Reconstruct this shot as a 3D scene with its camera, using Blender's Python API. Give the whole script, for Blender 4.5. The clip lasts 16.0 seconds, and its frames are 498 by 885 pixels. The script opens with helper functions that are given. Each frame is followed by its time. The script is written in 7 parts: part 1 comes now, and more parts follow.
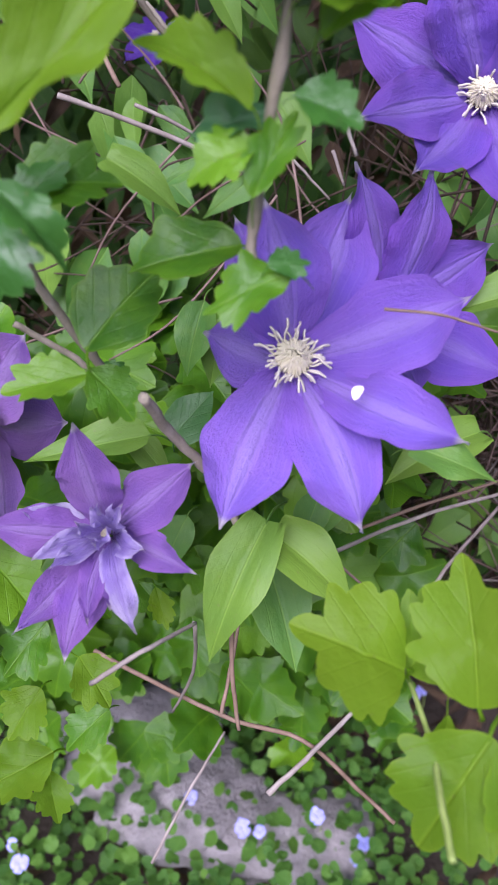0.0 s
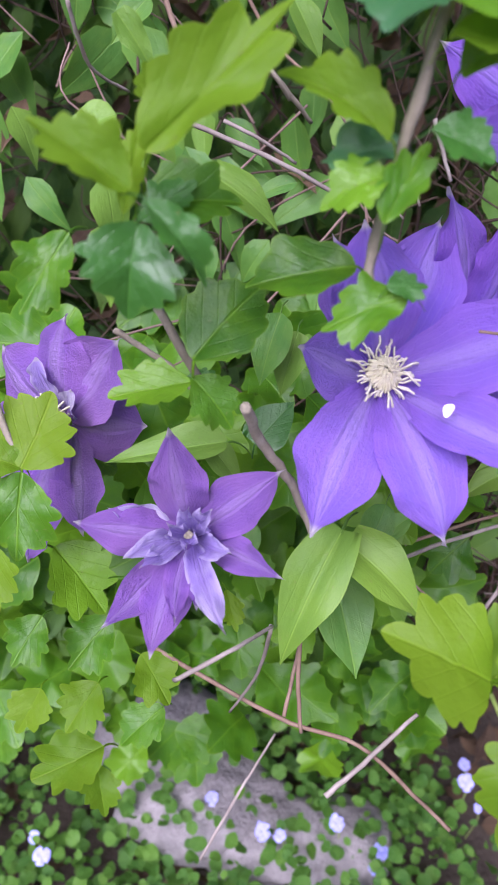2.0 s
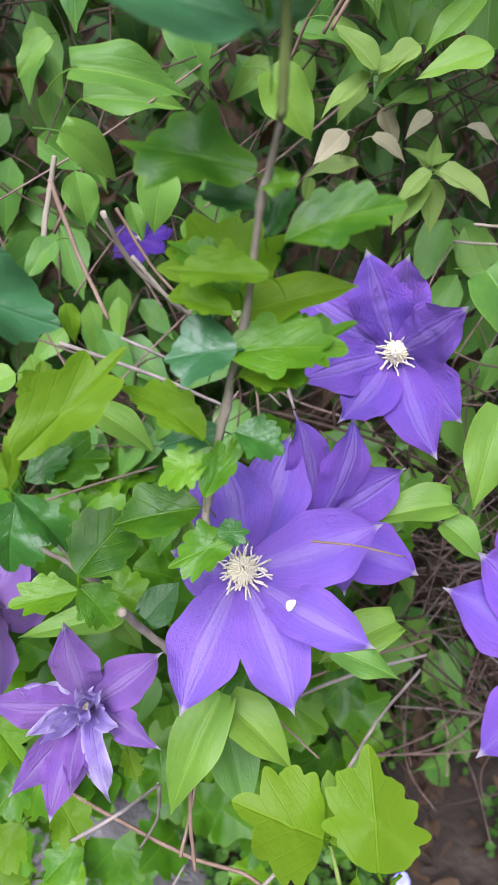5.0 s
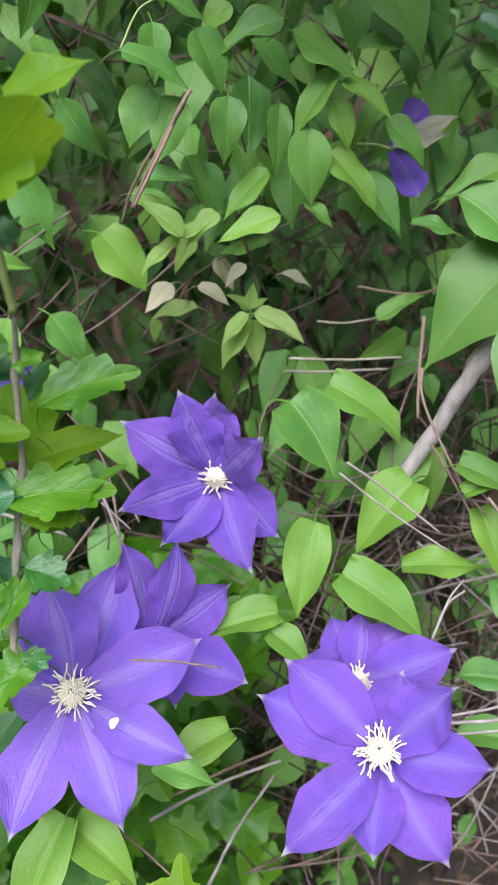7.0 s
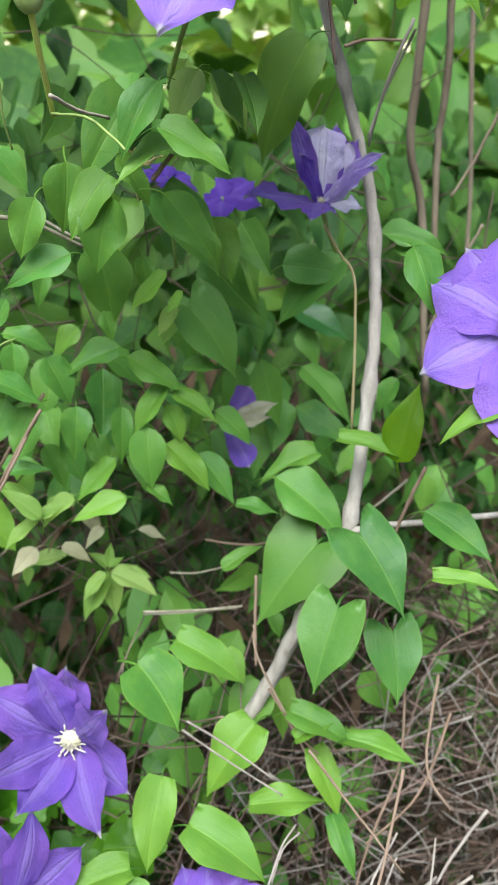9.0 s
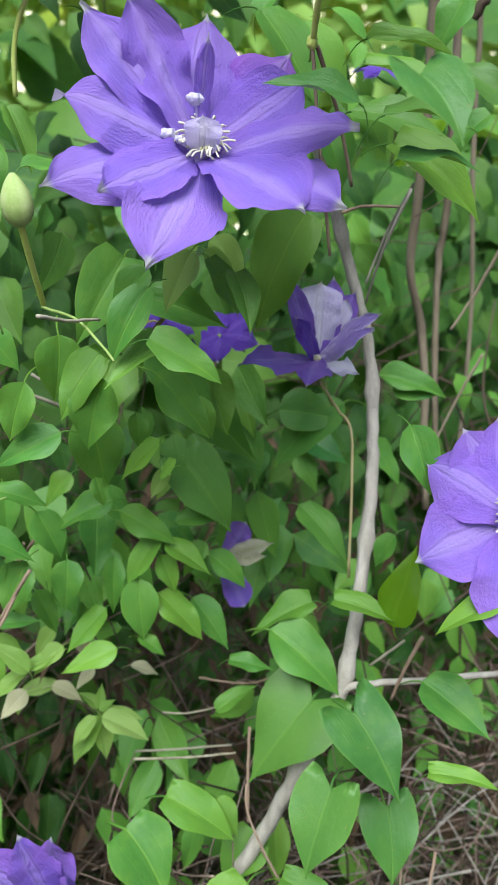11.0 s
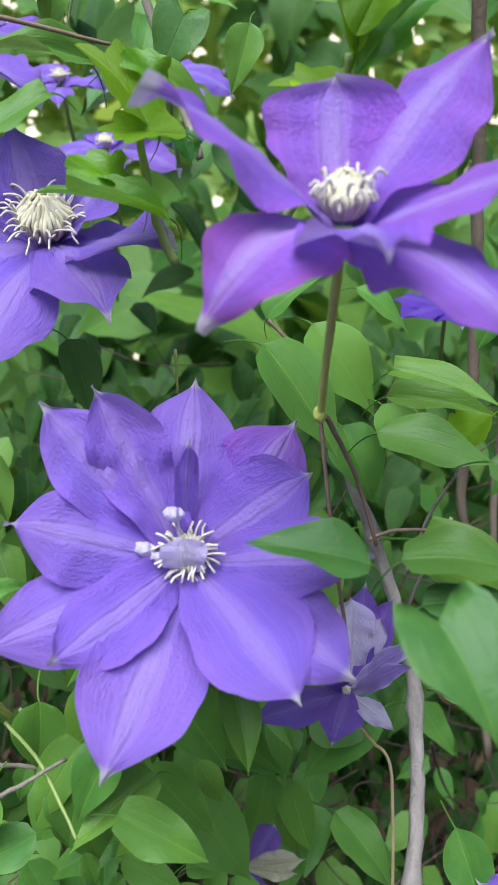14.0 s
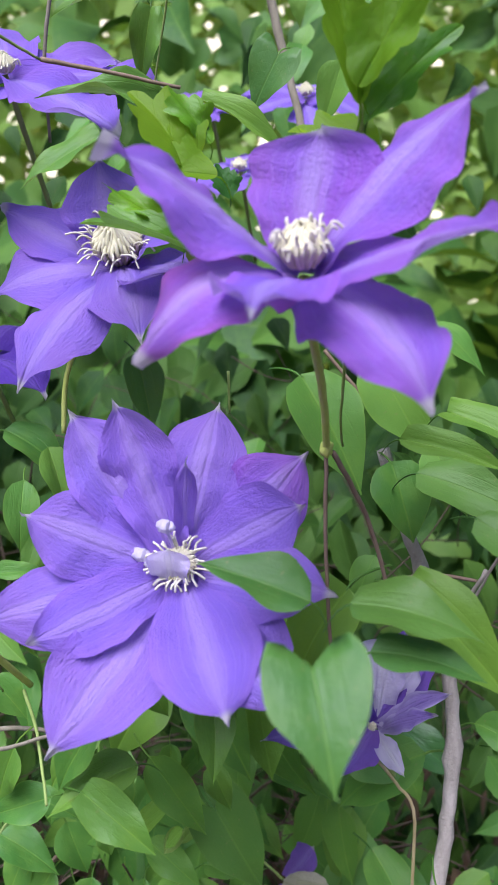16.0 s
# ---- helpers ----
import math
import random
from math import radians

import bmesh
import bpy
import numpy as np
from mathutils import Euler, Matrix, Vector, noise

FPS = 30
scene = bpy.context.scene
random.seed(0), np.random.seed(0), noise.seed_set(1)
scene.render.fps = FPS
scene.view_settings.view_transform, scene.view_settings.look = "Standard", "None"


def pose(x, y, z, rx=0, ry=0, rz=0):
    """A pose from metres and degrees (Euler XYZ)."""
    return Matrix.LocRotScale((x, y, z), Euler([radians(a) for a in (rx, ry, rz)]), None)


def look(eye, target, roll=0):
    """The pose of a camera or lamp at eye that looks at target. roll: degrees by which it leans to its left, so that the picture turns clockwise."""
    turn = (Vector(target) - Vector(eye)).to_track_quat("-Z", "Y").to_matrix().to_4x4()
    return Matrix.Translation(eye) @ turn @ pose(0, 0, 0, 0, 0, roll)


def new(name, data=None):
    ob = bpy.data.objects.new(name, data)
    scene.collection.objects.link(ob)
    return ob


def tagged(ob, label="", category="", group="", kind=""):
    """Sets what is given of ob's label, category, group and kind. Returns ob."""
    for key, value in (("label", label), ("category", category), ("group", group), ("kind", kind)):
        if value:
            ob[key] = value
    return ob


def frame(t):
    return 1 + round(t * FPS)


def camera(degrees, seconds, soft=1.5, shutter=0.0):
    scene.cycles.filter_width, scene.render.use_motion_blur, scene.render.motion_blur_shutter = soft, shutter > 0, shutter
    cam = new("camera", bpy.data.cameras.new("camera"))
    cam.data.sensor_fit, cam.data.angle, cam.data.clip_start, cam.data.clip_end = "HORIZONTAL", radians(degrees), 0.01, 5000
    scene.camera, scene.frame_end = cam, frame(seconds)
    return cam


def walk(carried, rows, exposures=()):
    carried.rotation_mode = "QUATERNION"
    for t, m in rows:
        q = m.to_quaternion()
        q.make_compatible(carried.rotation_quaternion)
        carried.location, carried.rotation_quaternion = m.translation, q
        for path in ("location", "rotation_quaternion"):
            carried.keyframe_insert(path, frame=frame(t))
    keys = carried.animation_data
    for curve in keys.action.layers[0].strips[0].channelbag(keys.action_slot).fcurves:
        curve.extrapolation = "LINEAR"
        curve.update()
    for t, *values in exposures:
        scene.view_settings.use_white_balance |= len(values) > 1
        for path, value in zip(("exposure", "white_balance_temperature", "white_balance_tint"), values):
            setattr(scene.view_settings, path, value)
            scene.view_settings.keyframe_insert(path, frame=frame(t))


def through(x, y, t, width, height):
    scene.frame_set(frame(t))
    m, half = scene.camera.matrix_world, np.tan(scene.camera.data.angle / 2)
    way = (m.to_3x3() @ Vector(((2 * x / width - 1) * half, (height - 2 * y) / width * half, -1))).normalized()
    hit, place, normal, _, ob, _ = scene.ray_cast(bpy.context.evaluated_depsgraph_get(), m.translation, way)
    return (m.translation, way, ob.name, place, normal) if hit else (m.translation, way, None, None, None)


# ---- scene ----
cam = camera(35.3, 16.0)
# a small lens held close: near and far things are a little soft
cam.data.dof.use_dof, cam.data.dof.focus_distance, cam.data.dof.aperture_fstop = True, 0.37, 20.0
PATH = [
    (0, (0.00090, -0.00121, 0.90020), (-0.00115, 0.42344, 0.63626), 0.121),
    (0.5, (-0.01839, -0.00720, 0.90336), (-0.01448, 0.41739, 0.63935), 0.988),
    (1, (-0.03582, -0.00759, 0.90058), (-0.03227, 0.41654, 0.63580), 1.630),
    (1.5, (-0.04210, -0.00757, 0.89970), (-0.04326, 0.41628, 0.63447), 2.110),
    (2, (-0.03056, -0.00965, 0.90655), (-0.03739, 0.41660, 0.64528), 2.220),
    (2.5, (-0.02027, -0.01837, 0.92104), (-0.02322, 0.41219, 0.66687), 2.336),
    (3, (-0.01743, -0.02048, 0.92979), (-0.01510, 0.41456, 0.68334), 2.317),
    (3.2, (-0.01407, -0.02131, 0.93481), (-0.01211, 0.41551, 0.69154), 2.151),
    (5.3, (0.00975, -0.04335, 0.99350), (0.02587, 0.40997, 0.78317), 1.954),
    (5.5, (0.00864, -0.04667, 0.99452), (0.02851, 0.41113, 0.79446), 2.136),
    (6, (0.02243, -0.05551, 1.00802), (0.04975, 0.41021, 0.82814), 1.840),
    (6.5, (0.04080, -0.06363, 1.01491), (0.07407, 0.40558, 0.84539), 0.957),
    (7, (0.07141, -0.07559, 1.01620), (0.11940, 0.39618, 0.85768), -0.169),
    (7.5, (0.08558, -0.08129, 1.03597), (0.14875, 0.39226, 0.88844), -0.819),
    (8, (0.10027, -0.09357, 1.05888), (0.17816, 0.38306, 0.92944), -0.953),
    (8.5, (0.10639, -0.11089, 1.08719), (0.19928, 0.37052, 0.98912), -0.841),
    (9, (0.11367, -0.13275, 1.10924), (0.21570, 0.35158, 1.03838), -1.080),
    (9.2, (0.11319, -0.13656, 1.11198), (0.21931, 0.34782, 1.04782), -1.225),
    (11.3, (0.13334, -0.11033, 1.20407), (0.23216, 0.37715, 1.15308), -0.613),
    (11.5, (0.14275, -0.10590, 1.21148), (0.24116, 0.38198, 1.16373), -0.764),
    (12, (0.15045, -0.07618, 1.25414), (0.25048, 0.41162, 1.20894), -0.798),
    (12.5, (0.14477, -0.05581, 1.28762), (0.24912, 0.43164, 1.24889), -0.822),
    (13, (0.13422, -0.04983, 1.31378), (0.24251, 0.43693, 1.27725), -1.232),
    (13.5, (0.14345, -0.04877, 1.33281), (0.24788, 0.43903, 1.29901), -2.193),
    (14, (0.17081, -0.04349, 1.34451), (0.22965, 0.45256, 1.32272), -1.609),
    (14.5, (0.19131, -0.05904, 1.36059), (0.18160, 0.44071, 1.34803), 0.506),
    (15, (0.22309, -0.06476, 1.37634), (0.18209, 0.43345, 1.36609), 2.196),
    (15.5, (0.23915, -0.06262, 1.37391), (0.17225, 0.43272, 1.36090), 3.370),
    (16, (0.24885, -0.05599, 1.35426), (0.17983, 0.43883, 1.33450), 4.391),
]
EXPOSURES = [(0.0, 0.64, 5600, 41), (1.0, 0.67, 5600, 43), (3.0, 0.89, 5650, 41), (5.5, 0.86, 5700, 26), (7.5, 0.90, 5600, 21), (9.0, 1.02, 5800, 8), (11.5, 0.72, 5700, 5), (12.5, 0.68, 5450, 11), (14.0, 0.54, 5500, 17), (16.0, 0.61, 5550, 25)]
walk(cam, [(t, look(eye, target, roll)) for t, eye, target, roll in PATH], EXPOSURES)


# ---------------------------------------------------------------- light
SUN_UP, SUN_ROUND = radians(47), radians(197)
world = bpy.data.worlds.new("world")
scene.world = world
world.use_nodes = True
wn = world.node_tree
sky = wn.nodes.new("ShaderNodeTexSky")
sky.sky_type, sky.sun_disc = "NISHITA", False
sky.sun_elevation, sky.sun_rotation = SUN_UP, SUN_ROUND
wn.links.new(sky.outputs[0], wn.nodes["Background"].inputs[0])
wn.nodes["Background"].inputs[1].default_value = 0.05
sun_data = bpy.data.lights.new("sun", "SUN")
sun_data.energy, sun_data.angle, sun_data.color = 4.8, radians(50), (1.0, 0.96, 0.89)
sun = new("sun", sun_data)
sun_from = Vector((math.sin(SUN_ROUND) * math.cos(SUN_UP), math.cos(SUN_ROUND) * math.cos(SUN_UP), math.sin(SUN_UP)))
sun.matrix_world = look(sun_from * 10, (0, 0, 0))


# ---------------------------------------------------------------- materials
class Nodes:
    """A short way to write node trees."""

    def __init__(self, name):
        self.m = bpy.data.materials.new(name)
        self.m.use_nodes = True
        self.t = self.m.node_tree
        self.bsdf = self.t.nodes["Principled BSDF"]
        self.out = self.t.nodes["Material Output"]

    def node(self, kind, **props):
        n = self.t.nodes.new("ShaderNode" + kind)
        for k, v in props.items():
            setattr(n, k, v)
        return n

    def link(self, a, b):
        self.t.links.new(a, b)

    def put(self, sock, v):
        if hasattr(v, "is_linked"):
            self.link(v, sock)
        else:
            sock.default_value = v

    def math(self, op, a, b=0.0, c=0.0):
        n = self.node("Math", operation=op)
        for s, v in zip(n.inputs, (a, b, c)):
            self.put(s, v)
        return n.outputs[0]

    def mix(self, f, a, b, kind="MIX"):
        n = self.node("Mix", data_type="RGBA", blend_type=kind)
        self.put(n.inputs[0], f)
        self.put(n.inputs[6], a)
        self.put(n.inputs[7], b)
        return n.outputs[2]

    def noise(self, vec, scale, detail=3.0, rough=0.55):
        n = self.node("TexNoise")
        self.link(vec, n.inputs["Vector"])
        n.inputs["Scale"].default_value, n.inputs["Detail"].default_value = scale, detail
        n.inputs["Roughness"].default_value = rough
        return n.outputs[0]

    def ramp(self, v, *stops):
        n = self.node("ValToRGB")
        self.link(v, n.inputs[0])
        el = n.color_ramp.elements
        while len(el) < len(stops):
            el.new(0.5)
        for e, (p, c) in zip(el, stops):
            e.position, e.color = p, (*c, 1) if len(c) == 3 else c
        return n.outputs[0]

    def step(self, v, lo, hi):
        n = self.node("MapRange", interpolation_type="SMOOTHSTEP")
        self.put(n.inputs[0], v)
        n.inputs[1].default_value, n.inputs[2].default_value = lo, hi
        return n.outputs[0]

    def stretch(self, vec, sx, sy, sz):
        n = self.node("Mapping")
        self.link(vec, n.inputs[0])
        n.inputs[3].default_value = (sx, sy, sz)
        return n.outputs[0]

    def bump(self, height, strength, distance):
        n = self.node("Bump")
        n.inputs["Strength"].default_value, n.inputs["Distance"].default_value = strength, distance
        self.link(height, n.inputs["Height"])
        return n.outputs[0]

    def chance(self):
        """A number of its own for each thing and each separate piece."""
        a = self.node("ObjectInfo").outputs["Random"]
        b = self.node("NewGeometry").outputs["Random Per Island"]
        return self.math("FRACT", self.math("ADD", a, b))

    def sheet(self, colour, through, share, normal, rough, spec=0.5):
        """A thin sheet: part gloss and matt colour, part light that comes through."""
        self.put(self.bsdf.inputs["Base Color"], colour)
        self.put(self.bsdf.inputs["Roughness"], rough)
        self.bsdf.inputs["Specular IOR Level"].default_value = spec
        self.link(normal, self.bsdf.inputs["Normal"])
        tr = self.node("BsdfTranslucent")
        self.put(tr.inputs[0], through)
        self.link(normal, tr.inputs["Normal"])
        mx = self.node("MixShader")
        mx.inputs[0].default_value = share
        self.link(self.bsdf.outputs[0], mx.inputs[1])
        self.link(tr.outputs[0], mx.inputs[2])
        self.link(mx.outputs[0], self.out.inputs[0])
        return self.m


def uv_parts(k):
    uv = k.node("UVMap", uv_map="UVMap").outputs[0]
    sp = k.node("SeparateXYZ")
    k.link(uv, sp.inputs[0])
    across = k.math("ABSOLUTE", k.math("MULTIPLY_ADD", sp.outputs[0], 2.0, -1.0))
    return uv, across, sp.outputs[1]


def leaf_material(name, deep, mid, fresh, veins, rough=0.42, share=0.3, gloss=0.30):
    k = Nodes(name)
    uv, across, along = uv_parts(k)
    pos = k.node("TexCoord").outputs["Object"]
    geo = k.node("NewGeometry").outputs["Position"]
    own = k.chance()
    base = k.ramp(own, (0.0, deep), (0.55, mid), (1.0, fresh))
    blotch = k.noise(geo, 38.0, 4.0)
    base = k.mix(k.step(blotch, 0.35, 0.75), base, k.mix(0.5, base, (*mid, 1)))
    cloud = k.step(k.noise(geo, 85.0, 3.0), 0.42, 0.68)
    base = k.mix(k.math("MULTIPLY", cloud, 0.28), base, (*fresh, 1))
    fine = k.noise(k.stretch(uv, 1, 1, 1), 55.0, 2.0)
    base = k.mix(k.math("MULTIPLY", fine, 0.22), base, (*[c * 0.55 for c in deep], 1))
    midrib = k.math("SUBTRACT", 1.0, k.step(across, 0.012, 0.05))
    if veins == "arched":
        side = k.math("SUBTRACT", 1.0, k.step(k.math("ABSOLUTE", k.math("SUBTRACT", across, 0.46)), 0.006, 0.03))
        cross = k.math("ADD", k.math("MULTIPLY", along, 9.0), k.math("MULTIPLY", across, -2.2))
    else:
        side = k.math("MULTIPLY", across, 0.0)
        cross = k.math("ADD", k.math("MULTIPLY", along, 4.0), k.math("MULTIPLY", across, -2.4))
    saw = k.math("ABSOLUTE", k.math("SUBTRACT", k.math("FRACT", cross), 0.5))
    twig = k.math("SUBTRACT", 1.0, k.step(saw, 0.012, 0.07))
    vein = k.math("MINIMUM", 1.0, k.math("ADD", midrib, k.math("ADD", k.math("MULTIPLY", side, 0.12), k.math("MULTIPLY", twig, 0.05 if veins == "arched" else 0.20))))
    pale = k.mix(0.5, base, (fresh[0] * 1.5, fresh[1] * 1.4, fresh[2] * 1.6, 1))
    col = k.mix(k.math("MULTIPLY", vein, 0.5), base, pale)
    rim = k.node("SeparateXYZ")
    k.link(k.node("UVMap", uv_map="Rim").outputs[0], rim.inputs[0])
    col = k.mix(k.math("MULTIPLY", k.step(rim.outputs[0], 0.92, 1.0), 0.22), col, (fresh[0] * 1.5, fresh[1] * 1.25, fresh[2] * 1.4, 1))
    speck = k.step(k.noise(geo, 420.0, 1.0), 0.71, 0.76)
    col = k.mix(k.math("MULTIPLY", speck, 0.3), col, (0.20, 0.19, 0.07, 1))
    relief = k.math("ADD", k.math("MULTIPLY", vein, -0.7), k.math("ADD", k.math("MULTIPLY", k.noise(uv, 9.0, 3.0), 0.6), k.math("MULTIPLY", saw, 0.012 if veins == "arched" else 0.14)))
    nor = k.bump(relief, 0.38, 0.0022)
    light = k.mix(0.55, col, (fresh[0] * 2.2, fresh[1] * 1.9, fresh[2] * 0.7, 1))
    gl = k.math("MULTIPLY_ADD", blotch, 0.25, rough + 0.02)
    return k.sheet(col, light, share, nor, gl, gloss)


def petal_material(name, core, body, edge):
    k = Nodes(name)
    uv, across, along = uv_parts(k)
    geo = k.node("NewGeometry").outputs["Position"]
    own = k.chance()
    streak = k.noise(k.stretch(uv, 20.0, 2.4, 1.0), 1.0, 5.0, 0.65)
    net = k.noise(k.stretch(uv, 60.0, 14.0, 1.0), 1.0, 3.0, 0.6)
    mott = k.noise(geo, 30.0, 3.0)
    col = k.mix(k.step(mott, 0.3, 0.75), (*body, 1), (*edge, 1))
    col = k.mix(k.math("MULTIPLY", own, 0.35), col, (*edge, 1))
    bar = k.math("MULTIPLY", k.math("SUBTRACT", 1.0, k.step(across, 0.02, 0.42)), k.math("MULTIPLY_ADD", streak, 0.9, 0.0))
    bar = k.math("MULTIPLY", bar, k.math("SUBTRACT", 1.0, k.math("MULTIPLY", k.step(along, 0.55, 1.0), 0.4)))
    col = k.mix(bar, col, (*core, 1))
    dark = k.step(k.math("ADD", streak, k.math("MULTIPLY", net, 0.5)), 0.62, 0.95)
    col = k.mix(k.math("MULTIPLY", dark, 0.26), col, tuple(c * 0.72 for c in body) + (1,))
    vein = k.step(k.math("ABSOLUTE", k.math("SUBTRACT", k.math("FRACT", k.math("MULTIPLY_ADD", across, 5.0, k.math("MULTIPLY", streak, 0.5))), 0.5)), 0.02, 0.12)
    col = k.mix(k.math("MULTIPLY", k.math("SUBTRACT", 1.0, vein), 0.12), col, (*core, 1))
    col = k.mix(k.math("MULTIPLY", k.step(across, 0.62, 1.0), 0.6), col, (*edge, 1))
    tip = k.step(along, 0.91, 0.96)
    col = k.mix(k.math("MULTIPLY", tip, 0.85), col, (0.72, 0.70, 0.66, 1))
    ribs = k.math("ABSOLUTE", k.math("SUBTRACT", across, 0.16))
    relief = k.math("ADD", k.math("MULTIPLY", k.step(ribs, 0.0, 0.1), 0.8), k.math("ADD", k.math("MULTIPLY", streak, 0.7), k.math("MULTIPLY", net, 0.5)))
    crease = k.noise(k.stretch(uv, 26.0, 30.0, 1.0), 1.0, 4.0, 0.65)
    relief = k.math("ADD", relief, k.math("MULTIPLY", crease, 1.15))
    nor = k.bump(relief, 0.70, 0.0020)
    light = k.mix(0.5, col, (core[0], core[1], core[2], 1))
    k.bsdf.inputs["Sheen Weight"].default_value = 0.06
    return k.sheet(col, light, 0.40, nor, 0.62, 0.22)


def rough_material(name, a, b, c, scale, rough=0.85, relief=0.5, deep=0.002, long=1.0):
    k = Nodes(name)
    pos = k.node("NewGeometry").outputs["Position"]
    own = k.chance()
    n1 = k.noise(k.stretch(pos, 1, 1, long), scale, 5.0, 0.6)
    n2 = k.noise(pos, scale * 6.0, 3.0, 0.6)
    col = k.ramp(n1, (0.25, a), (0.5, b), (0.78, c))
    col = k.mix(k.math("MULTIPLY", own, 0.4), col, (*c, 1))
    col = k.mix(k.math("MULTIPLY", n2, 0.35), col, (*[v * 0.5 for v in a], 1))
    k.put(k.bsdf.inputs["Base Color"], col)
    k.put(k.bsdf.inputs["Roughness"], rough)
    k.bsdf.inputs["Specular IOR Level"].default_value = 0.25
    k.link(k.bump(k.math("ADD", n1, k.math("MULTIPLY", n2, 0.5)), relief, deep), k.bsdf.inputs["Normal"])
    return k.m


CLEMATIS = leaf_material("clematis_leaf", (0.050, 0.165, 0.026), (0.094, 0.240, 0.034), (0.160, 0.305, 0.034), "arched", 0.34, 0.16)
# darker copy of clematis_leaf: the hedge's inner shade is put into the colour
SHADED_LEAF = leaf_material("shaded_clematis_leaf", (0.012, 0.046, 0.007), (0.025, 0.075, 0.009), (0.060, 0.130, 0.013), "arched", 0.5, 0.08, 0.2)
SHRUB = leaf_material("shrub_leaf", (0.030, 0.100, 0.016), (0.064, 0.165, 0.022), (0.125, 0.240, 0.028), "arched", 0.45, 0.2)
LIGHT = leaf_material("light_clematis_leaf", (0.062, 0.180, 0.028), (0.100, 0.232, 0.030), (0.168, 0.310, 0.028), "arched", 0.34, 0.22)
DEEP = leaf_material("deep_clematis_leaf", (0.036, 0.118, 0.022), (0.064, 0.170, 0.029), (0.104, 0.215, 0.029), "arched", 0.34, 0.14)
YOUNG = leaf_material("young_leaf", (0.16, 0.30, 0.05), (0.22, 0.36, 0.07), (0.30, 0.42, 0.12), "arched", 0.45, 0.38)
HIBISCUS = leaf_material("hibiscus_leaf", (0.026, 0.115, 0.003), (0.062, 0.200, 0.004), (0.140, 0.315, 0.005), "feathered", 0.30, 0.30, 0.42)
LOW = leaf_material("ground_cover_leaf", (0.030, 0.110, 0.014), (0.055, 0.165, 0.018), (0.105, 0.240, 0.026), "feathered", 0.5, 0.25)
BRIGHT = leaf_material("bright_leaf", (0.125, 0.275, 0.008), (0.160, 0.325, 0.010), (0.215, 0.385, 0.012), "feathered", 0.36, 0.58)
# dark green leaf; the blue in its colour stands in for reflected sky
COOL = leaf_material("sky_tinted_leaf", (0.026, 0.115, 0.034), (0.040, 0.150, 0.046), (0.060, 0.185, 0.060), "feathered", 0.28, 0.18, 0.6)
GLOSSY = leaf_material("deep_green_leaf", (0.016, 0.085, 0.010), (0.030, 0.130, 0.014), (0.052, 0.180, 0.018), "feathered", 0.28, 0.18, 0.55)
PALE = leaf_material("faded_leaf", (0.38, 0.34, 0.20), (0.48, 0.46, 0.28), (0.55, 0.52, 0.36), "arched", 0.6, 0.3)
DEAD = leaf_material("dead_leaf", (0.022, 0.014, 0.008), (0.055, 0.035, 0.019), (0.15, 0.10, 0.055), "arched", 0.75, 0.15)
PETAL = petal_material("violet_petal", (0.54, 0.42, 0.86), (0.245, 0.145, 0.680), (0.320, 0.165, 0.650))
PETAL_MID = petal_material("mauve_violet_petal", (0.42, 0.31, 0.76), (0.190, 0.104, 0.570), (0.265, 0.118, 0.540))
PETAL_LILAC = petal_material("lilac_petal", (0.58, 0.43, 0.86), (0.255, 0.155, 0.700), (0.330, 0.180, 0.670))
PETAL_WHITE = petal_material("whitish_lilac_petal", (0.92, 0.90, 0.95), (0.80, 0.74, 0.92), (0.60, 0.50, 0.85))
PETAL_DUSK = petal_material("dusky_mauve_petal", (0.50, 0.36, 0.70), (0.215, 0.098, 0.450), (0.330, 0.165, 0.490))
PETAL_MAUVE = petal_material("violet_mauve_petal", (0.64, 0.50, 0.90), (0.245, 0.122, 0.680), (0.360, 0.130, 0.610))
PETAL_PINK = petal_material("mauve_petal", (0.74, 0.56, 0.88), (0.275, 0.115, 0.660), (0.460, 0.105, 0.520))
# violet petal with the shade of the leaves mixed into its colour
PETAL_DARK = petal_material("shaded_violet_petal", (0.28, 0.16, 0.70), (0.120, 0.050, 0.480), (0.150, 0.060, 0.460))
PETAL_PALE = petal_material("pale_edged_petal", (0.40, 0.28, 0.72), (0.27, 0.16, 0.62), (0.78, 0.72, 0.90))
SEPAL_BACK = petal_material("pale_green_petal_back", (0.34, 0.36, 0.14), (0.66, 0.63, 0.42), (0.62, 0.58, 0.44))
CREAM = rough_material("cream_stamen", (0.54, 0.51, 0.37), (0.65, 0.62, 0.48), (0.73, 0.71, 0.59), 300.0, 0.7, 0.3, 0.0004)
PALE_BARK = rough_material("pale_grey_bark", (0.17, 0.145, 0.115), (0.42, 0.37, 0.30), (0.66, 0.61, 0.53), 110.0, 0.85, 0.9, 0.002, 0.3)
TAN_BARK = rough_material("tan_brown_bark", (0.085, 0.065, 0.042), (0.19, 0.150, 0.098), (0.33, 0.27, 0.195), 70.0, 0.8, 0.8, 0.0015, 0.25)
HEART = rough_material("yellow_cream_heart", (0.60, 0.57, 0.33), (0.70, 0.67, 0.44), (0.78, 0.75, 0.56), 400.0, 0.7, 0.4, 0.0006)
BARK = rough_material("grey_tan_bark", (0.13, 0.115, 0.07), (0.28, 0.25, 0.17), (0.46, 0.42, 0.33), 130.0, 0.85, 0.7, 0.0015, 0.25)
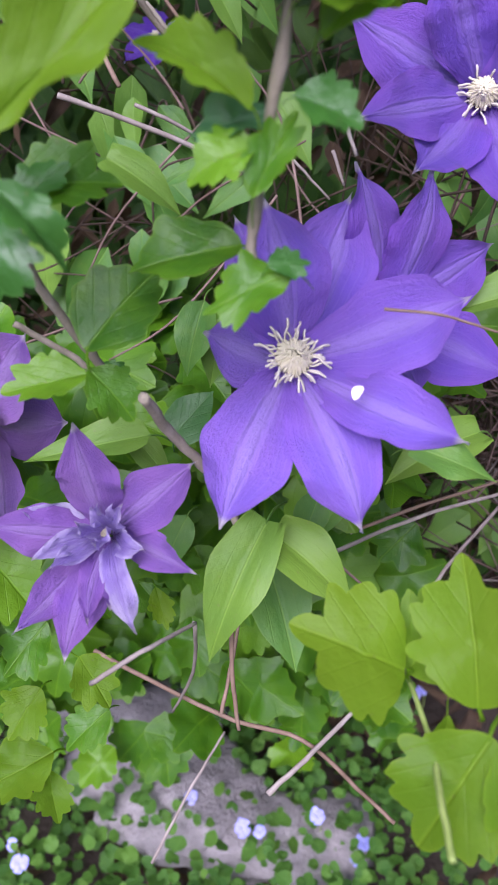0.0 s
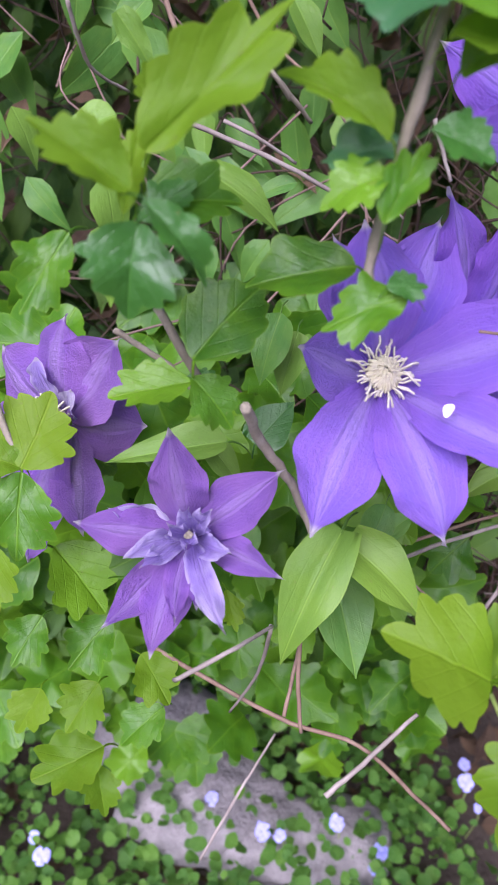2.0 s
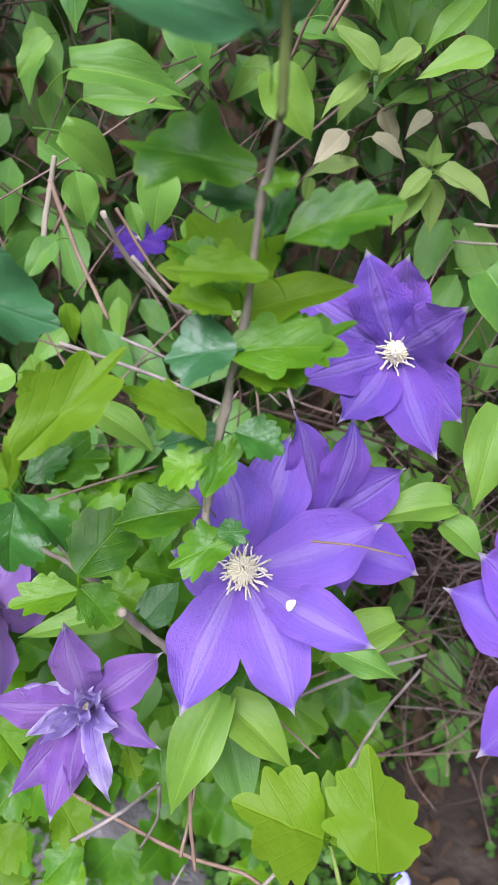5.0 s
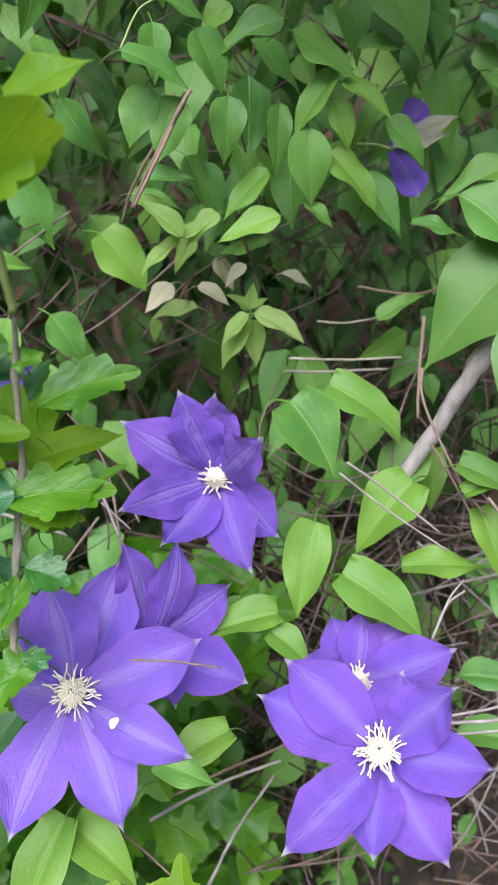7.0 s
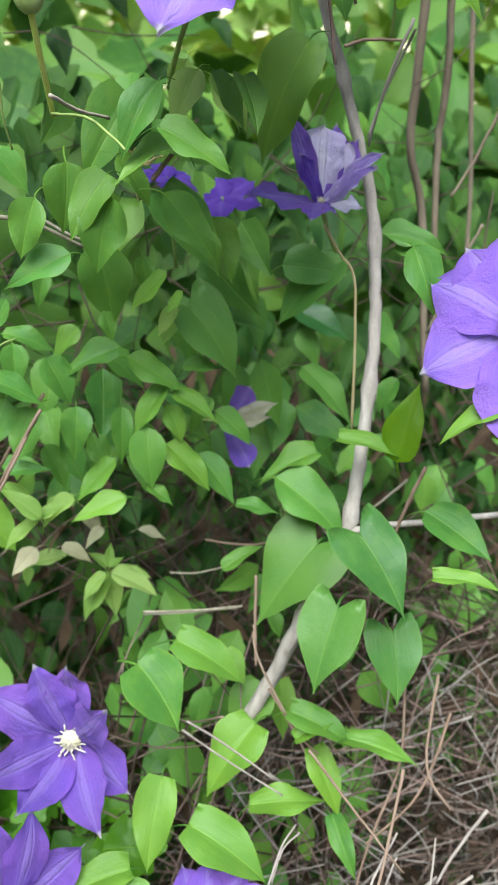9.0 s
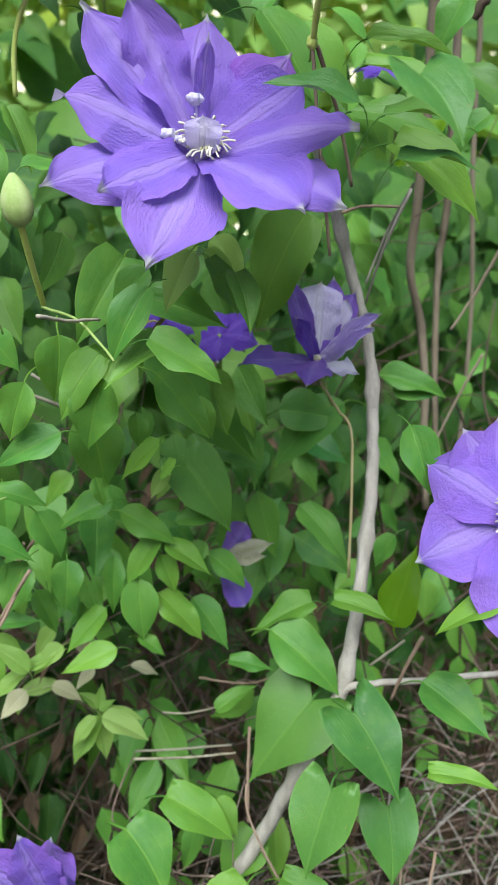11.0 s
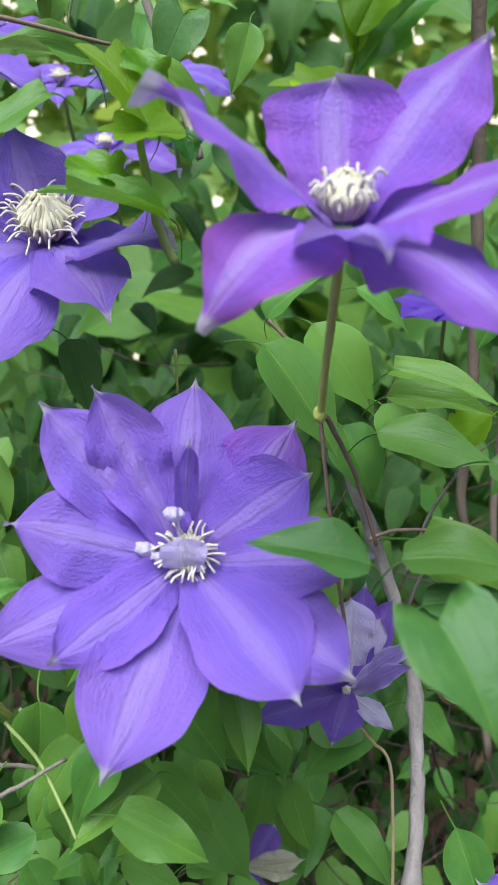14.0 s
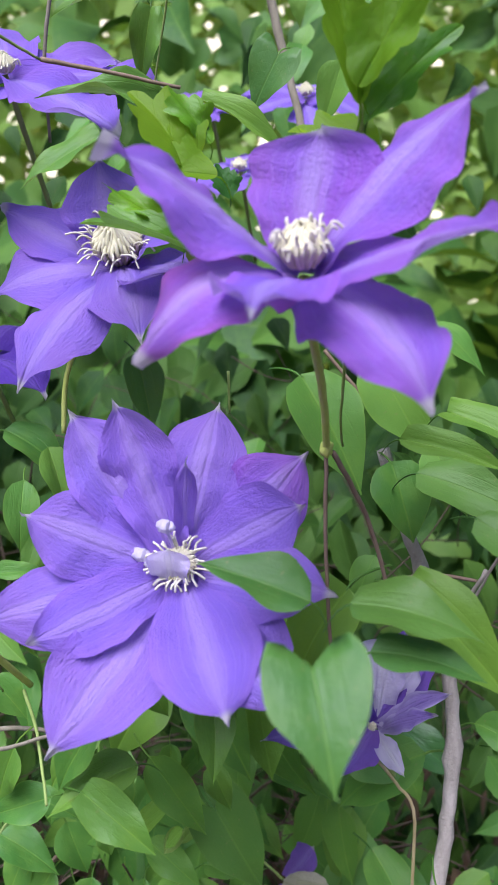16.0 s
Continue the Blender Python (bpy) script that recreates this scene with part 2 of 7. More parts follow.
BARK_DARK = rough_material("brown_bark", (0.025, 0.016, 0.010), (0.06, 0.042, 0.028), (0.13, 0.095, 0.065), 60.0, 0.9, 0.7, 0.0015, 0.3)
STRAW = rough_material("dry_straw_stem", (0.15, 0.125, 0.10), (0.27, 0.235, 0.195), (0.46, 0.42, 0.36), 90.0, 0.75, 0.5, 0.0008, 0.3)
RUST = rough_material("russet_vine_stem", (0.09, 0.056, 0.042), (0.19, 0.125, 0.098), (0.32, 0.24, 0.19), 90.0, 0.7, 0.5, 0.0008, 0.3)
GREEN_STEM = rough_material("green_stem", (0.18, 0.27, 0.055), (0.26, 0.36, 0.085), (0.36, 0.44, 0.15), 80.0, 0.5, 0.3, 0.0006, 0.3)
SOIL = rough_material("brown_soil", (0.022, 0.017, 0.012), (0.048, 0.038, 0.028), (0.10, 0.083, 0.062), 9.0, 0.95, 1.0, 0.012)
# near-white colour that stands for a sun fleck on a petal
PETAL_SPOT = rough_material("sun_fleck_white", (0.78, 0.70, 0.74), (0.88, 0.84, 0.86), (0.92, 0.90, 0.90), 200.0, 0.7, 0.1, 0.0003)
STONE = rough_material("grey_stone", (0.12, 0.115, 0.11), (0.24, 0.225, 0.215), (0.40, 0.385, 0.37), 30.0, 0.9, 1.0, 0.008)
VINE = rough_material("russet_brown_vine_stem", (0.12, 0.080, 0.050), (0.22, 0.150, 0.100), (0.34, 0.250, 0.180), 90.0, 0.7, 0.5, 0.0008, 0.3)
TENDRIL = rough_material("withered_tendril", (0.34, 0.25, 0.10), (0.50, 0.40, 0.19), (0.62, 0.53, 0.32), 150.0, 0.8, 0.5, 0.0006, 0.4)
STALK = rough_material("yellow_green_stalk", (0.42, 0.52, 0.08), (0.54, 0.64, 0.13), (0.62, 0.68, 0.22), 120.0, 0.55, 0.3, 0.0005, 0.3)
BUD = rough_material("bud_green", (0.24, 0.34, 0.08), (0.34, 0.44, 0.14), (0.46, 0.52, 0.24), 120.0, 0.6, 0.3, 0.0006)
BLUE = rough_material("pale_blue_petal", (0.26, 0.28, 0.72), (0.36, 0.38, 0.82), (0.50, 0.52, 0.90), 200.0, 0.7, 0.2, 0.0005)


# ---------------------------------------------------------------- builders
def rnd(a, b):
    return random.uniform(a, b)


def mesh_of(name, bm, mat, smooth=True):
    me = bpy.data.meshes.new(name)
    bm.to_mesh(me)
    bm.free()
    me.materials.append(mat)
    if smooth:
        for f in me.polygons:
            f.use_smooth = True
    return me


def place(ob, parent, m=None):
    if m is not None:
        ob.matrix_world = m
    if parent is not None:
        ob.parent = parent
        ob.matrix_parent_inverse = pose_of[parent.name].inverted()
    return ob


pose_of = {}


def thing(name, at, label, category, group="", kind=""):
    ob = new(name)
    ob.empty_display_size = 0.01
    ob.matrix_world = pose_of[ob.name] = Matrix.Translation(at)
    return tagged(ob, label, category, group, kind)


def part(name, bm, mat, parent, label=""):
    """One mesh, given in world places, under its thing."""
    ob = new(name, mesh_of(name, bm, mat))
    pose_of[ob.name] = Matrix()
    place(ob, parent)
    return tagged(ob, label)


def tube(bm, pts, r0, r1, sides=7, wobble=0.0, knots=()):
    """A stem along a smooth line through pts, thinning from r0 to r1; knots: shares of the way at which it swells."""
    pts = [Vector(p) for p in pts]
    line = []
    n = len(pts)
    for i in range(n - 1):
        a, b, c, d = pts[max(i - 1, 0)], pts[i], pts[i + 1], pts[min(i + 2, n - 1)]
        for j in range(6):
            t = j / 6
            line.append(0.5 * ((2 * b) + (c - a) * t + (2 * a - 5 * b + 4 * c - d) * t * t + (3 * b - a - 3 * c + d) * t ** 3))
    line.append(pts[-1])
    m = len(line)
    rings = []
    side = Vector((0.3, 0.8, 0.5))
    for i, p in enumerate(line):
        way = (line[min(i + 1, m - 1)] - line[max(i - 1, 0)]).normalized()
        side = (side - way * side.dot(way)).normalized()
        up = way.cross(side)
        f = i / (m - 1)
        r = r0 + (r1 - r0) * f
        for k in knots:
            r *= 1 + 0.45 * math.exp(-((f - k) * (m - 1) / 0.8) ** 2)
        off = Vector((rnd(-1, 1), rnd(-1, 1), rnd(-1, 1))) * wobble * r
        rings.append([bm.verts.new(p + off + (side * math.cos(a) + up * math.sin(a)) * r * (1 + rnd(-0.08, 0.08) * (wobble > 0))) for a in [2 * math.pi * s / sides for s in range(sides)]])
    for ra, rb in zip(rings, rings[1:]):
        for s in range(sides):
            bm.faces.new((ra[s], ra[(s + 1) % sides], rb[(s + 1) % sides], rb[s]))
    bm.faces.new(rings[0][::-1])
    bm.faces.new(rings[-1])
    return line


def stem(name, pts, r0, r1, mat, parent, label="", wobble=0.25, knots=(), sides=8):
    bm = bmesh.new()
    tube(bm, pts, r0, r1, sides, wobble, knots)
    return part(name, bm, mat, parent, label)


def lone_stem(name, pts, r0, r1, mat, label, category, group="", wobble=0.25, knots=(), sides=8):
    bm = bmesh.new()
    tube(bm, pts, r0, r1, sides, wobble, knots)
    ob = new(name, mesh_of(name, bm, mat))
    return tagged(ob, label, category, group)


LOBED = ((0, 0.55), (12, 0.535), (22, 0.45), (29, 0.44), (41, 0.50), (53, 0.49), (63, 0.42), (71, 0.41), (86, 0.455), (100, 0.43), (122, 0.38), (150, 0.39), (180, 0.44))
ROUND = ((0, 0.54), (22, 0.49), (36, 0.465), (60, 0.53), (90, 0.50), (120, 0.44), (150, 0.41), (180, 0.44))


def lobed_grid(kind, fold, droop, wave, seed, n, rings):
    """A leaf blade, scalloped or lobed, built outwards from its middle."""
    rr = random.Random(seed)
    ph, ph2, twist, bend = rr.uniform(0, 6), rr.uniform(0, 6), rr.uniform(-0.35, 0.35), rr.uniform(-0.12, 0.12)
    stops, bite, widest = {"lobed": (LOBED, 0.27, 0.39), "round": (ROUND, 0.10, 0.50)}[kind]
    mid_y = 0.44
    many = rr.uniform(4.6, 6.4)

    def edge(a):
        deg = min(180.0, abs(math.degrees(a)))
        for i in range(len(stops) - 1):
            (d0, r0), (d1, r1) = stops[i], stops[i + 1]
            if deg <= d1:
                f = (deg - d0) / (d1 - d0)
                r = r0 + (r1 - r0) * (0.5 - 0.5 * math.cos(math.pi * f))
                break
        tooth = (abs(math.cos(math.radians(deg) * many)) ** 0.8 - 0.6) * bite * min(1, max(0, (125 - deg) / 25))
        return r * (1 + tooth + 0.05 * math.sin(2 * a + ph))

    def lift(x, y):
        q = math.hypot(x, y - mid_y)
        z = fold * abs(x) - droop * y * y + 0.5 * wave * math.sin(9 * y + ph) * abs(x) * 2
        return z + wave * 1.2 * math.sin(math.atan2(x, y - mid_y) * 4 + ph2) * q * q * 2 + twist * x * y

    pts, uvs, faces = [(0, mid_y, lift(0, mid_y))], [(0.5, mid_y, 0.0)], []
    for k in range(1, rings + 1):
        for i in range(n):
            a = -math.pi + 2 * math.pi * i / n
            r = edge(a) * k / rings
            x, y = r * math.sin(a), mid_y + r * math.cos(a)
            pts.append((x / (2 * widest) + bend * y * y, y, lift(x, y)))
            uvs.append((0.5 + x / (2 * widest), y, k / rings))
    for i in range(n):
        faces.append((0, 1 + (i + 1) % n, 1 + i))
        for k in range(rings - 1):
            p, q = 1 + k * n, 1 + (k + 1) * n
            faces.append((p + i, p + (i + 1) % n, q + (i + 1) % n, q + i))
    return pts, faces, uvs


def smooth_grid(kind, fold, droop, wave, seed, rows, half):
    """A smooth-edged clematis leaf: round or notched at its base, drawn out to a fine tip."""
    rr = random.Random(seed)
    ph, twist, bend, waist = rr.uniform(0, 6), rr.uniform(-0.3, 0.3), rr.uniform(-0.16, 0.16), rr.uniform(0.30, 0.40)
    notch = rr.uniform(0.09, 0.15) if kind == "heart" else rr.uniform(0.0, 0.05)
    drip = rr.uniform(1.1, 1.35)
    if kind == "cordate":
        notch, waist, drip = rr.uniform(0.32, 0.38), rr.uniform(0.20, 0.25), rr.uniform(1.45, 1.7)
    pts, uvs, faces = [], [], []
    for i in range(rows + 1):
        v = i / rows
        y = 1 - (1 - v) ** 1.25
        if y < waist:
            w = max(0.0, 1 - ((waist - y) / waist) ** 2.3) ** (0.62 if kind == "ovate" else 0.50)
        else:
            w = (1 - ((y - waist) / (1 - waist)) ** 1.7) ** drip
        w = max(w, 0.03)
        back = notch * min(1.0, w / 0.5)
        for j in range(-half, half + 1):
            u = j / half
            x = 0.5 * w * u * (1 + 0.03 * math.sin(y * 13 + ph + (2 if u > 0 else 0)))
            yy = y - back * math.sin(min(1.0, abs(u) * 1.25) * math.pi / 2) * math.exp(-(y / (0.22 if kind == "cordate" else 0.16)) ** 2)
            z = 1.0 * fold * abs(x) - 0.9 * fold * x * x - droop * y * y * 1.6 + droop * 0.8 * y + twist * x * y
            z += wave * math.sin(y * 8.5 + ph + (1.9 if u > 0 else 0)) * u * u * w * 0.55
            pts.append((x + bend * y * y, yy, z))
            uvs.append((0.5 + 0.5 * w * u, y, abs(u)))
    n = 2 * half + 1
    for i in range(rows):
        for j in range(2 * half):
            k = i * n + j
            faces.append((k, k + 1, k + n + 1, k + n))
    return pts, faces, uvs


def fill_mesh(name, pts, faces, uvs, mat):
    me = bpy.data.meshes.new(name)
    me.from_pydata(pts, [], faces)
    layer = me.uv_layers.new(name="UVMap")
    rim = me.uv_layers.new(name="Rim")
    order = [lp.vertex_index for lp in me.loops]
    table = np.array(uvs, dtype=np.float32)[order]
    layer.data.foreach_set("uv", np.ascontiguousarray(table[:, :2]).ravel())
    rim.data.foreach_set("uv", np.ascontiguousarray(table[:, 2:3].repeat(2, 1)).ravel())
    for f in me.polygons:
        f.use_smooth = True
    me.materials.append(mat)
    return me


def with_petiole(pts, faces, uvs):
    """The leaf with its thin stalk behind its base."""
    n = len(pts)
    for i in range(5):
        v = i / 4
        for s in range(5):
            a = s * 2 * math.pi / 5
            pts.append((0.020 * math.cos(a) * (1 + 0.3 * v) + 0.05 * math.sin(2 * v), 0.02 - 0.24 * v, 0.012 * math.sin(a) - 0.34 * v * v))
            uvs.append((0.25, 0.1, 0.0))
    for i in range(4):
        for s in range(5):
            faces.append((n + i * 5 + s, n + i * 5 + (s + 1) % 5, n + i * 5 + 5 + (s + 1) % 5, n + i * 5 + 5 + s))
    return pts, faces, uvs


leaf_meshes = {}
KINDS = {
    "clematis": ("ovate", CLEMATIS), "heart": ("cordate", DEEP), "deep": ("ovate", DEEP), "young": ("ovate", YOUNG), "hibiscus": ("lobed", HIBISCUS),
    "bright": ("lobed", BRIGHT), "glossy": ("lobed", GLOSSY), "round": ("round", HIBISCUS), "pale": ("ovate", PALE), 
    "light": ("heart", LIGHT), "soft": ("ovate", LIGHT), "smooth": ("ovate", BRIGHT), "dark": ("heart", GLOSSY), "cool": ("round", COOL), "broad": ("round", BRIGHT),
}


def leaf(parent, kind, base, tip, face, width=0.6, bend=0.15, label=""):
    """A leaf blade from base to tip that looks along face; width: its share of the length."""
    shape, mat = KINDS[kind]
    pick = random.randrange(6)
    key = (kind, pick)
    if key not in leaf_meshes:
        many = shape in ("lobed", "round")
        rr = random.Random(hash_of(kind) + pick)
        bends = rr.uniform(0.1, 0.4), rr.uniform(0.06, 0.26), rr.uniform(0.05, 0.16), pick * 7 + 3
        leaf_meshes[key] = fill_mesh("leaf", *with_petiole(*(lobed_grid(shape, *bends, 132, 5) if many else smooth_grid(shape, *bends, 16, 5))), mat)
    base, tip = Vector(base), Vector(tip)
    along = tip - base
    size = along.length
    y = along / size
    z = Vector(face) + Vector((0, 0, 0.18))
    z = (z - y * z.dot(y)).normalized()
    x = y.cross(z)
    m = Matrix((x * size * width, y * size, z * size)).transposed().to_4x4()
    m.translation = base
    ob = new("leaf", leaf_meshes[key])
    place(ob, parent, m)
    return tagged(ob, label)


def hash_of(text):
    return sum(ord(c) * (i + 3) for i, c in enumerate(text))


def petal(bm, layer, centre, tip, axis, width, arch, blunt, seed, wide=0.52, sharp=1.95):
    """One petal from the heart of its flower to tip; arch lifts its middle along the flower's axis."""
    rr = random.Random(seed)
    centre, tip, axis = Vector(centre), Vector(tip), Vector(axis).normalized()
    way = tip - centre
    size = way.length
    flat = way.normalized()
    start = centre + flat * size * 0.05
    ctrl = centre + way * 0.55 + axis * arch * size
    rows, cols = 34, 8
    ph, ph2 = rr.uniform(0, 6), rr.uniform(0, 6)
    amp, skew = rr.uniform(0.05, 0.11), rr.uniform(-0.07, 0.07)
    cup = rr.choice((0.16, 0.10, -0.10, -0.16))
    grid = []
    for i in range(rows + 1):
        v = i / rows
        p = start * (1 - v) ** 2 + ctrl * 2 * v * (1 - v) + tip * v * v
        d = ((ctrl - start) * (1 - v) + (tip - ctrl) * v).normalized()
        side = d.cross(axis)
        side = (side if side.length > 1e-4 else Vector((1, 0, 0))).normalized()
        nor = side.cross(d).normalized()
        wide = wide if not blunt else 0.72
        if v < wide:
            f = 0.30 + 0.70 * math.sin(math.pi / 2 * v / wide) ** 0.95
        else:
            f = max(0.0, 1 - ((v - wide) / (0.955 - wide)) ** (sharp if not blunt else 3.2)) if v < 0.955 else 0
        w = 0.5 * width * max(f, 0 if blunt else 0.11 * min(1, (1.0 - v) / 0.07), 0.008)
        row = []
        for j in range(-cols, cols + 1):
            u = j / cols
            h = cup * w * (1 - u * u) + 0.07 * w * math.exp(-((abs(u) - 0.16) / 0.09) ** 2)
            h += amp * size * math.sin(v * 8 + ph + 0.8 * u) * abs(u) ** 2 * 0.5 + amp * size * 0.25 * math.sin(v * 17 + ph2) * abs(u) ** 2 * (1 if u > 0 else -1)
            h += 0.010 * size * math.sin(v * 33 + ph + 3 * u) * abs(u) ** 3
            h += 0.016 * size * noise.noise((u * 2.6 + seed, v * 9, seed * 0.37)) * min(1, v * 4)
            h += 0.007 * size * noise.noise((u * 5 + seed, v * 20, 4.2)) * min(1, v * 4) * abs(u)
            h -= 0.12 * size * max(0, v - 0.8) ** 2 * 4
            wig = 1 + 0.035 * math.sin(v * 21 + ph2 + (2 if u > 0 else 0))
            row.append((bm.verts.new(p + side * (u * w * wig + skew * size * math.sin(math.pi * v) * 0.5) + nor * h), ((u + 1) / 2, v)))
        grid.append(row)
    for i in range(rows):
        for j in range(2 * cols):
            q = (grid[i][j], grid[i][j + 1], grid[i + 1][j + 1], grid[i + 1][j])
            f = bm.faces.new([a for a, _ in q])
            for lp, (_, uv) in zip(f.loops, q):
                lp[layer].uv = uv


class Flower:
    """A clematis flower: call petal for each of its petals."""

    def __init__(self, centre, axis, label, seed, mat=None, group="clematis flowers in bloom", wide=0.52, sharp=1.95):
        self.c, self.axis, self.seed = Vector(centre), Vector(axis).normalized(), seed
        self.mat, self.wide, self.sharp = mat or PETAL, wide, sharp
        self.ob = thing("clematis_flower", centre, label, "flower", group)
        self.n = 0

    def petal(self, tip, width, arch=0.10, mat=None, lift=0.0, blunt=False, label=""):
        bm = bmesh.new()
        layer = bm.loops.layers.uv.new("UVMap")
        self.n += 1
        # petals overlap like tiles: every other one sits a little deeper
        c = self.c + self.axis * (lift - 0.0034 * (self.n % 2) - 0.0005 * self.n)
        petal(bm, layer, c, tip, self.axis, width, arch, blunt, self.seed * 31 + self.n, self.wide, self.sharp)
        part("petal", bm, mat or self.mat, self.ob, label)
        return self

    def heart(self, size=0.014, many=46, spread=1.0, curl=0.5, lift=0.0):
        rr = random.Random(self.seed)
        a = self.axis
        mid = self.c + a * lift
        x = a.orthogonal().normalized()
        y = a.cross(x)
        for i in range(many):
            t = i * 2 * math.pi / many + rr.uniform(-0.15, 0.15)
            out = x * math.cos(t) + y * math.sin(t)
            turn = a.cross(out) * rr.uniform(-0.35, 0.35)
            reach = size * rr.uniform(0.55, 1.15) * spread
            high = size * rr.uniform(0.25, 0.75) * (1.9 - spread)
            p0 = mid + out * size * 0.30 + a * size * 0.12
            p1 = p0 + out * reach * 0.35 + a * high * 0.75
            p2 = p0 + (out + turn) * reach * 0.56 + a * high * 0.95
            p3 = p0 + (out + turn * 1.1) * reach * rr.uniform(0.66, 0.84) + a * high * (1 - curl * rr.random())
            bm = bmesh.new()
            tube(bm, (p0, p1, p2, p3), 0.00042, 0.00056, 5)
            part("stamen", bm, CREAM, self.ob)
        bm = bmesh.new()
        for i in range(74):
            t, ring = i * 2.39996, math.sqrt((i + 0.5) / 74)
            out = x * math.cos(t) + y * math.sin(t)
            p0 = mid + out * size * 0.34 * ring
            p1 = mid + out * size * (0.14 + 0.46 * ring) + a * size * (0.72 - 0.30 * ring)
            p2 = mid + out * size * 0.36 * ring * rr.uniform(0.6, 1.15) + a * size * (1.0 - 0.35 * ring * ring) * rr.uniform(0.9, 1.08)
            tube(bm, (p0, p1, p2), 0.062 * size, 0.045 * size, 5)
        part("pistil", bm, HEART, self.ob, "dense yellowish cream heart")
        return self

    def inner(self, base, tip, face, width, arch, mat):
        """A small petal that curls over the stamens."""
        bm = bmesh.new()
        self.n += 1
        petal(bm, bm.loops.layers.uv.new("UVMap"), base, tip, face, width, arch, True, self.seed * 31 + self.n)
        part("inner_petal", bm, mat, self.ob, "pale lilac petal curled over the stamens")
        return self

    def knob(self, at, r):
        """A stunted petal, rolled into a pale knob among the stamens."""
        bm = bmesh.new()
        bmesh.ops.create_icosphere(bm, subdivisions=3, radius=1)
        for v in bm.verts:
            n = v.co.normalized()
            v.co = Vector(at) + Vector((n.x * 1.15, n.y, n.z * 0.85)) * r * (1 + 0.38 * noise.noise(n * 1.7 + Vector(at) * 70) + 0.12 * noise.noise(n * 5))
        layer = bm.loops.layers.uv.new("UVMap")
        for f in bm.faces:
            for lp in f.loops:
                lp[layer].uv = (0.5 + (lp.vert.co.x - at[0]) / (8 * r), 0.35)
        tube(bm, (Vector(at), Vector(at).lerp(self.c, 0.4), Vector(at).lerp(self.c, 0.85)), r * 0.22, r * 0.18, 5)
        part("stunted_petal", bm, PETAL_WHITE, self.ob, "small pale lilac stunted petal")
        return self

    def blemish(self, at, r):
        """A pale patch on a petal: a fleck of sunlight put in as colour."""
        bm = bmesh.new()
        x = self.axis.orthogonal().normalized()
        y = self.axis.cross(x)
        mid = bm.verts.new(Vector(at) + self.axis * 0.0006)
        ring = [bm.verts.new(Vector(at) + (x * math.cos(t) * 1.5 + y * math.sin(t)) * r * (1 + 0.12 * math.sin(3 * t))) for t in [i * math.pi / 9 for i in range(18)]]
        for p, q in zip(ring, ring[1:] + ring[:1]):
            bm.faces.new((mid, p, q))
        part("blemish", bm, PETAL_SPOT, self.ob, "small white patch on a petal, painted as a sun fleck")
        return self

    def node(self, at, r):
        """The swollen joint at the foot of the flower stalk."""
        bm = bmesh.new()
        bmesh.ops.create_icosphere(bm, subdivisions=3, radius=1)
        for v in bm.verts:
            n = v.co.normalized()
            v.co = Vector(at) + Vector((n.x * 0.9, n.y * 0.9, n.z * 1.25)) * r * (1 + 0.25 * noise.noise(n * 2 + Vector(at)))
        part("stalk_joint", bm, STALK, self.ob, "swollen yellow-green stalk joint")
        return self

    def stalk(self, pts, r0=0.0016, r1=0.0014, mat=None):
        bm = bmesh.new()
        tube(bm, (self.c - self.axis * 0.002, *pts), r0, r1, 7, 0.1)
        part("stalk", bm, mat or GREEN_STEM, self.ob, "slender green flower stalk")
        return self


class Scatter:
    """Many leaves joined into one mesh."""

    def __init__(self, seed, fine=None):
        self.rr = random.Random(seed)
        self.fine = fine
        self.p, self.f, self.uv = [], [], []
        self.shapes = {}

    def add(self, shape, base, along, face, size, width):
        key = (shape, self.rr.randrange(7))
        if key not in self.shapes:
            many = shape in ("lobed", "round")
            bends = self.rr.uniform(0.05, 0.35), self.rr.uniform(0.05, 0.28), self.rr.uniform(0.05, 0.15), key[1] * 5 + 1
            self.shapes[key] = lobed_grid(shape, *bends, self.fine or 48, 1 if self.fine else 2) if many else smooth_grid(shape, *bends, 4 if self.fine else 7, 1 if self.fine else 2)
        pts, faces, uvs = self.shapes[key]
        y = Vector(along).normalized()
        z = Vector(face)
        z = (z - y * z.dot(y)).normalized()
        x = y.cross(z)
        m = np.array([[*(x * size * width)], [*(y * size)], [*(z * size)]])
        n = len(self.p)
        self.p.extend((np.array(pts) @ m + np.array(base)).tolist())
        self.f.extend([tuple(i + n for i in q) for q in faces])
        self.uv.extend(uvs)

    def done(self, name, mat, label, category):
        ob = new(name, fill_mesh(name, self.p, self.f, self.uv, mat))
        return tagged(ob, label, category, kind="stuff")


f = Flower((0.0157, 0.2698, 0.7686), (0.1001, -0.7537, 0.6496), "wide open violet clematis flower with cream stamens", 1, wide=0.54, sharp=1.7)
f.petal((-0.0105, 0.2158, 0.7291), 0.0350, 0.12)
f.petal((0.0417, 0.2227, 0.7223), 0.0337, 0.12)
f.petal((0.0756, 0.2274, 0.7589), 0.0267, 0.08)
f.petal((0.0827, 0.2742, 0.7941), 0.0370, 0.12)
f.petal((0.0406, 0.3184, 0.8197), 0.0350, 0.1)
f.petal((0.0048, 0.2830, 0.8268), 0.0380, 0.06)
f.petal((-0.0169, 0.2654, 0.7828), 0.0310, 0.1)
f.petal((-0.0061, 0.2900, 0.8191), 0.0260, 0.04)
f.heart(0.0125)
f.blemish((0.0380, 0.2440, 0.7690), 0.0019)
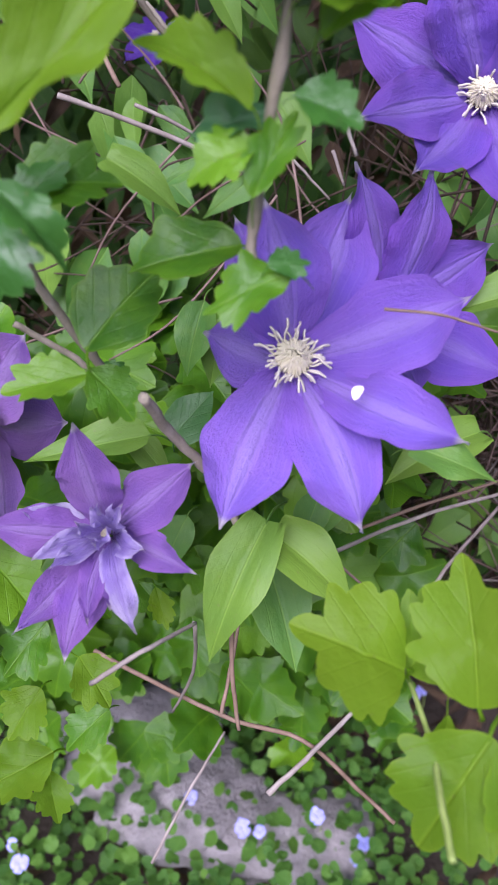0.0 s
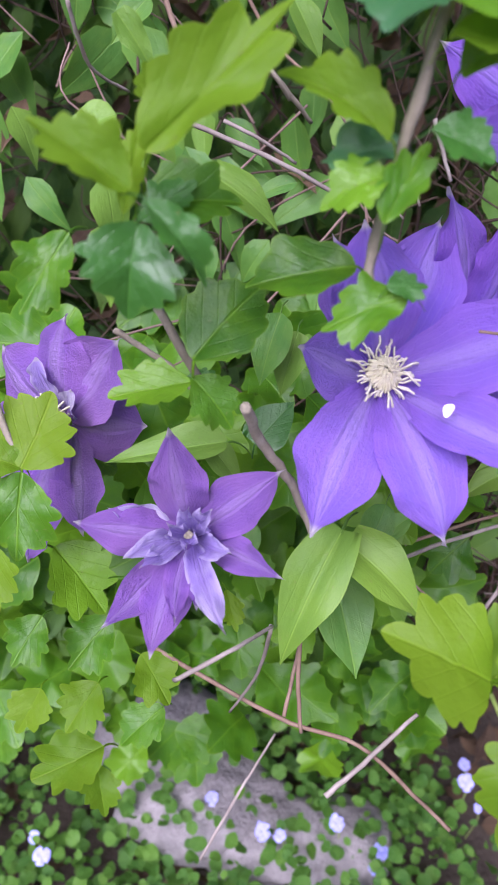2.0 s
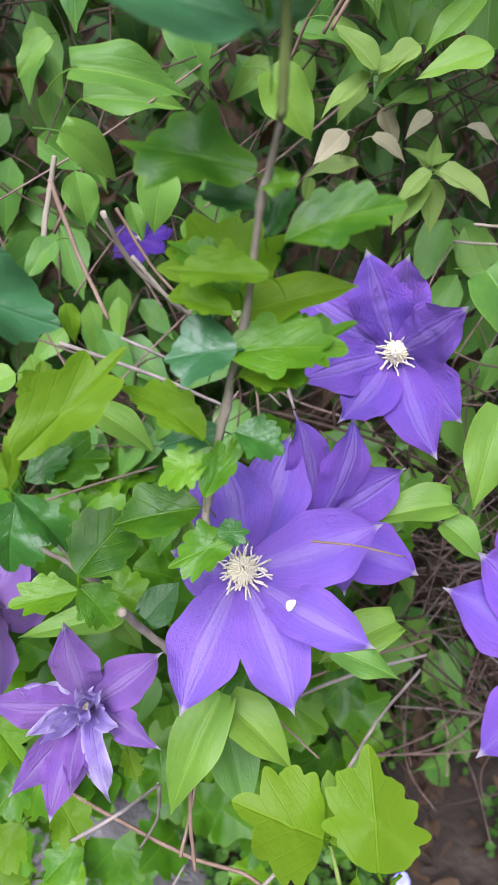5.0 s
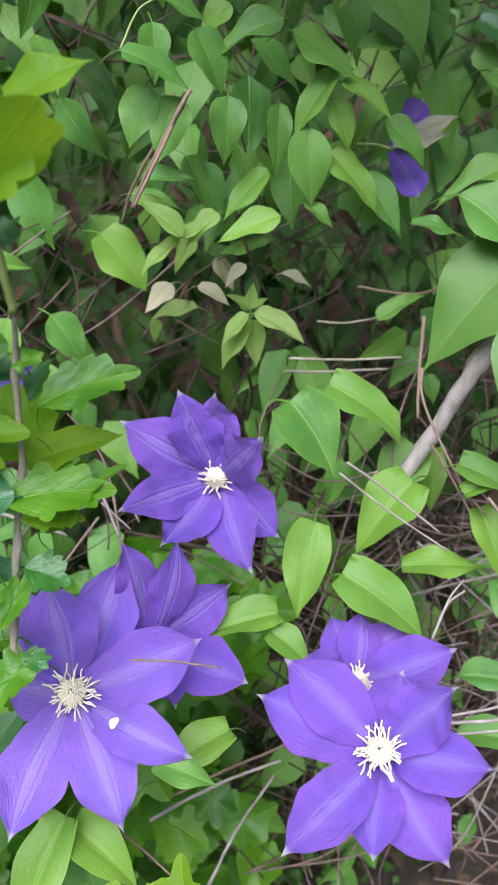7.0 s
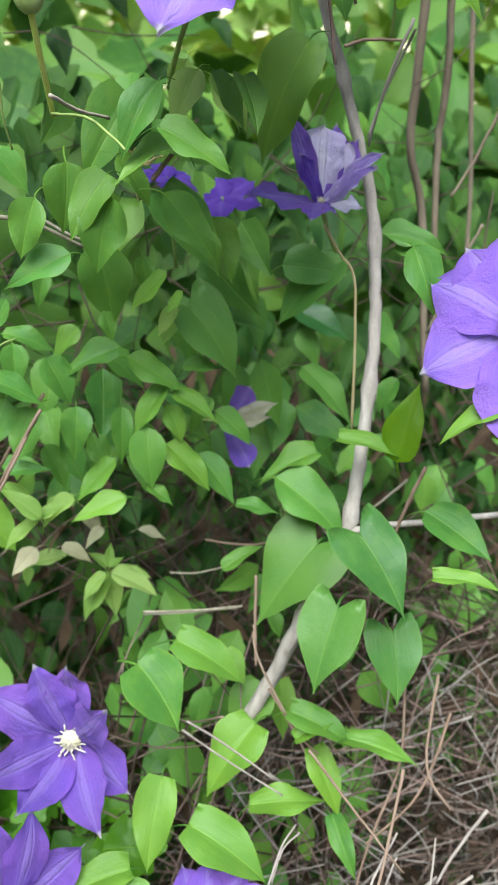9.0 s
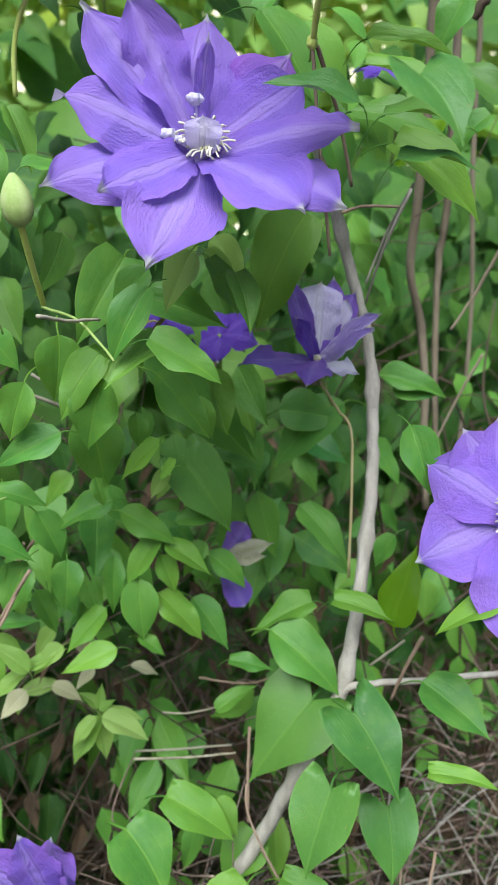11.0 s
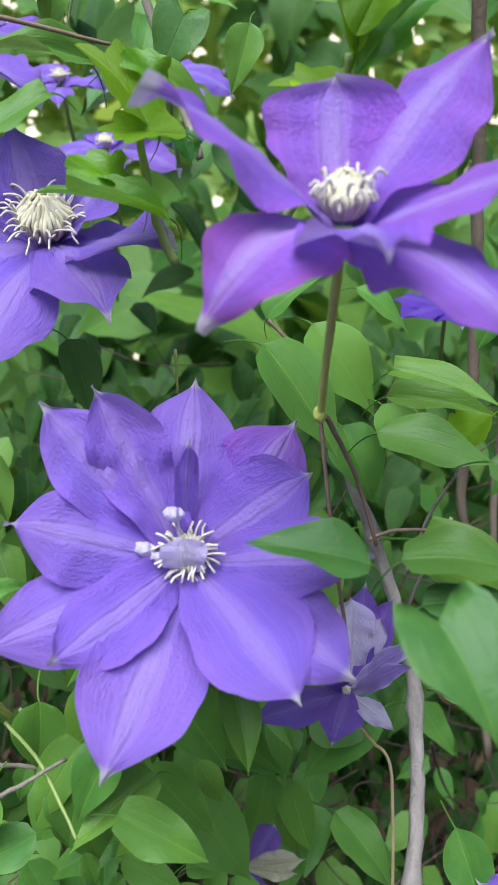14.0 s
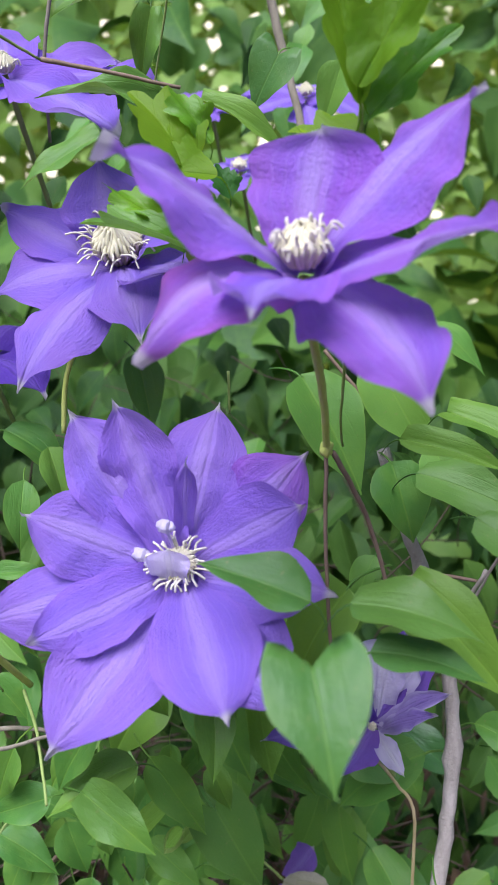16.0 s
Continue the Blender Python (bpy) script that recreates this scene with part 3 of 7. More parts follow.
f.stalk(((0.025, 0.2873, 0.7677), (0.035, 0.3373, 0.7277),))
f = Flower((0.0560, 0.3080, 0.7700), (0.3722, -0.7933, 0.4818), "violet clematis flower half hidden behind another one", 2, PETAL_MID, wide=0.52, sharp=1.7)
f.petal((0.0418, 0.3160, 0.8327), 0.0273, 0.1)
f.petal((0.0722, 0.3172, 0.8301), 0.0259, 0.1)
f.petal((0.1020, 0.3207, 0.7988), 0.0294, 0.12)
f.petal((0.1084, 0.2928, 0.7511), 0.0337, 0.12)
f.petal((0.0677, 0.2745, 0.7514), 0.0268, 0.1)
f.petal((0.0150, 0.3246, 0.7850), 0.0300, 0.1)
f.petal((0.0250, 0.3000, 0.7500), 0.0300, 0.1)
f.heart(0.0090)
f.stalk(((0.0621, 0.379, 0.7356),))
f = Flower((-0.0585, 0.2500, 0.7000), (-0.0361, -0.7965, 0.6035), "small double clematis flower with narrow mauve inner petals", 3, PETAL_DUSK, wide=0.48, sharp=1.55)
f.petal((-0.0660, 0.2473, 0.7530), 0.0248, 0.02)
f.petal((-0.0210, 0.2471, 0.7368), 0.0239, 0.04)
f.petal((-0.0197, 0.2159, 0.7085), 0.0151, 0.06)
f.petal((-0.0695, 0.2037, 0.6747), 0.0209, 0.08)
f.petal((-0.0890, 0.2096, 0.6842), 0.0189, 0.06)
f.petal((-0.1040, 0.2390, 0.7130), 0.0220, 0.08)
f.petal((-0.0910, 0.2455, 0.7157), 0.0135, 0.14, PETAL_PALE)
f.petal((-0.0799, 0.2205, 0.7111), 0.0105, 0.16, PETAL_PALE)
f.petal((-0.0745, 0.2200, 0.7069), 0.0095, 0.16, PETAL_PALE)
f.petal((-0.0400, 0.1976, 0.6969), 0.0125, 0.12, PETAL_PALE)
f.petal((-0.0521, 0.2142, 0.6920), 0.0120, 0.14)
f.petal((-0.0600, 0.2090, 0.6900), 0.0120, 0.14)
f.petal((-0.0402, 0.2257, 0.7119), 0.0110, 0.2, PETAL_PALE)
f.petal((-0.0481, 0.2339, 0.7263), 0.0100, 0.25, PETAL_PALE)
f.petal((-0.0567, 0.2331, 0.7271), 0.0100, 0.25, PETAL_PALE)
f.petal((-0.0640, 0.2280, 0.7220), 0.0090, 0.22, PETAL_PALE)
f.petal((-0.0570, 0.2220, 0.7170), 0.0080, 0.2, PETAL_PALE)
f.heart(0.0035, 5)
f.stalk(((-0.0668, 0.2878, 0.678),))
f = Flower((-0.1231, 0.3034, 0.7213), (-0.5549, -0.8071, 0.2018), "mauve clematis flower turned to the side", 4, PETAL_DUSK)
f.petal((-0.0844, 0.3109, 0.7165), 0.04, 0.1)
f.petal((-0.0928, 0.2945, 0.7688), 0.04, 0.1)
f.petal((-0.119, 0.3131, 0.7713), 0.04, 0.1)
f.petal((-0.1568, 0.3327, 0.7456), 0.04, 0.1)
f.petal((-0.1651, 0.3241, 0.6887), 0.04, 0.1)
f.petal((-0.1497, 0.3003, 0.6356), 0.04, 0.1)
f.petal((-0.1137, 0.2838, 0.6687), 0.036, 0.1)
f.petal((-0.1339, 0.3063, 0.7523), 0.016, 0.2, PETAL_PALE)
f.petal((-0.1149, 0.2912, 0.7448), 0.012, 0.2, PETAL_PALE)
f.heart()
f.stalk(((-0.1031, 0.3634, 0.6913),))
f = Flower((0.0968, 0.3533, 0.8511), (-0.2663, -0.9029, 0.3374), "violet clematis flower with eight pointed petals", 5, PETAL_MID, wide=0.5, sharp=1.6)
f.petal((0.0397, 0.3768, 0.8809), 0.0363, 0.02)
f.petal((0.0746, 0.3484, 0.9058), 0.0324, 0.02)
f.petal((0.0948, 0.3420, 0.9050), 0.0315, 0.02)
f.petal((0.1168, 0.3098, 0.8891), 0.0320, 0.02)
f.petal((0.1305, 0.3304, 0.8209), 0.0319, 0.06)
f.petal((0.1106, 0.2999, 0.8155), 0.0307, 0.06)
f.petal((0.0624, 0.3099, 0.8296), 0.0306, 0.06)
f.petal((0.0407, 0.3151, 0.8488), 0.0292, 0.04)
f.heart(0.011, 24)
f.stalk(((0.0953, 0.4095, 0.8028),))
f = Flower((0.1651, 0.2252, 0.7557), (-0.2652, -0.5812, 0.7693), "violet clematis flower facing outwards above dry twigs", 6, PETAL_MID, wide=0.54, sharp=1.7)
f.petal((0.1078, 0.2511, 0.7752), 0.0354, 0.05)
f.petal((0.1221, 0.2536, 0.7927), 0.0341, 0.05)
f.petal((0.1779, 0.2395, 0.7913), 0.0297, 0.05)
f.petal((0.1960, 0.2150, 0.7980), 0.0310, 0.05)
f.petal((0.2092, 0.1955, 0.7675), 0.0295, 0.06)
f.petal((0.1884, 0.1864, 0.7229), 0.0330, 0.08)
f.petal((0.1532, 0.1886, 0.7287), 0.0290, 0.08)
f.petal((0.1117, 0.1875, 0.7377), 0.0298, 0.08)
f.heart(0.012)
f.stalk(((0.1605, 0.2767, 0.7127),))
f = Flower((0.1689, 0.2910, 0.7480), (0.1203, -0.7217, 0.6816), "violet clematis flower tucked behind another one", 7, PETAL_MID, wide=0.52, sharp=1.7)
f.petal((0.1611, 0.3243, 0.7732), 0.0260, 0.08)
f.petal((0.1763, 0.3156, 0.7802), 0.0280, 0.08)
f.petal((0.2005, 0.3093, 0.7744), 0.0310, 0.08)
f.petal((0.2192, 0.2755, 0.7772), 0.0340, 0.08)
f.petal((0.1334, 0.2766, 0.7734), 0.0300, 0.1)
f.petal((0.2074, 0.2658, 0.7447), 0.0340, 0.1)
f.heart(0.010)
f.stalk(((0.1667, 0.3327, 0.7103),))
f = Flower((0.2690, 0.3660, 1.1900), (-0.25, -0.80, 0.55), "crumpled dark violet clematis flower with one whitish petal", 8, PETAL_DARK, wide=0.5, sharp=1.7)
f.petal((0.2120, 0.3350, 1.1880), 0.0210, 0.14, PETAL_MID)
f.petal((0.2530, 0.3350, 1.1745), 0.0230, 0.16, PETAL_MID)
f.petal((0.2470, 0.3600, 1.2460), 0.0140, 0.02, PETAL_MID)
f.petal((0.2860, 0.3850, 1.2450), 0.0300, 0.02, PETAL_MID)
f.petal((0.3020, 0.3850, 1.2360), 0.0210, 0.04, PETAL_MID)
f.petal((0.2730, 0.3700, 1.2400), 0.0290, 0.00, PETAL_WHITE, blunt=True)
f.petal((0.2900, 0.3680, 1.2290), 0.0170, 0.02, PETAL_WHITE, blunt=True)
f.petal((0.3060, 0.3500, 1.2190), 0.0120, 0.14, PETAL_PALE)
f.petal((0.2990, 0.3450, 1.2090), 0.0120, 0.18, PETAL_PALE)
f.petal((0.2840, 0.3300, 1.1820), 0.0120, 0.10, PETAL_WHITE)
f.petal((0.2500, 0.3480, 1.2160), 0.0140, 0.12)
f.heart(0.0040, 5, 0.5)
f.stalk(((0.2760, 0.3720, 1.1720), (0.2830, 0.3780, 1.1600)))
f = Flower((0.3416, 0.2479, 1.1076), (-0.372, -0.8504, 0.372), "violet clematis flower facing outwards on the shrub's edge", 9)
f.petal((0.324, 0.2756, 1.1532), 0.042, 0.1)
f.petal((0.3049, 0.2809, 1.1342), 0.042, 0.1)
f.petal((0.2899, 0.2585, 1.0846), 0.046, 0.1)
f.petal((0.3282, 0.2254, 1.0427), 0.046, 0.1)
f.petal((0.3423, 0.2704, 1.1596), 0.04, 0.1)
f.petal((0.3741, 0.2529, 1.1515), 0.046, 0.1)
f.petal((0.3847, 0.2297, 1.1091), 0.046, 0.1)
f.petal((0.3659, 0.2191, 1.066), 0.046, 0.1)
f.heart(0.012)
f.stalk(((0.3616, 0.3179, 1.0576),))
f = Flower((0.1810, 0.2610, 1.2851), (0.0052, -0.8726, 0.4884), "large semi-double violet clematis flower", 10, PETAL_LILAC, wide=0.57, sharp=2.3)
f.petal((0.1278, 0.2570, 1.3495), 0.0354, 0.04)
f.petal((0.1877, 0.2793, 1.3579), 0.0380, 0.04)
f.petal((0.2280, 0.2701, 1.3401), 0.0390, 0.04, PETAL_MAUVE)
f.petal((0.2454, 0.2217, 1.2921), 0.0308, 0.1)
f.petal((0.2335, 0.2030, 1.2549), 0.0375, 0.1)
f.petal((0.1085, 0.2290, 1.2640), 0.0358, 0.08)
f.petal((0.1496, 0.1994, 1.2286), 0.0417, 0.1, lift=0.007)
f.petal((0.2136, 0.1957, 1.2509), 0.0405, 0.1, lift=0.008)
f.petal((0.1476, 0.2551, 1.3549), 0.0310, 0.05, lift=0.009)
f.petal((0.2299, 0.2503, 1.3199), 0.0380, 0.06, lift=0.009)
f.petal((0.1156, 0.2442, 1.3065), 0.0375, 0.05, lift=0.009)
f.petal((0.1321, 0.2198, 1.2610), 0.0312, 0.1, lift=0.010)
f.petal((0.1829, 0.2420, 1.3340), 0.0090, -0.06, PETAL_LILAC, blunt=True)
f.heart(0.0125, 40, lift=0.007)
f.knob((0.1764, 0.2445, 1.3064), 0.0032)
f.knob((0.1655, 0.2520, 1.2925), 0.0034)
f.knob((0.1700, 0.2490, 1.2900), 0.0022)
f.inner((0.1800, 0.2520, 1.2800), (0.1790, 0.2400, 1.2990), (0, -0.93, -0.37), 0.0170, 0.30, PETAL_WHITE)
f.stalk(((0.1720, 0.2980, 1.2600), (0.1700, 0.3400, 1.2480)))
f = Flower((0.1254, 0.3240, 1.4230), (0.0, -0.78, 0.62), "violet clematis flower with a full cream heart", 11, PETAL_LILAC, wide=0.52, sharp=1.6)
f.petal((0.0995, 0.2680, 1.3550), 0.0410, 0.12)
f.petal((0.1550, 0.2660, 1.3800), 0.0430, 0.12)
f.petal((0.1805, 0.2680, 1.4130), 0.0420, 0.10)
f.petal((0.1645, 0.2950, 1.4520), 0.0400, 0.08)
f.petal((0.1120, 0.3150, 1.4730), 0.0440, 0.08)
f.petal((0.0660, 0.3020, 1.3990), 0.0460, 0.12)
f.petal((0.0560, 0.3300, 1.4500), 0.0400, 0.10)
f.heart(0.021, 40, 1.0, 0.3, 0.005)
f.stalk(((0.0959, 0.3392, 1.3731), (0.0917, 0.3477, 1.3349),), 0.0016, 0.0014, STALK)
f = Flower((0.2277, 0.1866, 1.3985), (-0.0599, -0.5989, 0.7986), "violet clematis flower seen from the side on a tall green stalk", 12, PETAL_MAUVE, wide=0.52, sharp=1.7)
f.petal((0.2786, 0.1921, 1.4587), 0.0400, 0.04)
f.petal((0.2679, 0.1502, 1.3580), 0.0410, 0.14)
f.petal((0.2850, 0.1500, 1.4080), 0.0350, 0.1)
f.petal((0.1825, 0.1642, 1.3652), 0.0430, 0.34, PETAL_PINK)
f.petal((0.1695, 0.1579, 1.4268), 0.0340, 0.06)
f.petal((0.2293, 0.1960, 1.4470), 0.0430, 0.03, blunt=True)
f.petal((0.2219, 0.1217, 1.3754), 0.0340, 0.22)
f.heart(0.0135, 26, 0.7, 0.5, 0.003)
f.node((0.2362, 0.2638, 1.3415), 0.0030)
f.stalk(((0.2299, 0.2028, 1.3852), (0.2342, 0.2404, 1.3626), (0.2362, 0.2638, 1.3415),), 0.0018, 0.0016, STALK)

# ---------------------------------------------------------------- ground
def hills(x, y):
    return 0.02 * noise.noise((x * 2.1, y * 2.1, 3)) + 0.006 * noise.noise((x * 11, y * 11, 5))


def ground_sheet():
    bm = bmesh.new()
    xs = [-400, -60, -12] + [-3 + 0.1 * i for i in range(71)] + [12, 60, 400]
    ys = [-400, -60, -12] + [-2 + 0.1 * i for i in range(71)] + [14, 60, 400]
    grid = [[bm.verts.new((x, y, hills(x, y) if abs(x) < 8 and abs(y) < 8 else 0)) for x in xs] for y in ys]
    for a, b in zip(grid, grid[1:]):
        for i in range(len(xs) - 1):
            bm.faces.new((a[i], a[i + 1], b[i + 1], b[i]))
    return tagged(new("ground", mesh_of("ground", bm, SOIL)), "brown soil with litter under the shrub", "ground", kind="structure")


ground_sheet()


# ---------------------------------------------------------------- foliage behind
def hedge_front(x, z):
    """How far back the leaf wall begins."""
    y = 0.50 + 0.06 * noise.noise((x * 3.0, z * 3.0, 1)) - 0.06 * math.exp(-((z - 1.18) / 0.12) ** 2) + 0.05 * math.exp(-((z - 0.95) / 0.08) ** 2) + 0.10 * min(1, max(0, (z - 1.28) / 0.08))
    if x > 0.3:
        y += 0.16 * min(1, (x - 0.3) / 0.2)
    return y


def foliage(name, many, deep0, deep1, seed, mat, label, shape="ovate", box=(-0.9, 1.3, 0.35, 1.9), size=(0.045, 0.085)):
    sc = Scatter(seed)
    rr = sc.rr
    for _ in range(many):
        x, z = rr.uniform(box[0], box[1]), rr.uniform(box[2], box[3])
        if deep0 == 0 and noise.noise((x * 8, z * 8, 4)) < -0.12 + 0.42 * min(1, max(0, (z - 1.16) / 0.12)):
            continue
        if abs(x - 0.2) > 0.85 + 0.3 * noise.noise((z * 4, x * 2, 8)) or z > box[3] - 0.12 + 0.25 * noise.noise((x * 4, 2, 1)):
            continue
        if mat is CLEMATIS and x > 0.30 and rr.random() < 0.6:
            continue
        y = hedge_front(x, z) + rr.uniform(deep0, deep1)
        along = Vector((rr.uniform(-0.75, 0.75), rr.uniform(-0.55, 0.0), rr.uniform(-1.2, -0.3)))
        face = Vector((rr.uniform(-0.7, 0.7), -1 + rr.uniform(-0.3, 0.4), rr.uniform(-0.2, 0.9)))
        sc.add(shape, (x, y, z), along, face, rr.uniform(*size), rr.uniform(0.42, 0.58) * (0.5 if mat is DEAD else 1))
    return sc.done(name, mat, label, "foliage")


foliage("clematis_foliage", 3600, 0.0, 0.08, 1, CLEMATIS, "dense mid-green pointed clematis leaves on the shrub", size=(0.036, 0.062))
# the inner layers carry their shade in the leaf colour
foliage("clematis_foliage", 800, 0.08, 0.24, 5, SHADED_LEAF, "shade-darkened green leaves just behind the front of the shrub", size=(0.040, 0.066))
foliage("clematis_foliage", 4200, 0.34, 0.85, 2, SHADED_LEAF, "shaded green leaves deep inside the shrub", box=(-1.0, 1.5, 0.2, 1.25), size=(0.045, 0.08))
foliage("clematis_foliage", 1100, 0.22, 0.85, 3, SHADED_LEAF, "shaded green leaves high inside the shrub", box=(-1.0, 1.5, 1.22, 1.56), size=(0.05, 0.095))
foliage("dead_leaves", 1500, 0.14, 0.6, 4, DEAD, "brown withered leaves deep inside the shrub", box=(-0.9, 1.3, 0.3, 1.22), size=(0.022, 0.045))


def shrub_behind():
    """Far shrubs that close the view: many larger leaves round the back."""
    sc = Scatter(11)
    rr = sc.rr
    for _ in range(12500):
        x, y, z = rr.uniform(-3.5, 4.0), rr.uniform(1.3, 3.6), rr.uniform(0.0, 3.7)
        if abs(x - 0.25) > 2.9 + 1.2 * noise.noise((y * 1.5, z * 1.5, 2)) or z > 3.2 + 0.9 * noise.noise((x * 1.2, y * 1.2, 6)):
            continue
        if noise.noise((x * 1.3, y * 1.3, z * 1.3)) < -0.40 or (z > 1.7 and noise.noise((x * 3, y * 3, z * 3)) < 0.26):
            continue
        sc.add("ovate", (x, y, z), (rr.uniform(-1, 1), rr.uniform(-1, 0.5), rr.uniform(-1, 0.3)), (rr.uniform(-0.6, 0.6), -1, rr.uniform(-0.2, 1.2)), rr.uniform(0.14, 0.30), rr.uniform(0.5, 0.7))
    sc.done("shrub_foliage", SHRUB, "dense green shrubs closing the view behind", "foliage")


shrub_behind()


def far_trees():
    """Trees in the open beyond the shrubs, in full light."""
    sc = Scatter(12, 12)
    rr = sc.rr
    for _ in range(24000):
        x, y, z = rr.uniform(-5, 7), rr.uniform(5, 8), rr.uniform(0.3, 7.5)
        if noise.noise((x * 0.8, y * 0.8, z * 0.8)) < -0.42:
            continue
        sc.add("ovate", (x, y, z), (rr.uniform(-1, 1), rr.uniform(-1, 0.5), rr.uniform(-1, 0.3)), (rr.uniform(-0.8, 0.8), -1, rr.uniform(-0.2, 1.5)), rr.uniform(0.16, 0.34), rr.uniform(0.5, 0.7))
    sc.done("tree_foliage", YOUNG, "sunlit yellow-green trees far behind the shrubs", "foliage")


far_trees()


def far_light():
    """An added glowing sheet that stands in for bright distance in the trees' gaps."""
    m = bpy.data.materials.new("glowing_backdrop")
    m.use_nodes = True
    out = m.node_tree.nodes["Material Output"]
    # the sheet emits warm light itself to fill the gaps
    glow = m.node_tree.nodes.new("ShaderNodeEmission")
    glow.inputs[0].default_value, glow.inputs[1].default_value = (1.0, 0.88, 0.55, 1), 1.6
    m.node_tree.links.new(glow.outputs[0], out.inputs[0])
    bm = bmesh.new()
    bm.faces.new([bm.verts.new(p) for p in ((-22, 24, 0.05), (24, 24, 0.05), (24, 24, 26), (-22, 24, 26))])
    return tagged(new("backdrop", mesh_of("backdrop", bm, m, False)), "glowing pale sheet standing in for bright distance beyond the trees", "backdrop", kind="structure")


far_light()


def thicket(name, many, box, mat, seed, thick, label):
    """Fine dry stems that cross one another."""
    rr = random.Random(seed)
    bm = bmesh.new()
    for _ in range(many):
        p = Vector((rr.uniform(box[0], box[1]), rr.uniform(box[2], box[3]), rr.uniform(box[4], box[5])))
        d = Vector((rr.uniform(-1, 1), rr.uniform(-0.5, 0.5), rr.uniform(-0.9, 0.9))).normalized() * rr.uniform(0.03, 0.10)
        k = Vector((rr.uniform(-1, 1), rr.uniform(-1, 1), rr.uniform(-1, 1))) * 0.028
        tube(bm, (p - d, p + k, p + d), thick * rr.uniform(0.6, 1.3), thick * 0.6, 4)
    return tagged(new(name, mesh_of(name, bm, mat)), label, "dry stems", kind="stuff")


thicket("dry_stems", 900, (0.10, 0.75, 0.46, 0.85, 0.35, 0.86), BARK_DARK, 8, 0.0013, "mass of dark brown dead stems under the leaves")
thicket("dry_stems", 420, (0.15, 0.72, 0.42, 0.70, 0.40, 0.86), RUST, 3, 0.0009, "tangle of thin russet dead vine stems")
thicket("dry_stems", 240, (0.20, 0.75, 0.40, 0.66, 0.42, 0.80), STRAW, 4, 0.0010, "tangle of pale dry stems under the leaves")
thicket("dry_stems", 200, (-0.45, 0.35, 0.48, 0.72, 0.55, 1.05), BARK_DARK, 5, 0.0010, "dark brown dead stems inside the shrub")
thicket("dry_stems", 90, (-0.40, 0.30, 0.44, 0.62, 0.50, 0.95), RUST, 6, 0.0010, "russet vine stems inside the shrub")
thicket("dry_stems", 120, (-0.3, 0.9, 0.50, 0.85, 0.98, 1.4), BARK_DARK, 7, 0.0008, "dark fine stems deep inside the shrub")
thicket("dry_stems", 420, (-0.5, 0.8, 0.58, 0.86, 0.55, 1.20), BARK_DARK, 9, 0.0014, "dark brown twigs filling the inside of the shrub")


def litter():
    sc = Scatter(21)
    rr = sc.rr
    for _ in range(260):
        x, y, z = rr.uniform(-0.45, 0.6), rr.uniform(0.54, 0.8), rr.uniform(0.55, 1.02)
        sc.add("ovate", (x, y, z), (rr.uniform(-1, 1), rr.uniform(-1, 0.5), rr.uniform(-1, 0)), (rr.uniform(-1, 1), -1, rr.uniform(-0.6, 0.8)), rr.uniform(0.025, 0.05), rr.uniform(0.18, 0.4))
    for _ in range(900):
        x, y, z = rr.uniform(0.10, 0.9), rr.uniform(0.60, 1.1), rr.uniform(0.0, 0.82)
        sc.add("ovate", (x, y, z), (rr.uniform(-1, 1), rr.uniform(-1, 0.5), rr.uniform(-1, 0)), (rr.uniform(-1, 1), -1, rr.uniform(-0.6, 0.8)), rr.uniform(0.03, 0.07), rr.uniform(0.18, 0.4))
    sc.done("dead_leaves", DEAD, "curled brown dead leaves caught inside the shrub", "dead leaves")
    sc = Scatter(22)
    rr = sc.rr
    for _ in range(1500):
        x, y = rr.uniform(-0.8, 1.0), rr.uniform(0.1, 1.6)
        sc.add("ovate", (x, y, hills(x, y) + rr.uniform(0.003, 0.02)), (rr.uniform(-1, 1), rr.uniform(-1, 1), rr.uniform(-0.1, 0.2)), (rr.uniform(-0.5, 0.5), rr.uniform(-0.5, 0.5), 1), rr.uniform(0.02, 0.05), rr.uniform(0.4, 0.7))
    sc.done("dead_leaves", DEAD, "brown leaf litter lying on the soil", "dead leaves")
    sc = Scatter(23, 13)
    rr = sc.rr
    for _ in range(16000):
        x, y = rr.uniform(-0.6, 0.7), rr.uniform(0.25, 1.5)
        if noise.noise((x * 5, y * 5, 9)) < -0.45 + 0.55 * min(1, max(0, (x - 0.12) / 0.2)):
            continue
        h = rr.uniform(0.01, 0.11)
        sc.add("round", (x, y, hills(x, y) + h), (rr.uniform(-1, 1), rr.uniform(-1, 0.6), rr.uniform(-0.3, 0.3)), (rr.uniform(-0.5, 0.5), rr.uniform(-0.8, 0.2), 1), rr.uniform(0.008, 0.020), rr.uniform(0.7, 1.0))
    sc.done("ground_cover", LOW, "low ground-cover plant with small round leaves", "ground cover")


litter()


def low_leaves():
    sc = Scatter(31)
    rr = sc.rr
    for _ in range(680):
        x, z = rr.uniform(-0.55, 0.12), rr.uniform(0.30, 0.72)
        y = 0.34 + 0.25 * (0.72 - z) + rr.uniform(0.0, 0.22)
        sc.add("lobed", (x, y, z), (rr.uniform(-1, 1), rr.uniform(-0.8, 0.1), rr.uniform(-1, 0.2)), (rr.uniform(-0.5, 0.5), -0.8, rr.uniform(0.2, 1.3)), rr.uniform(0.030, 0.056), rr.uniform(0.75, 1.0))
    sc.done("hibiscus_foliage", HIBISCUS, "toothed light green hibiscus leaves low on the shrub", "foliage")


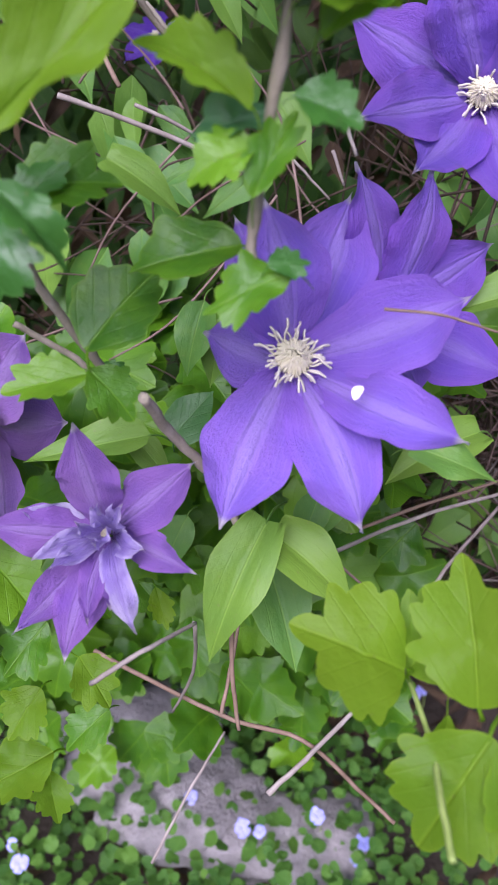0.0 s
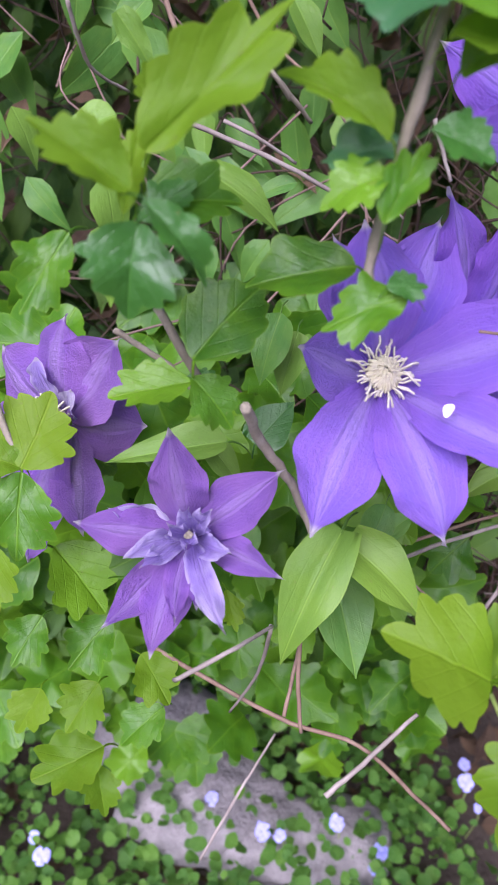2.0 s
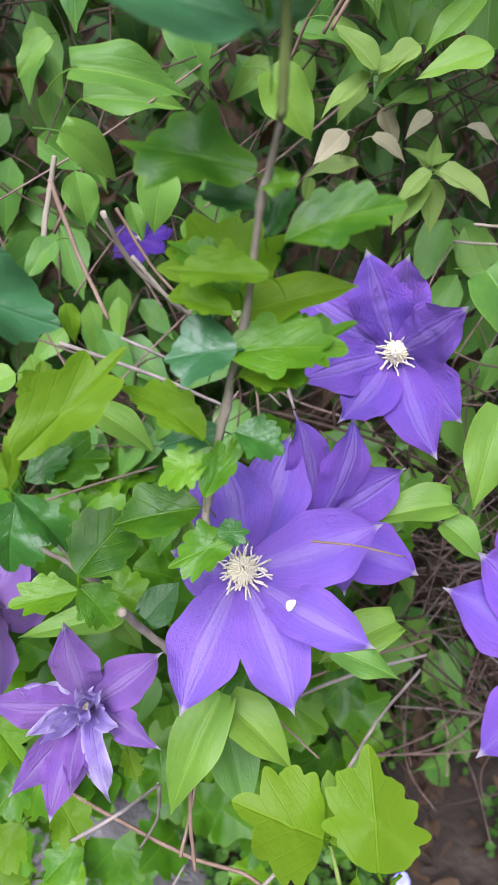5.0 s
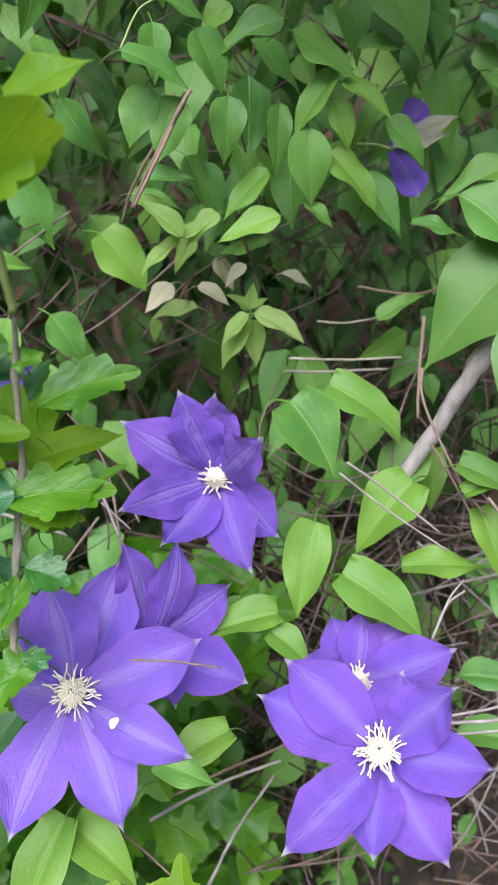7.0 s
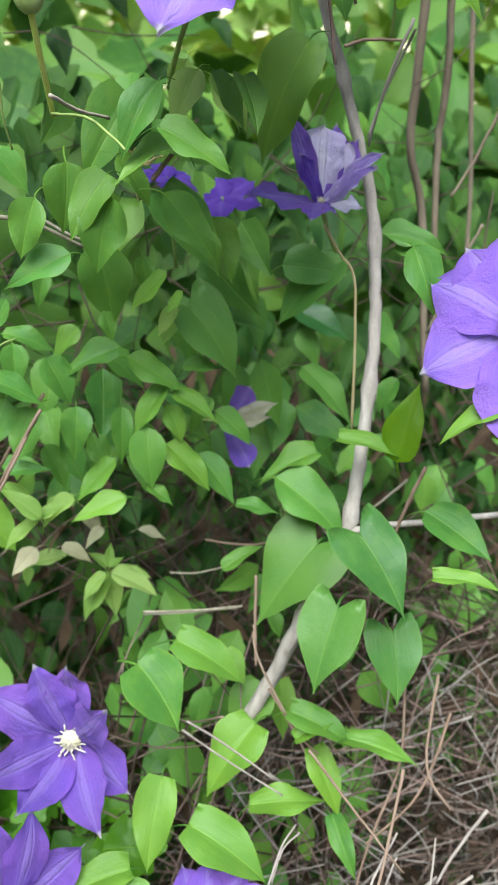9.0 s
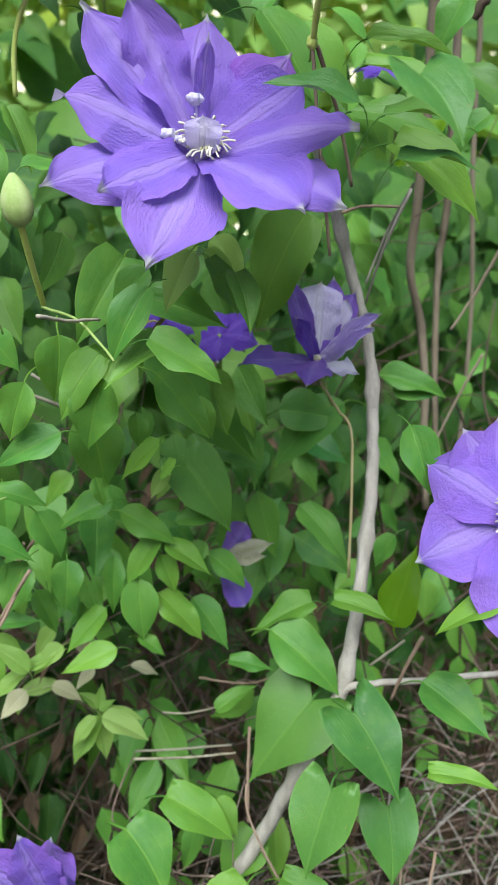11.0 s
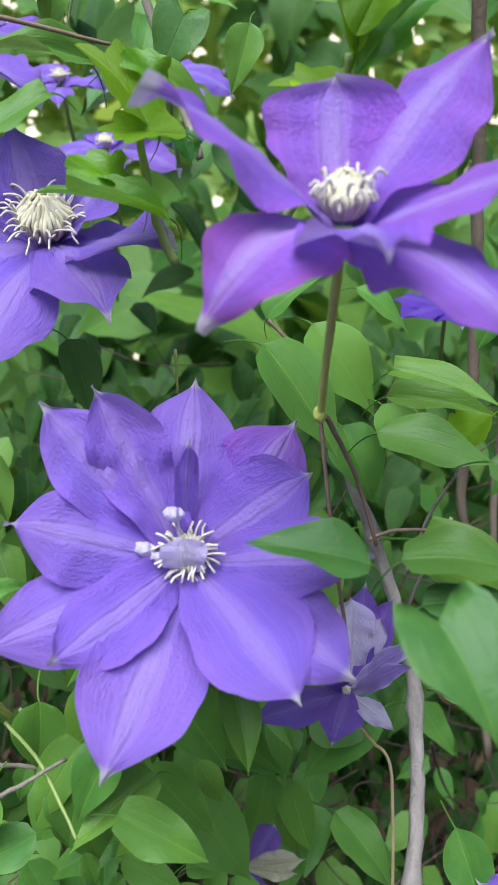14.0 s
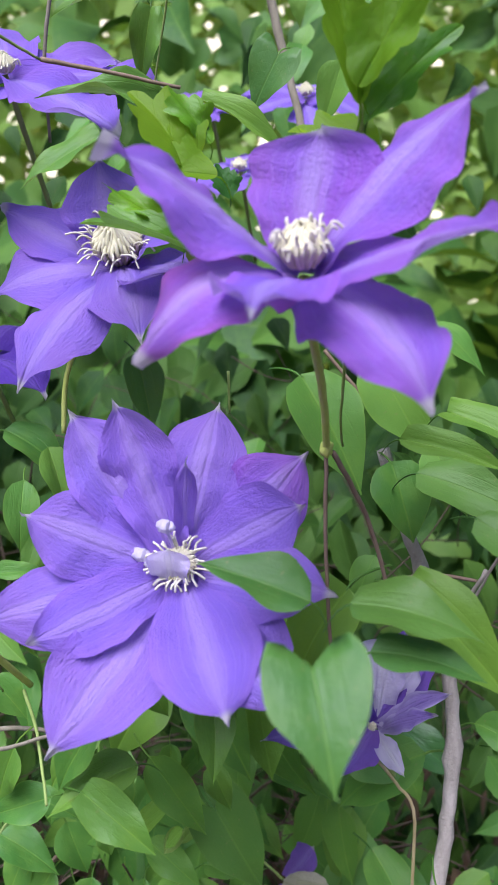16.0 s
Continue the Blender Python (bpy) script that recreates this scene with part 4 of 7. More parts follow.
low_leaves()


def stone(at, r):
    rr = random.Random(int(r * 1000) + int(abs(at[0]) * 999))
    bm = bmesh.new()
    bmesh.ops.create_icosphere(bm, subdivisions=4, radius=1)
    for v in bm.verts:
        n = v.co.normalized()
        k = 1 + 0.28 * noise.noise(n * 1.6 + Vector(at) * 9) + 0.08 * noise.noise(n * 5)
        v.co = Vector((n.x * r * 1.3 * k, n.y * r * k, n.z * r * 0.6 * k)) + Vector(at)
    return tagged(new("stone", mesh_of("stone", bm, STONE)), "weathered grey stone lying among ground cover", "stone", "stones on the ground")


def blue_flower(at, r):
    rr = random.Random(int(abs(at[0]) * 9999))
    c = Vector(at)
    axis = Vector((rr.uniform(-0.4, 0.4), rr.uniform(-0.8, -0.2), 0.8)).normalized()
    ob = thing("small_blue_flower", at, "tiny pale blue ground-cover flower", "flower", "small blue flowers on the ground")
    x = axis.orthogonal().normalized()
    y = axis.cross(x)
    for i in range(5):
        a = i * 2 * math.pi / 5 + rr.uniform(-0.2, 0.2)
        bm = bmesh.new()
        layer = bm.loops.layers.uv.new("UVMap")
        petal(bm, layer, c, c + (x * math.cos(a) + y * math.sin(a)) * r * rr.uniform(0.8, 1.1), axis, r * 0.85, 0.2, True, i)
        part("petal", bm, BLUE, ob)
    bm = bmesh.new()
    tube(bm, (c, c + Vector((0.005, 0.004, -0.03)), Vector((c.x, c.y + 0.01, 0))), 0.0008, 0.001, 5)
    part("stalk", bm, GREEN_STEM, ob)


def bud(base, tip, r):
    base, tip = Vector(base), Vector(tip)
    way = tip - base
    ob = thing("clematis_bud", base, "plump pale green clematis flower bud", "flower bud")
    y = way.normalized()
    x = y.orthogonal().normalized()
    z = x.cross(y)
    for i in range(6):
        bm = bmesh.new()
        rows = []
        for j in range(13):
            v = j / 12
            w = r * (math.sin(math.pi * (0.06 + 0.92 * v ** 0.8)) ** 0.7)
            rows.append([bm.verts.new(base + y * way.length * v + (x * math.cos(a) + z * math.sin(a)) * w * k) for a, k in [((i + s / 4) * math.pi / 3, 1 + 0.06 * math.sin(s / 4 * math.pi)) for s in range(5)]])
        for ra, rb in zip(rows, rows[1:]):
            for s in range(4):
                bm.faces.new((ra[s], ra[s + 1], rb[s + 1], rb[s]))
        part("sepal", bm, BUD, ob)
    bm = bmesh.new()
    tube(bm, (base + y * 0.002, base - y * 0.012 + Vector((0.001, 0.012, 0)), base - y * 0.033 + Vector((0.003, 0.034, 0))), 0.0017, 0.0015, 8)
    part("stalk", bm, STALK, ob)

vine = thing("clematis_vine", (0.15, 0.45, 0.02), "climbing clematis vine with pointed green leaves", "vine")
shrub = thing("hibiscus_shrub", (0.03, 0.3, 0.02), "young hibiscus shrub with toothed bright green leaves", "shrub")
stem("branch", ((0.0211, 0.1843, 0.9775), (0.0195, 0.1932, 0.9645), (0.0171, 0.1996, 0.9519), (0.0141, 0.2119, 0.9155), (0.0083, 0.2168, 0.8841), (0.0017, 0.2233, 0.8405), (0.0003, 0.2227, 0.82)), 0.0009, 0.0017, BARK, shrub, "grey-brown woody hibiscus stem", 0.25, (0.33, 0.52, 0.7, 0.85))
stem("shoot", ((0.0169, 0.1612, 1.0493), (0.0185, 0.1645, 1.0237), (0.0196, 0.1662, 1.0086), (0.0206, 0.1747, 0.9936), (0.0212, 0.1852, 0.9762)), 0.001, 0.0015, GREEN_STEM, shrub, "fresh green shoot", 0.25, ())
stem("branch", ((-0.0723, 0.2384, 0.8256), (-0.0699, 0.2472, 0.8064), (-0.058, 0.2652, 0.7709), (-0.0501, 0.2735, 0.7534)), 0.0015, 0.0018, BARK, shrub, "grey-brown woody hibiscus stem", 0.25, (0.1, 0.6))
stem("branch", ((-0.0901, 0.2758, 0.781), (-0.0696, 0.282, 0.7629), (-0.0514, 0.2843, 0.7424)), 0.0013, 0.0015, BARK, shrub, "", 0.25, ())
stem("branch", ((-0.1499, 0.2765, 0.7757), (-0.1439, 0.2724, 0.762), (-0.1377, 0.2687, 0.7398), (-0.1314, 0.2651, 0.7204)), 0.002, 0.0014, BARK, shrub, "", 0.25, ())
stem("branch", ((0.0548, 0.1905, 0.687), (0.0579, 0.16, 0.6896), (0.0553, 0.1345, 0.6961), (0.0546, 0.1162, 0.6965)), 0.0009, 0.0011, GREEN_STEM, shrub, "", 0.25, ())
stem("branch", ((0.2408, 0.2229, 1.4644), (0.2389, 0.2373, 1.4495), (0.2226, 0.2737, 1.4145)), 0.0015, 0.002, GREEN_STEM, shrub, "", 0.25, ())
stem("branch", ((0.1676, 0.251, 1.4515), (0.1727, 0.2627, 1.4213), (0.1806, 0.271, 1.4032)), 0.0015, 0.002, GREEN_STEM, shrub, "", 0.25, ())
leaf(shrub, "broad", (0.0144, 0.1591, 1.006), (0.0113, 0.1290, 1.0375), (0.3969, -0.6828, -0.6134), 1.55)
leaf(shrub, "bright", (0.0144, 0.1591, 1.006), (0.023, 0.1581, 1.0393), (-0.1561, -0.9877, 0.0109), 0.9)
leaf(shrub, "cool", (0.0133, 0.1748, 0.9958), (-0.0352, 0.1675, 1.0125), (0.3153, -0.7407, 0.5933), 0.7)
leaf(shrub, "glossy", (0.0154, 0.1749, 0.9959), (0.0261, 0.1758, 1.0067), (-0.3139, -0.8706, 0.379), 0.6)
leaf(shrub, "smooth", (0.0239, 0.1914, 1.0382), (0.0488, 0.1883, 1.0549), (-0.3628, -0.8498, 0.3825), 0.7)
leaf(shrub, "hibiscus", (0.0152, 0.2008, 0.9593), (-0.0219, 0.2004, 0.9709), (0.2066, -0.7467, 0.6322), 0.58)
leaf(shrub, "hibiscus", (0.025, 0.1972, 0.9412), (0.0548, 0.1962, 0.9569), (-0.3432, -0.7236, 0.5989), 0.55)
leaf(shrub, "round", (0.0168, 0.1952, 0.9559), (0.0279, 0.1952, 0.96), (-0.2344, -0.7373, 0.6336), 0.8)
leaf(shrub, "glossy", (0.0173, 0.2141, 0.9476), (-0.0031, 0.2148, 0.9524), (0.1318, -0.7275, 0.6733), 0.6)
leaf(shrub, "glossy", (0.0192, 0.2075, 0.9398), (0.0279, 0.2095, 0.9541), (-0.3374, -0.8825, 0.3275), 0.5)
leaf(shrub, "hibiscus", (0.0106, 0.2183, 0.9196), (-0.0095, 0.2217, 0.936), (0.3113, -0.7806, 0.5421), 0.6)
leaf(shrub, "bright", (0.0203, 0.1998, 0.929), (-0.0105, 0.2002, 0.9323), (0.0687, -0.6834, 0.7268), 0.4)
leaf(shrub, "bright", (0.0087, 0.2038, 0.9162), (-0.01, 0.205, 0.9227), (0.1975, -0.6872, 0.6991), 0.5)
leaf(shrub, "cool", (0.0113, 0.2058, 0.9032), (-0.0136, 0.2045, 0.9021), (-0.0012, -0.6399, 0.7685), 0.95)
leaf(shrub, "hibiscus", (0.0067, 0.2071, 0.9006), (0.044, 0.2076, 0.9095), (-0.1676, -0.6495, 0.7416), 0.58)
leaf(shrub, "bright", (0.0121, 0.2093, 0.8926), (0.0339, 0.2089, 0.8947), (-0.0891, -0.626, 0.7747), 0.6)
leaf(shrub, "bright", (0.0004, 0.2095, 0.8681), (-0.0249, 0.2164, 0.8883), (0.3114, -0.7103, 0.6313), 0.38)
leaf(shrub, "cool", (0.0058, 0.2243, 0.8641), (-0.0177, 0.2215, 0.8607), (-0.0424, -0.5998, 0.799), 0.7)
leaf(shrub, "glossy", (0.0112, 0.2108, 0.8706), (0.0278, 0.208, 0.8664), (0.0979, -0.6146, 0.7828), 0.95)
leaf(shrub, "hibiscus", (0.0019, 0.2125, 0.8585), (-0.0167, 0.2091, 0.854), (-0.0789, -0.5969, 0.7984), 0.75)
leaf(shrub, "hibiscus", (0.0007, 0.206, 0.8466), (0.0107, 0.2166, 0.8665), (-0.1807, -0.8283, 0.5304), 0.45)
leaf(shrub, "round", (-0.0031, 0.2347, 0.8246), (-0.0367, 0.2296, 0.8218), (0.0127, -0.5495, 0.8354), 0.78)
leaf(shrub, "hibiscus", (0.0123, 0.2149, 0.8226), (-0.0139, 0.2105, 0.8173), (-0.0771, -0.5427, 0.8364), 0.62)
leaf(shrub, "glossy", (0.0052, 0.2143, 0.8254), (0.0166, 0.2155, 0.8274), (-0.092, -0.5455, 0.833), 0.9)
leaf(shrub, "bright", (-0.0628, 0.2007, 0.8634), (-0.0300, 0.2132, 0.9000), (-0.1906, -0.8675, 0.4596), 0.42)
leaf(shrub, "bright", (-0.0644, 0.2374, 0.8676), (-0.0645, 0.2406, 0.8832), (0.1527, -0.9673, 0.2023), 0.85)
leaf(shrub, "bright", (-0.0672, 0.1953, 0.8549), (-0.0897, 0.1946, 0.8736), (0.4848, -0.6743, 0.5571), 0.50)
leaf(shrub, "bright", (-0.0725, 0.2127, 0.8442), (-0.0677, 0.2211, 0.8682), (0.0566, -0.9448, 0.3228), 0.28)
leaf(shrub, "glossy", (-0.0713, 0.2322, 0.8373), (-0.0546, 0.239, 0.8486), (-0.1186, -0.7625, 0.6361), 0.6)
leaf(shrub, "hibiscus", (-0.0714, 0.2382, 0.8392), (-0.0413, 0.245, 0.8462), (-0.0193, -0.6736, 0.7388), 0.62)
leaf(shrub, "glossy", (-0.0625, 0.1917, 0.8546), (-0.0452, 0.1872, 0.836), (0.397, -0.7381, 0.5455), 0.45)
leaf(shrub, "glossy", (-0.0661, 0.2005, 0.8462), (-0.0702, 0.1898, 0.824), (0.0717, -0.9039, 0.4216), 0.95)
leaf(shrub, "hibiscus", (-0.0978, 0.249, 0.8271), (-0.1146, 0.2343, 0.8061), (-0.002, -0.8178, 0.5754), 0.6)
leaf(shrub, "round", (-0.0551, 0.2397, 0.7875), (-0.0347, 0.2537, 0.8119), (-0.167, -0.7892, 0.5911), 0.92)
leaf(shrub, "hibiscus", (-0.0563, 0.2411, 0.777), (-0.084, 0.234, 0.7747), (0.0717, -0.5515, 0.8311), 0.6)
leaf(shrub, "hibiscus", (-0.0557, 0.2421, 0.7782), (-0.04, 0.236, 0.765), (0.3091, -0.6636, 0.6812), 0.85)
leaf(shrub, "glossy", (-0.0614, 0.2768, 0.7616), (-0.0474, 0.2769, 0.7587), (0.1721, -0.5568, 0.8126), 0.6)
leaf(shrub, "dark", (-0.0328, 0.2865, 0.7247), (-0.0159, 0.297, 0.7408), (-0.2089, -0.7035, 0.6793), 0.85)
leaf(shrub, "bright", (-0.13, 0.2608, 0.7226), (-0.1177, 0.2793, 0.7477), (0.0207, -0.8103, 0.5856), 0.95)
leaf(shrub, "bright", (-0.1296, 0.2612, 0.723), (-0.1479, 0.26, 0.7316), (0.3921, -0.5129, 0.7637), 0.8)
leaf(shrub, "hibiscus", (-0.1295, 0.2602, 0.7214), (-0.1317, 0.2383, 0.6931), (0.1567, -0.7877, 0.5958), 0.8)
leaf(shrub, "bright", (-0.1392, 0.2369, 0.7031), (-0.1351, 0.2186, 0.6803), (0.2515, -0.7316, 0.6337), 0.6)
leaf(shrub, "cool", (-0.0883, 0.2028, 0.9253), (-0.0476, 0.2108, 0.907), (0.3967, -0.7189, 0.5708), 0.66)
leaf(shrub, "smooth", (-0.0488, 0.2262, 0.9114), (-0.0448, 0.2252, 0.897), (0.2943, -0.9441, 0.1482), 0.5)
leaf(shrub, "smooth", (0.0127, 0.2262, 0.9091), (0.0506, 0.2194, 0.9229), (-0.3474, -0.726, 0.5935), 0.48)
leaf(shrub, "hibiscus", (0.0168, 0.2172, 0.8842), (0.0456, 0.215, 0.9119), (-0.4805, -0.7582, 0.4407), 0.5)
leaf(shrub, "bright", (0.0141, 0.2312, 0.9095), (-0.0023, 0.2332, 0.9414), (0.2161, -0.9611, 0.1721), 1.0)
leaf(shrub, "bright", (0.0520, 0.1750, 0.7040), (0.0190, 0.1720, 0.7240), (-0.1058, -0.5312, 0.8406), 0.95)
leaf(shrub, "bright", (0.0530, 0.1800, 0.6980), (0.0680, 0.1850, 0.7230), (-0.1733, -0.5343, 0.8273), 0.9)
leaf(shrub, "bright", (0.0710, 0.1600, 0.7030), (0.0680, 0.1800, 0.7420), (-0.2112, -0.5271, 0.8231), 0.75)
leaf(shrub, "bright", (0.0720, 0.1500, 0.7030), (0.0510, 0.1330, 0.6760), (-0.1777, -0.4140, 0.8928), 0.95)
leaf(shrub, "bright", (0.0640, 0.1660, 0.6930), (0.0610, 0.1560, 0.6720), (-0.1629, -0.6009, 0.7826), 0.4)
leaf(shrub, "bright", (0.0740, 0.1480, 0.7000), (0.0900, 0.1300, 0.6830), (-0.2500, -0.4200, 0.8700), 0.9)
leaf(shrub, "bright", (0.2399, 0.2133, 1.4615), (0.2255, 0.1935, 1.5107), (0.2526, -0.9207, -0.2974), 0.28)
leaf(shrub, "bright", (0.2402, 0.2103, 1.4644), (0.2533, 0.1978, 1.4953), (-0.3962, -0.8973, -0.1947), 0.55)
leaf(shrub, "hibiscus", (0.2424, 0.2199, 1.4565), (0.2641, 0.208, 1.4866), (-0.4837, -0.8752, 0.0049), 0.45)
leaf(shrub, "bright", (0.2489, 0.2271, 1.4473), (0.2175, 0.2236, 1.4613), (0.2716, -0.8799, 0.3899), 0.62)
leaf(shrub, "bright", (0.1751, 0.2531, 1.4487), (0.1534, 0.2405, 1.4776), (0.589, -0.803, 0.0913), 0.72)
leaf(shrub, "bright", (0.1858, 0.2504, 1.4454), (0.1548, 0.2438, 1.4478), (0.2177, -0.8308, 0.5123), 0.62)
leaf(shrub, "hibiscus", (0.1804, 0.2565, 1.46), (0.1659, 0.2478, 1.4805), (0.5657, -0.823, 0.0515), 0.5)
leaf(shrub, "hibiscus", (0.1795, 0.2543, 1.4161), (0.1352, 0.2419, 1.429), (0.3664, -0.7749, 0.5151), 0.32)
leaf(shrub, "hibiscus", (0.1691, 0.2616, 1.4246), (0.1412, 0.2515, 1.4443), (0.5306, -0.7691, 0.3563), 0.4)
leaf(shrub, "glossy", (0.1881, 0.267, 1.4414), (0.1832, 0.2634, 1.4548), (0.4298, -0.8994, -0.0798), 0.7)
leaf(shrub, "bright", (0.3515, 0.3583, 1.3379), (0.3239, 0.3713, 1.3149), (-0.6533, -0.6203, 0.4341), 0.7)
leaf(shrub, "hibiscus", (-0.1323, 0.2983, 0.6499), (-0.1043, 0.2838, 0.6248), (0.3679, -0.5672, 0.7369), 0.8)
leaf(shrub, "hibiscus", (-0.1047, 0.294, 0.6063), (-0.1257, 0.2731, 0.5932), (0.0025, -0.5314, 0.8471), 0.8)
leaf(shrub, "bright", (-0.0881, 0.2833, 0.5923), (-0.071, 0.2676, 0.5758), (0.2553, -0.556, 0.791), 0.8)
leaf(shrub, "hibiscus", (-0.1344, 0.274, 0.6252), (-0.1476, 0.2548, 0.6128), (0.0578, -0.5687, 0.8205), 0.8)
leaf(shrub, "bright", (-0.1153, 0.2949, 0.555), (-0.1311, 0.2734, 0.5421), (0.0165, -0.5216, 0.853), 0.85)
leaf(shrub, "hibiscus", (-0.0787, 0.29, 0.5432), (-0.0994, 0.2733, 0.5341), (-0.0284, -0.4526, 0.8912), 0.85)
leaf(shrub, "bright", (-0.1459, 0.2872, 0.5578), (-0.1545, 0.2668, 0.5447), (0.0799, -0.5612, 0.8238), 0.85)
leaf(shrub, "bright", (-0.1175, 0.2988, 0.4938), (-0.1547, 0.2776, 0.4889), (0.0809, -0.3562, 0.9309), 0.8)
leaf(shrub, "bright", (-0.1216, 0.2963, 0.4804), (-0.1146, 0.2735, 0.4636), (0.176, -0.5479, 0.8178), 0.7)
leaf(shrub, "hibiscus", (-0.0932, 0.2808, 0.6479), (-0.0666, 0.2726, 0.6337), (0.2842, -0.4984, 0.8191), 0.8)
leaf(shrub, "hibiscus", (-0.0531, 0.2838, 0.6431), (-0.0375, 0.271, 0.6287), (0.2258, -0.5965, 0.7702), 0.6)
leaf(shrub, "bright", (-0.0429, 0.268, 0.6546), (-0.0378, 0.2551, 0.6412), (0.1308, -0.6876, 0.7142), 0.5)
leaf(vine, "light", (0.0076, 0.2647, 0.6952), (-0.0204, 0.2257, 0.6534), (-0.1657, -0.6635, 0.7296), 0.432)
leaf(vine, "light", (0.0102, 0.2658, 0.6876), (0.0467, 0.243, 0.6692), (0.0764, -0.5485, 0.8326), 0.585)
leaf(vine, "clematis", (0.0096, 0.297, 0.6417), (0.025, 0.2609, 0.6079), (0.0473, -0.6715, 0.7395), 0.615)
leaf(vine, "clematis", (0.0342, 0.3107, 0.6775), (0.023, 0.291, 0.6516), (-0.2018, -0.7348, 0.6476), 0.492)
leaf(vine, "light", (0.0579, 0.2346, 0.7522), (0.0855, 0.2211, 0.747), (-0.1013, -0.5261, 0.8444), 0.54)
leaf(vine, "clematis", (-0.0454, 0.3031, 0.7148), (-0.1016, 0.2892, 0.7092), (0.0441, -0.5244, 0.8503), 0.3444)
leaf(vine, "clematis", (-0.0882, 0.2931, 0.8581), (-0.1093, 0.2855, 0.8499), (0.0035, -0.7393, 0.6733), 0.615)
leaf(vine, "light", (-0.0541, 0.3035, 0.8356), (-0.024, 0.3, 0.8182), (0.2904, -0.7065, 0.6454), 0.54)
leaf(vine, "clematis", (-0.0189, 0.3636, 0.8203), (-0.0411, 0.3612, 0.8145), (-0.1125, -0.6847, 0.7201), 0.41)
leaf(vine, "clematis", (-0.0228, 0.3615, 0.7566), (-0.0336, 0.3447, 0.7241), (-0.1214, -0.865, 0.4869), 0.574)
leaf(vine, "clematis", (-0.0133, 0.3669, 0.7444), (-0.0214, 0.3508, 0.714), (-0.1138, -0.8657, 0.4875), 0.574)
leaf(vine, "clematis", (-0.075, 0.3949, 0.9329), (-0.0707, 0.3947, 0.9038), (0.2419, -0.9693, 0.0433), 0.656)
leaf(vine, "clematis", (-0.0291, 0.4287, 0.9348), (-0.0427, 0.4268, 0.895), (-0.1915, -0.9751, 0.1117), 0.615)
leaf(vine, "clematis", (-0.006, 0.4488, 0.9333), (0.0139, 0.4471, 0.9023), (0.2867, -0.9289, 0.2343), 0.656)
leaf(vine, "light", (-0.0931, 0.3284, 0.889), (-0.079, 0.3284, 0.8695), (0.4753, -0.8092, 0.3454), 0.45)
leaf(vine, "clematis", (-0.0586, 0.3202, 0.7065), (-0.0371, 0.3069, 0.6846), (0.2723, -0.6789, 0.6818), 0.492)
leaf(vine, "clematis", (-0.0314, 0.314, 0.6607), (-0.0453, 0.2957, 0.6404), (-0.1235, -0.6935, 0.7098), 0.574)
leaf(vine, "clematis", (0.046, 0.306, 0.6741), (0.0229, 0.2967, 0.6581), (-0.2933, -0.577, 0.7623), 0.41)
leaf(vine, "clematis", (0.1094, 0.3479, 0.7742), (0.0997, 0.3446, 0.7595), (-0.4772, -0.7355, 0.4809), 0.656)
leaf(vine, "light", (0.1399, 0.3615, 0.8934), (0.1699, 0.3427, 0.8576), (0.1625, -0.8108, 0.5623), 0.9)
leaf(vine, "light", (0.1687, 0.3892, 0.8957), (0.214, 0.371, 0.8708), (0.0853, -0.7239, 0.6846), 0.558)
leaf(vine, "heart", (0.2652, 0.3682, 0.9628), (0.2192, 0.3682, 0.9107), (-0.5255, -0.7125, 0.465), 0.855)
leaf(vine, "heart", (0.2922, 0.3887, 0.9537), (0.2593, 0.3918, 0.9198), (-0.5611, -0.6724, 0.4828), 0.63)
leaf(vine, "heart", (0.2691, 0.2932, 0.9884), (0.2943, 0.2704, 0.9468), (-0.1059, -0.8972, 0.4287), 0.765)
leaf(vine, "heart", (0.2544, 0.2903, 0.9456), (0.2334, 0.2814, 0.8998), (-0.4899, -0.7853, 0.3785), 0.765)
leaf(vine, "heart", (0.2929, 0.3006, 0.9232), (0.2949, 0.2833, 0.884), (-0.3006, -0.8785, 0.3712), 0.81)
leaf(vine, "light", (0.2363, 0.4155, 0.8436), (0.2118, 0.4057, 0.8097), (-0.4184, -0.745, 0.5195), 0.81)
leaf(vine, "light", (0.221, 0.3716, 0.8357), (0.1802, 0.3589, 0.7956), (-0.3954, -0.6802, 0.6172), 0.63)
leaf(vine, "light", (0.2578, 0.4491, 0.8295), (0.2583, 0.4293, 0.7882), (-0.1876, -0.886, 0.4241), 0.495)
leaf(vine, "light", (0.1514, 0.3336, 0.8286), (0.1336, 0.3076, 0.7838), (-0.2092, -0.8075, 0.5515), 0.495)
leaf(vine, "light", (0.2121, 0.3554, 0.7858), (0.2645, 0.3419, 0.7905), (-0.2069, -0.5129, 0.8331), 0.45)
leaf(vine, "light", (0.2567, 0.3508, 0.825), (0.2669, 0.325, 0.7881), (-0.1174, -0.8289, 0.5469), 0.45)
leaf(vine, "light", (0.2646, 0.3358, 0.7834), (0.2724, 0.3105, 0.7521), (-0.1348, -0.7858, 0.6036), 0.360)
leaf(vine, "light", (0.1662, 0.3245, 0.7987), (0.2109, 0.2977, 0.7739), (0.0566, -0.6254, 0.7783), 0.63)
leaf(vine, "clematis", (0.2452, 0.3311, 0.7193), (0.2911, 0.3152, 0.7225), (-0.2154, -0.4459, 0.8688), 0.39359999999999995)
leaf(vine, "light", (0.1277, 0.3178, 0.7791), (0.0774, 0.3125, 0.7711), (-0.0803, -0.5202, 0.8503), 0.45)
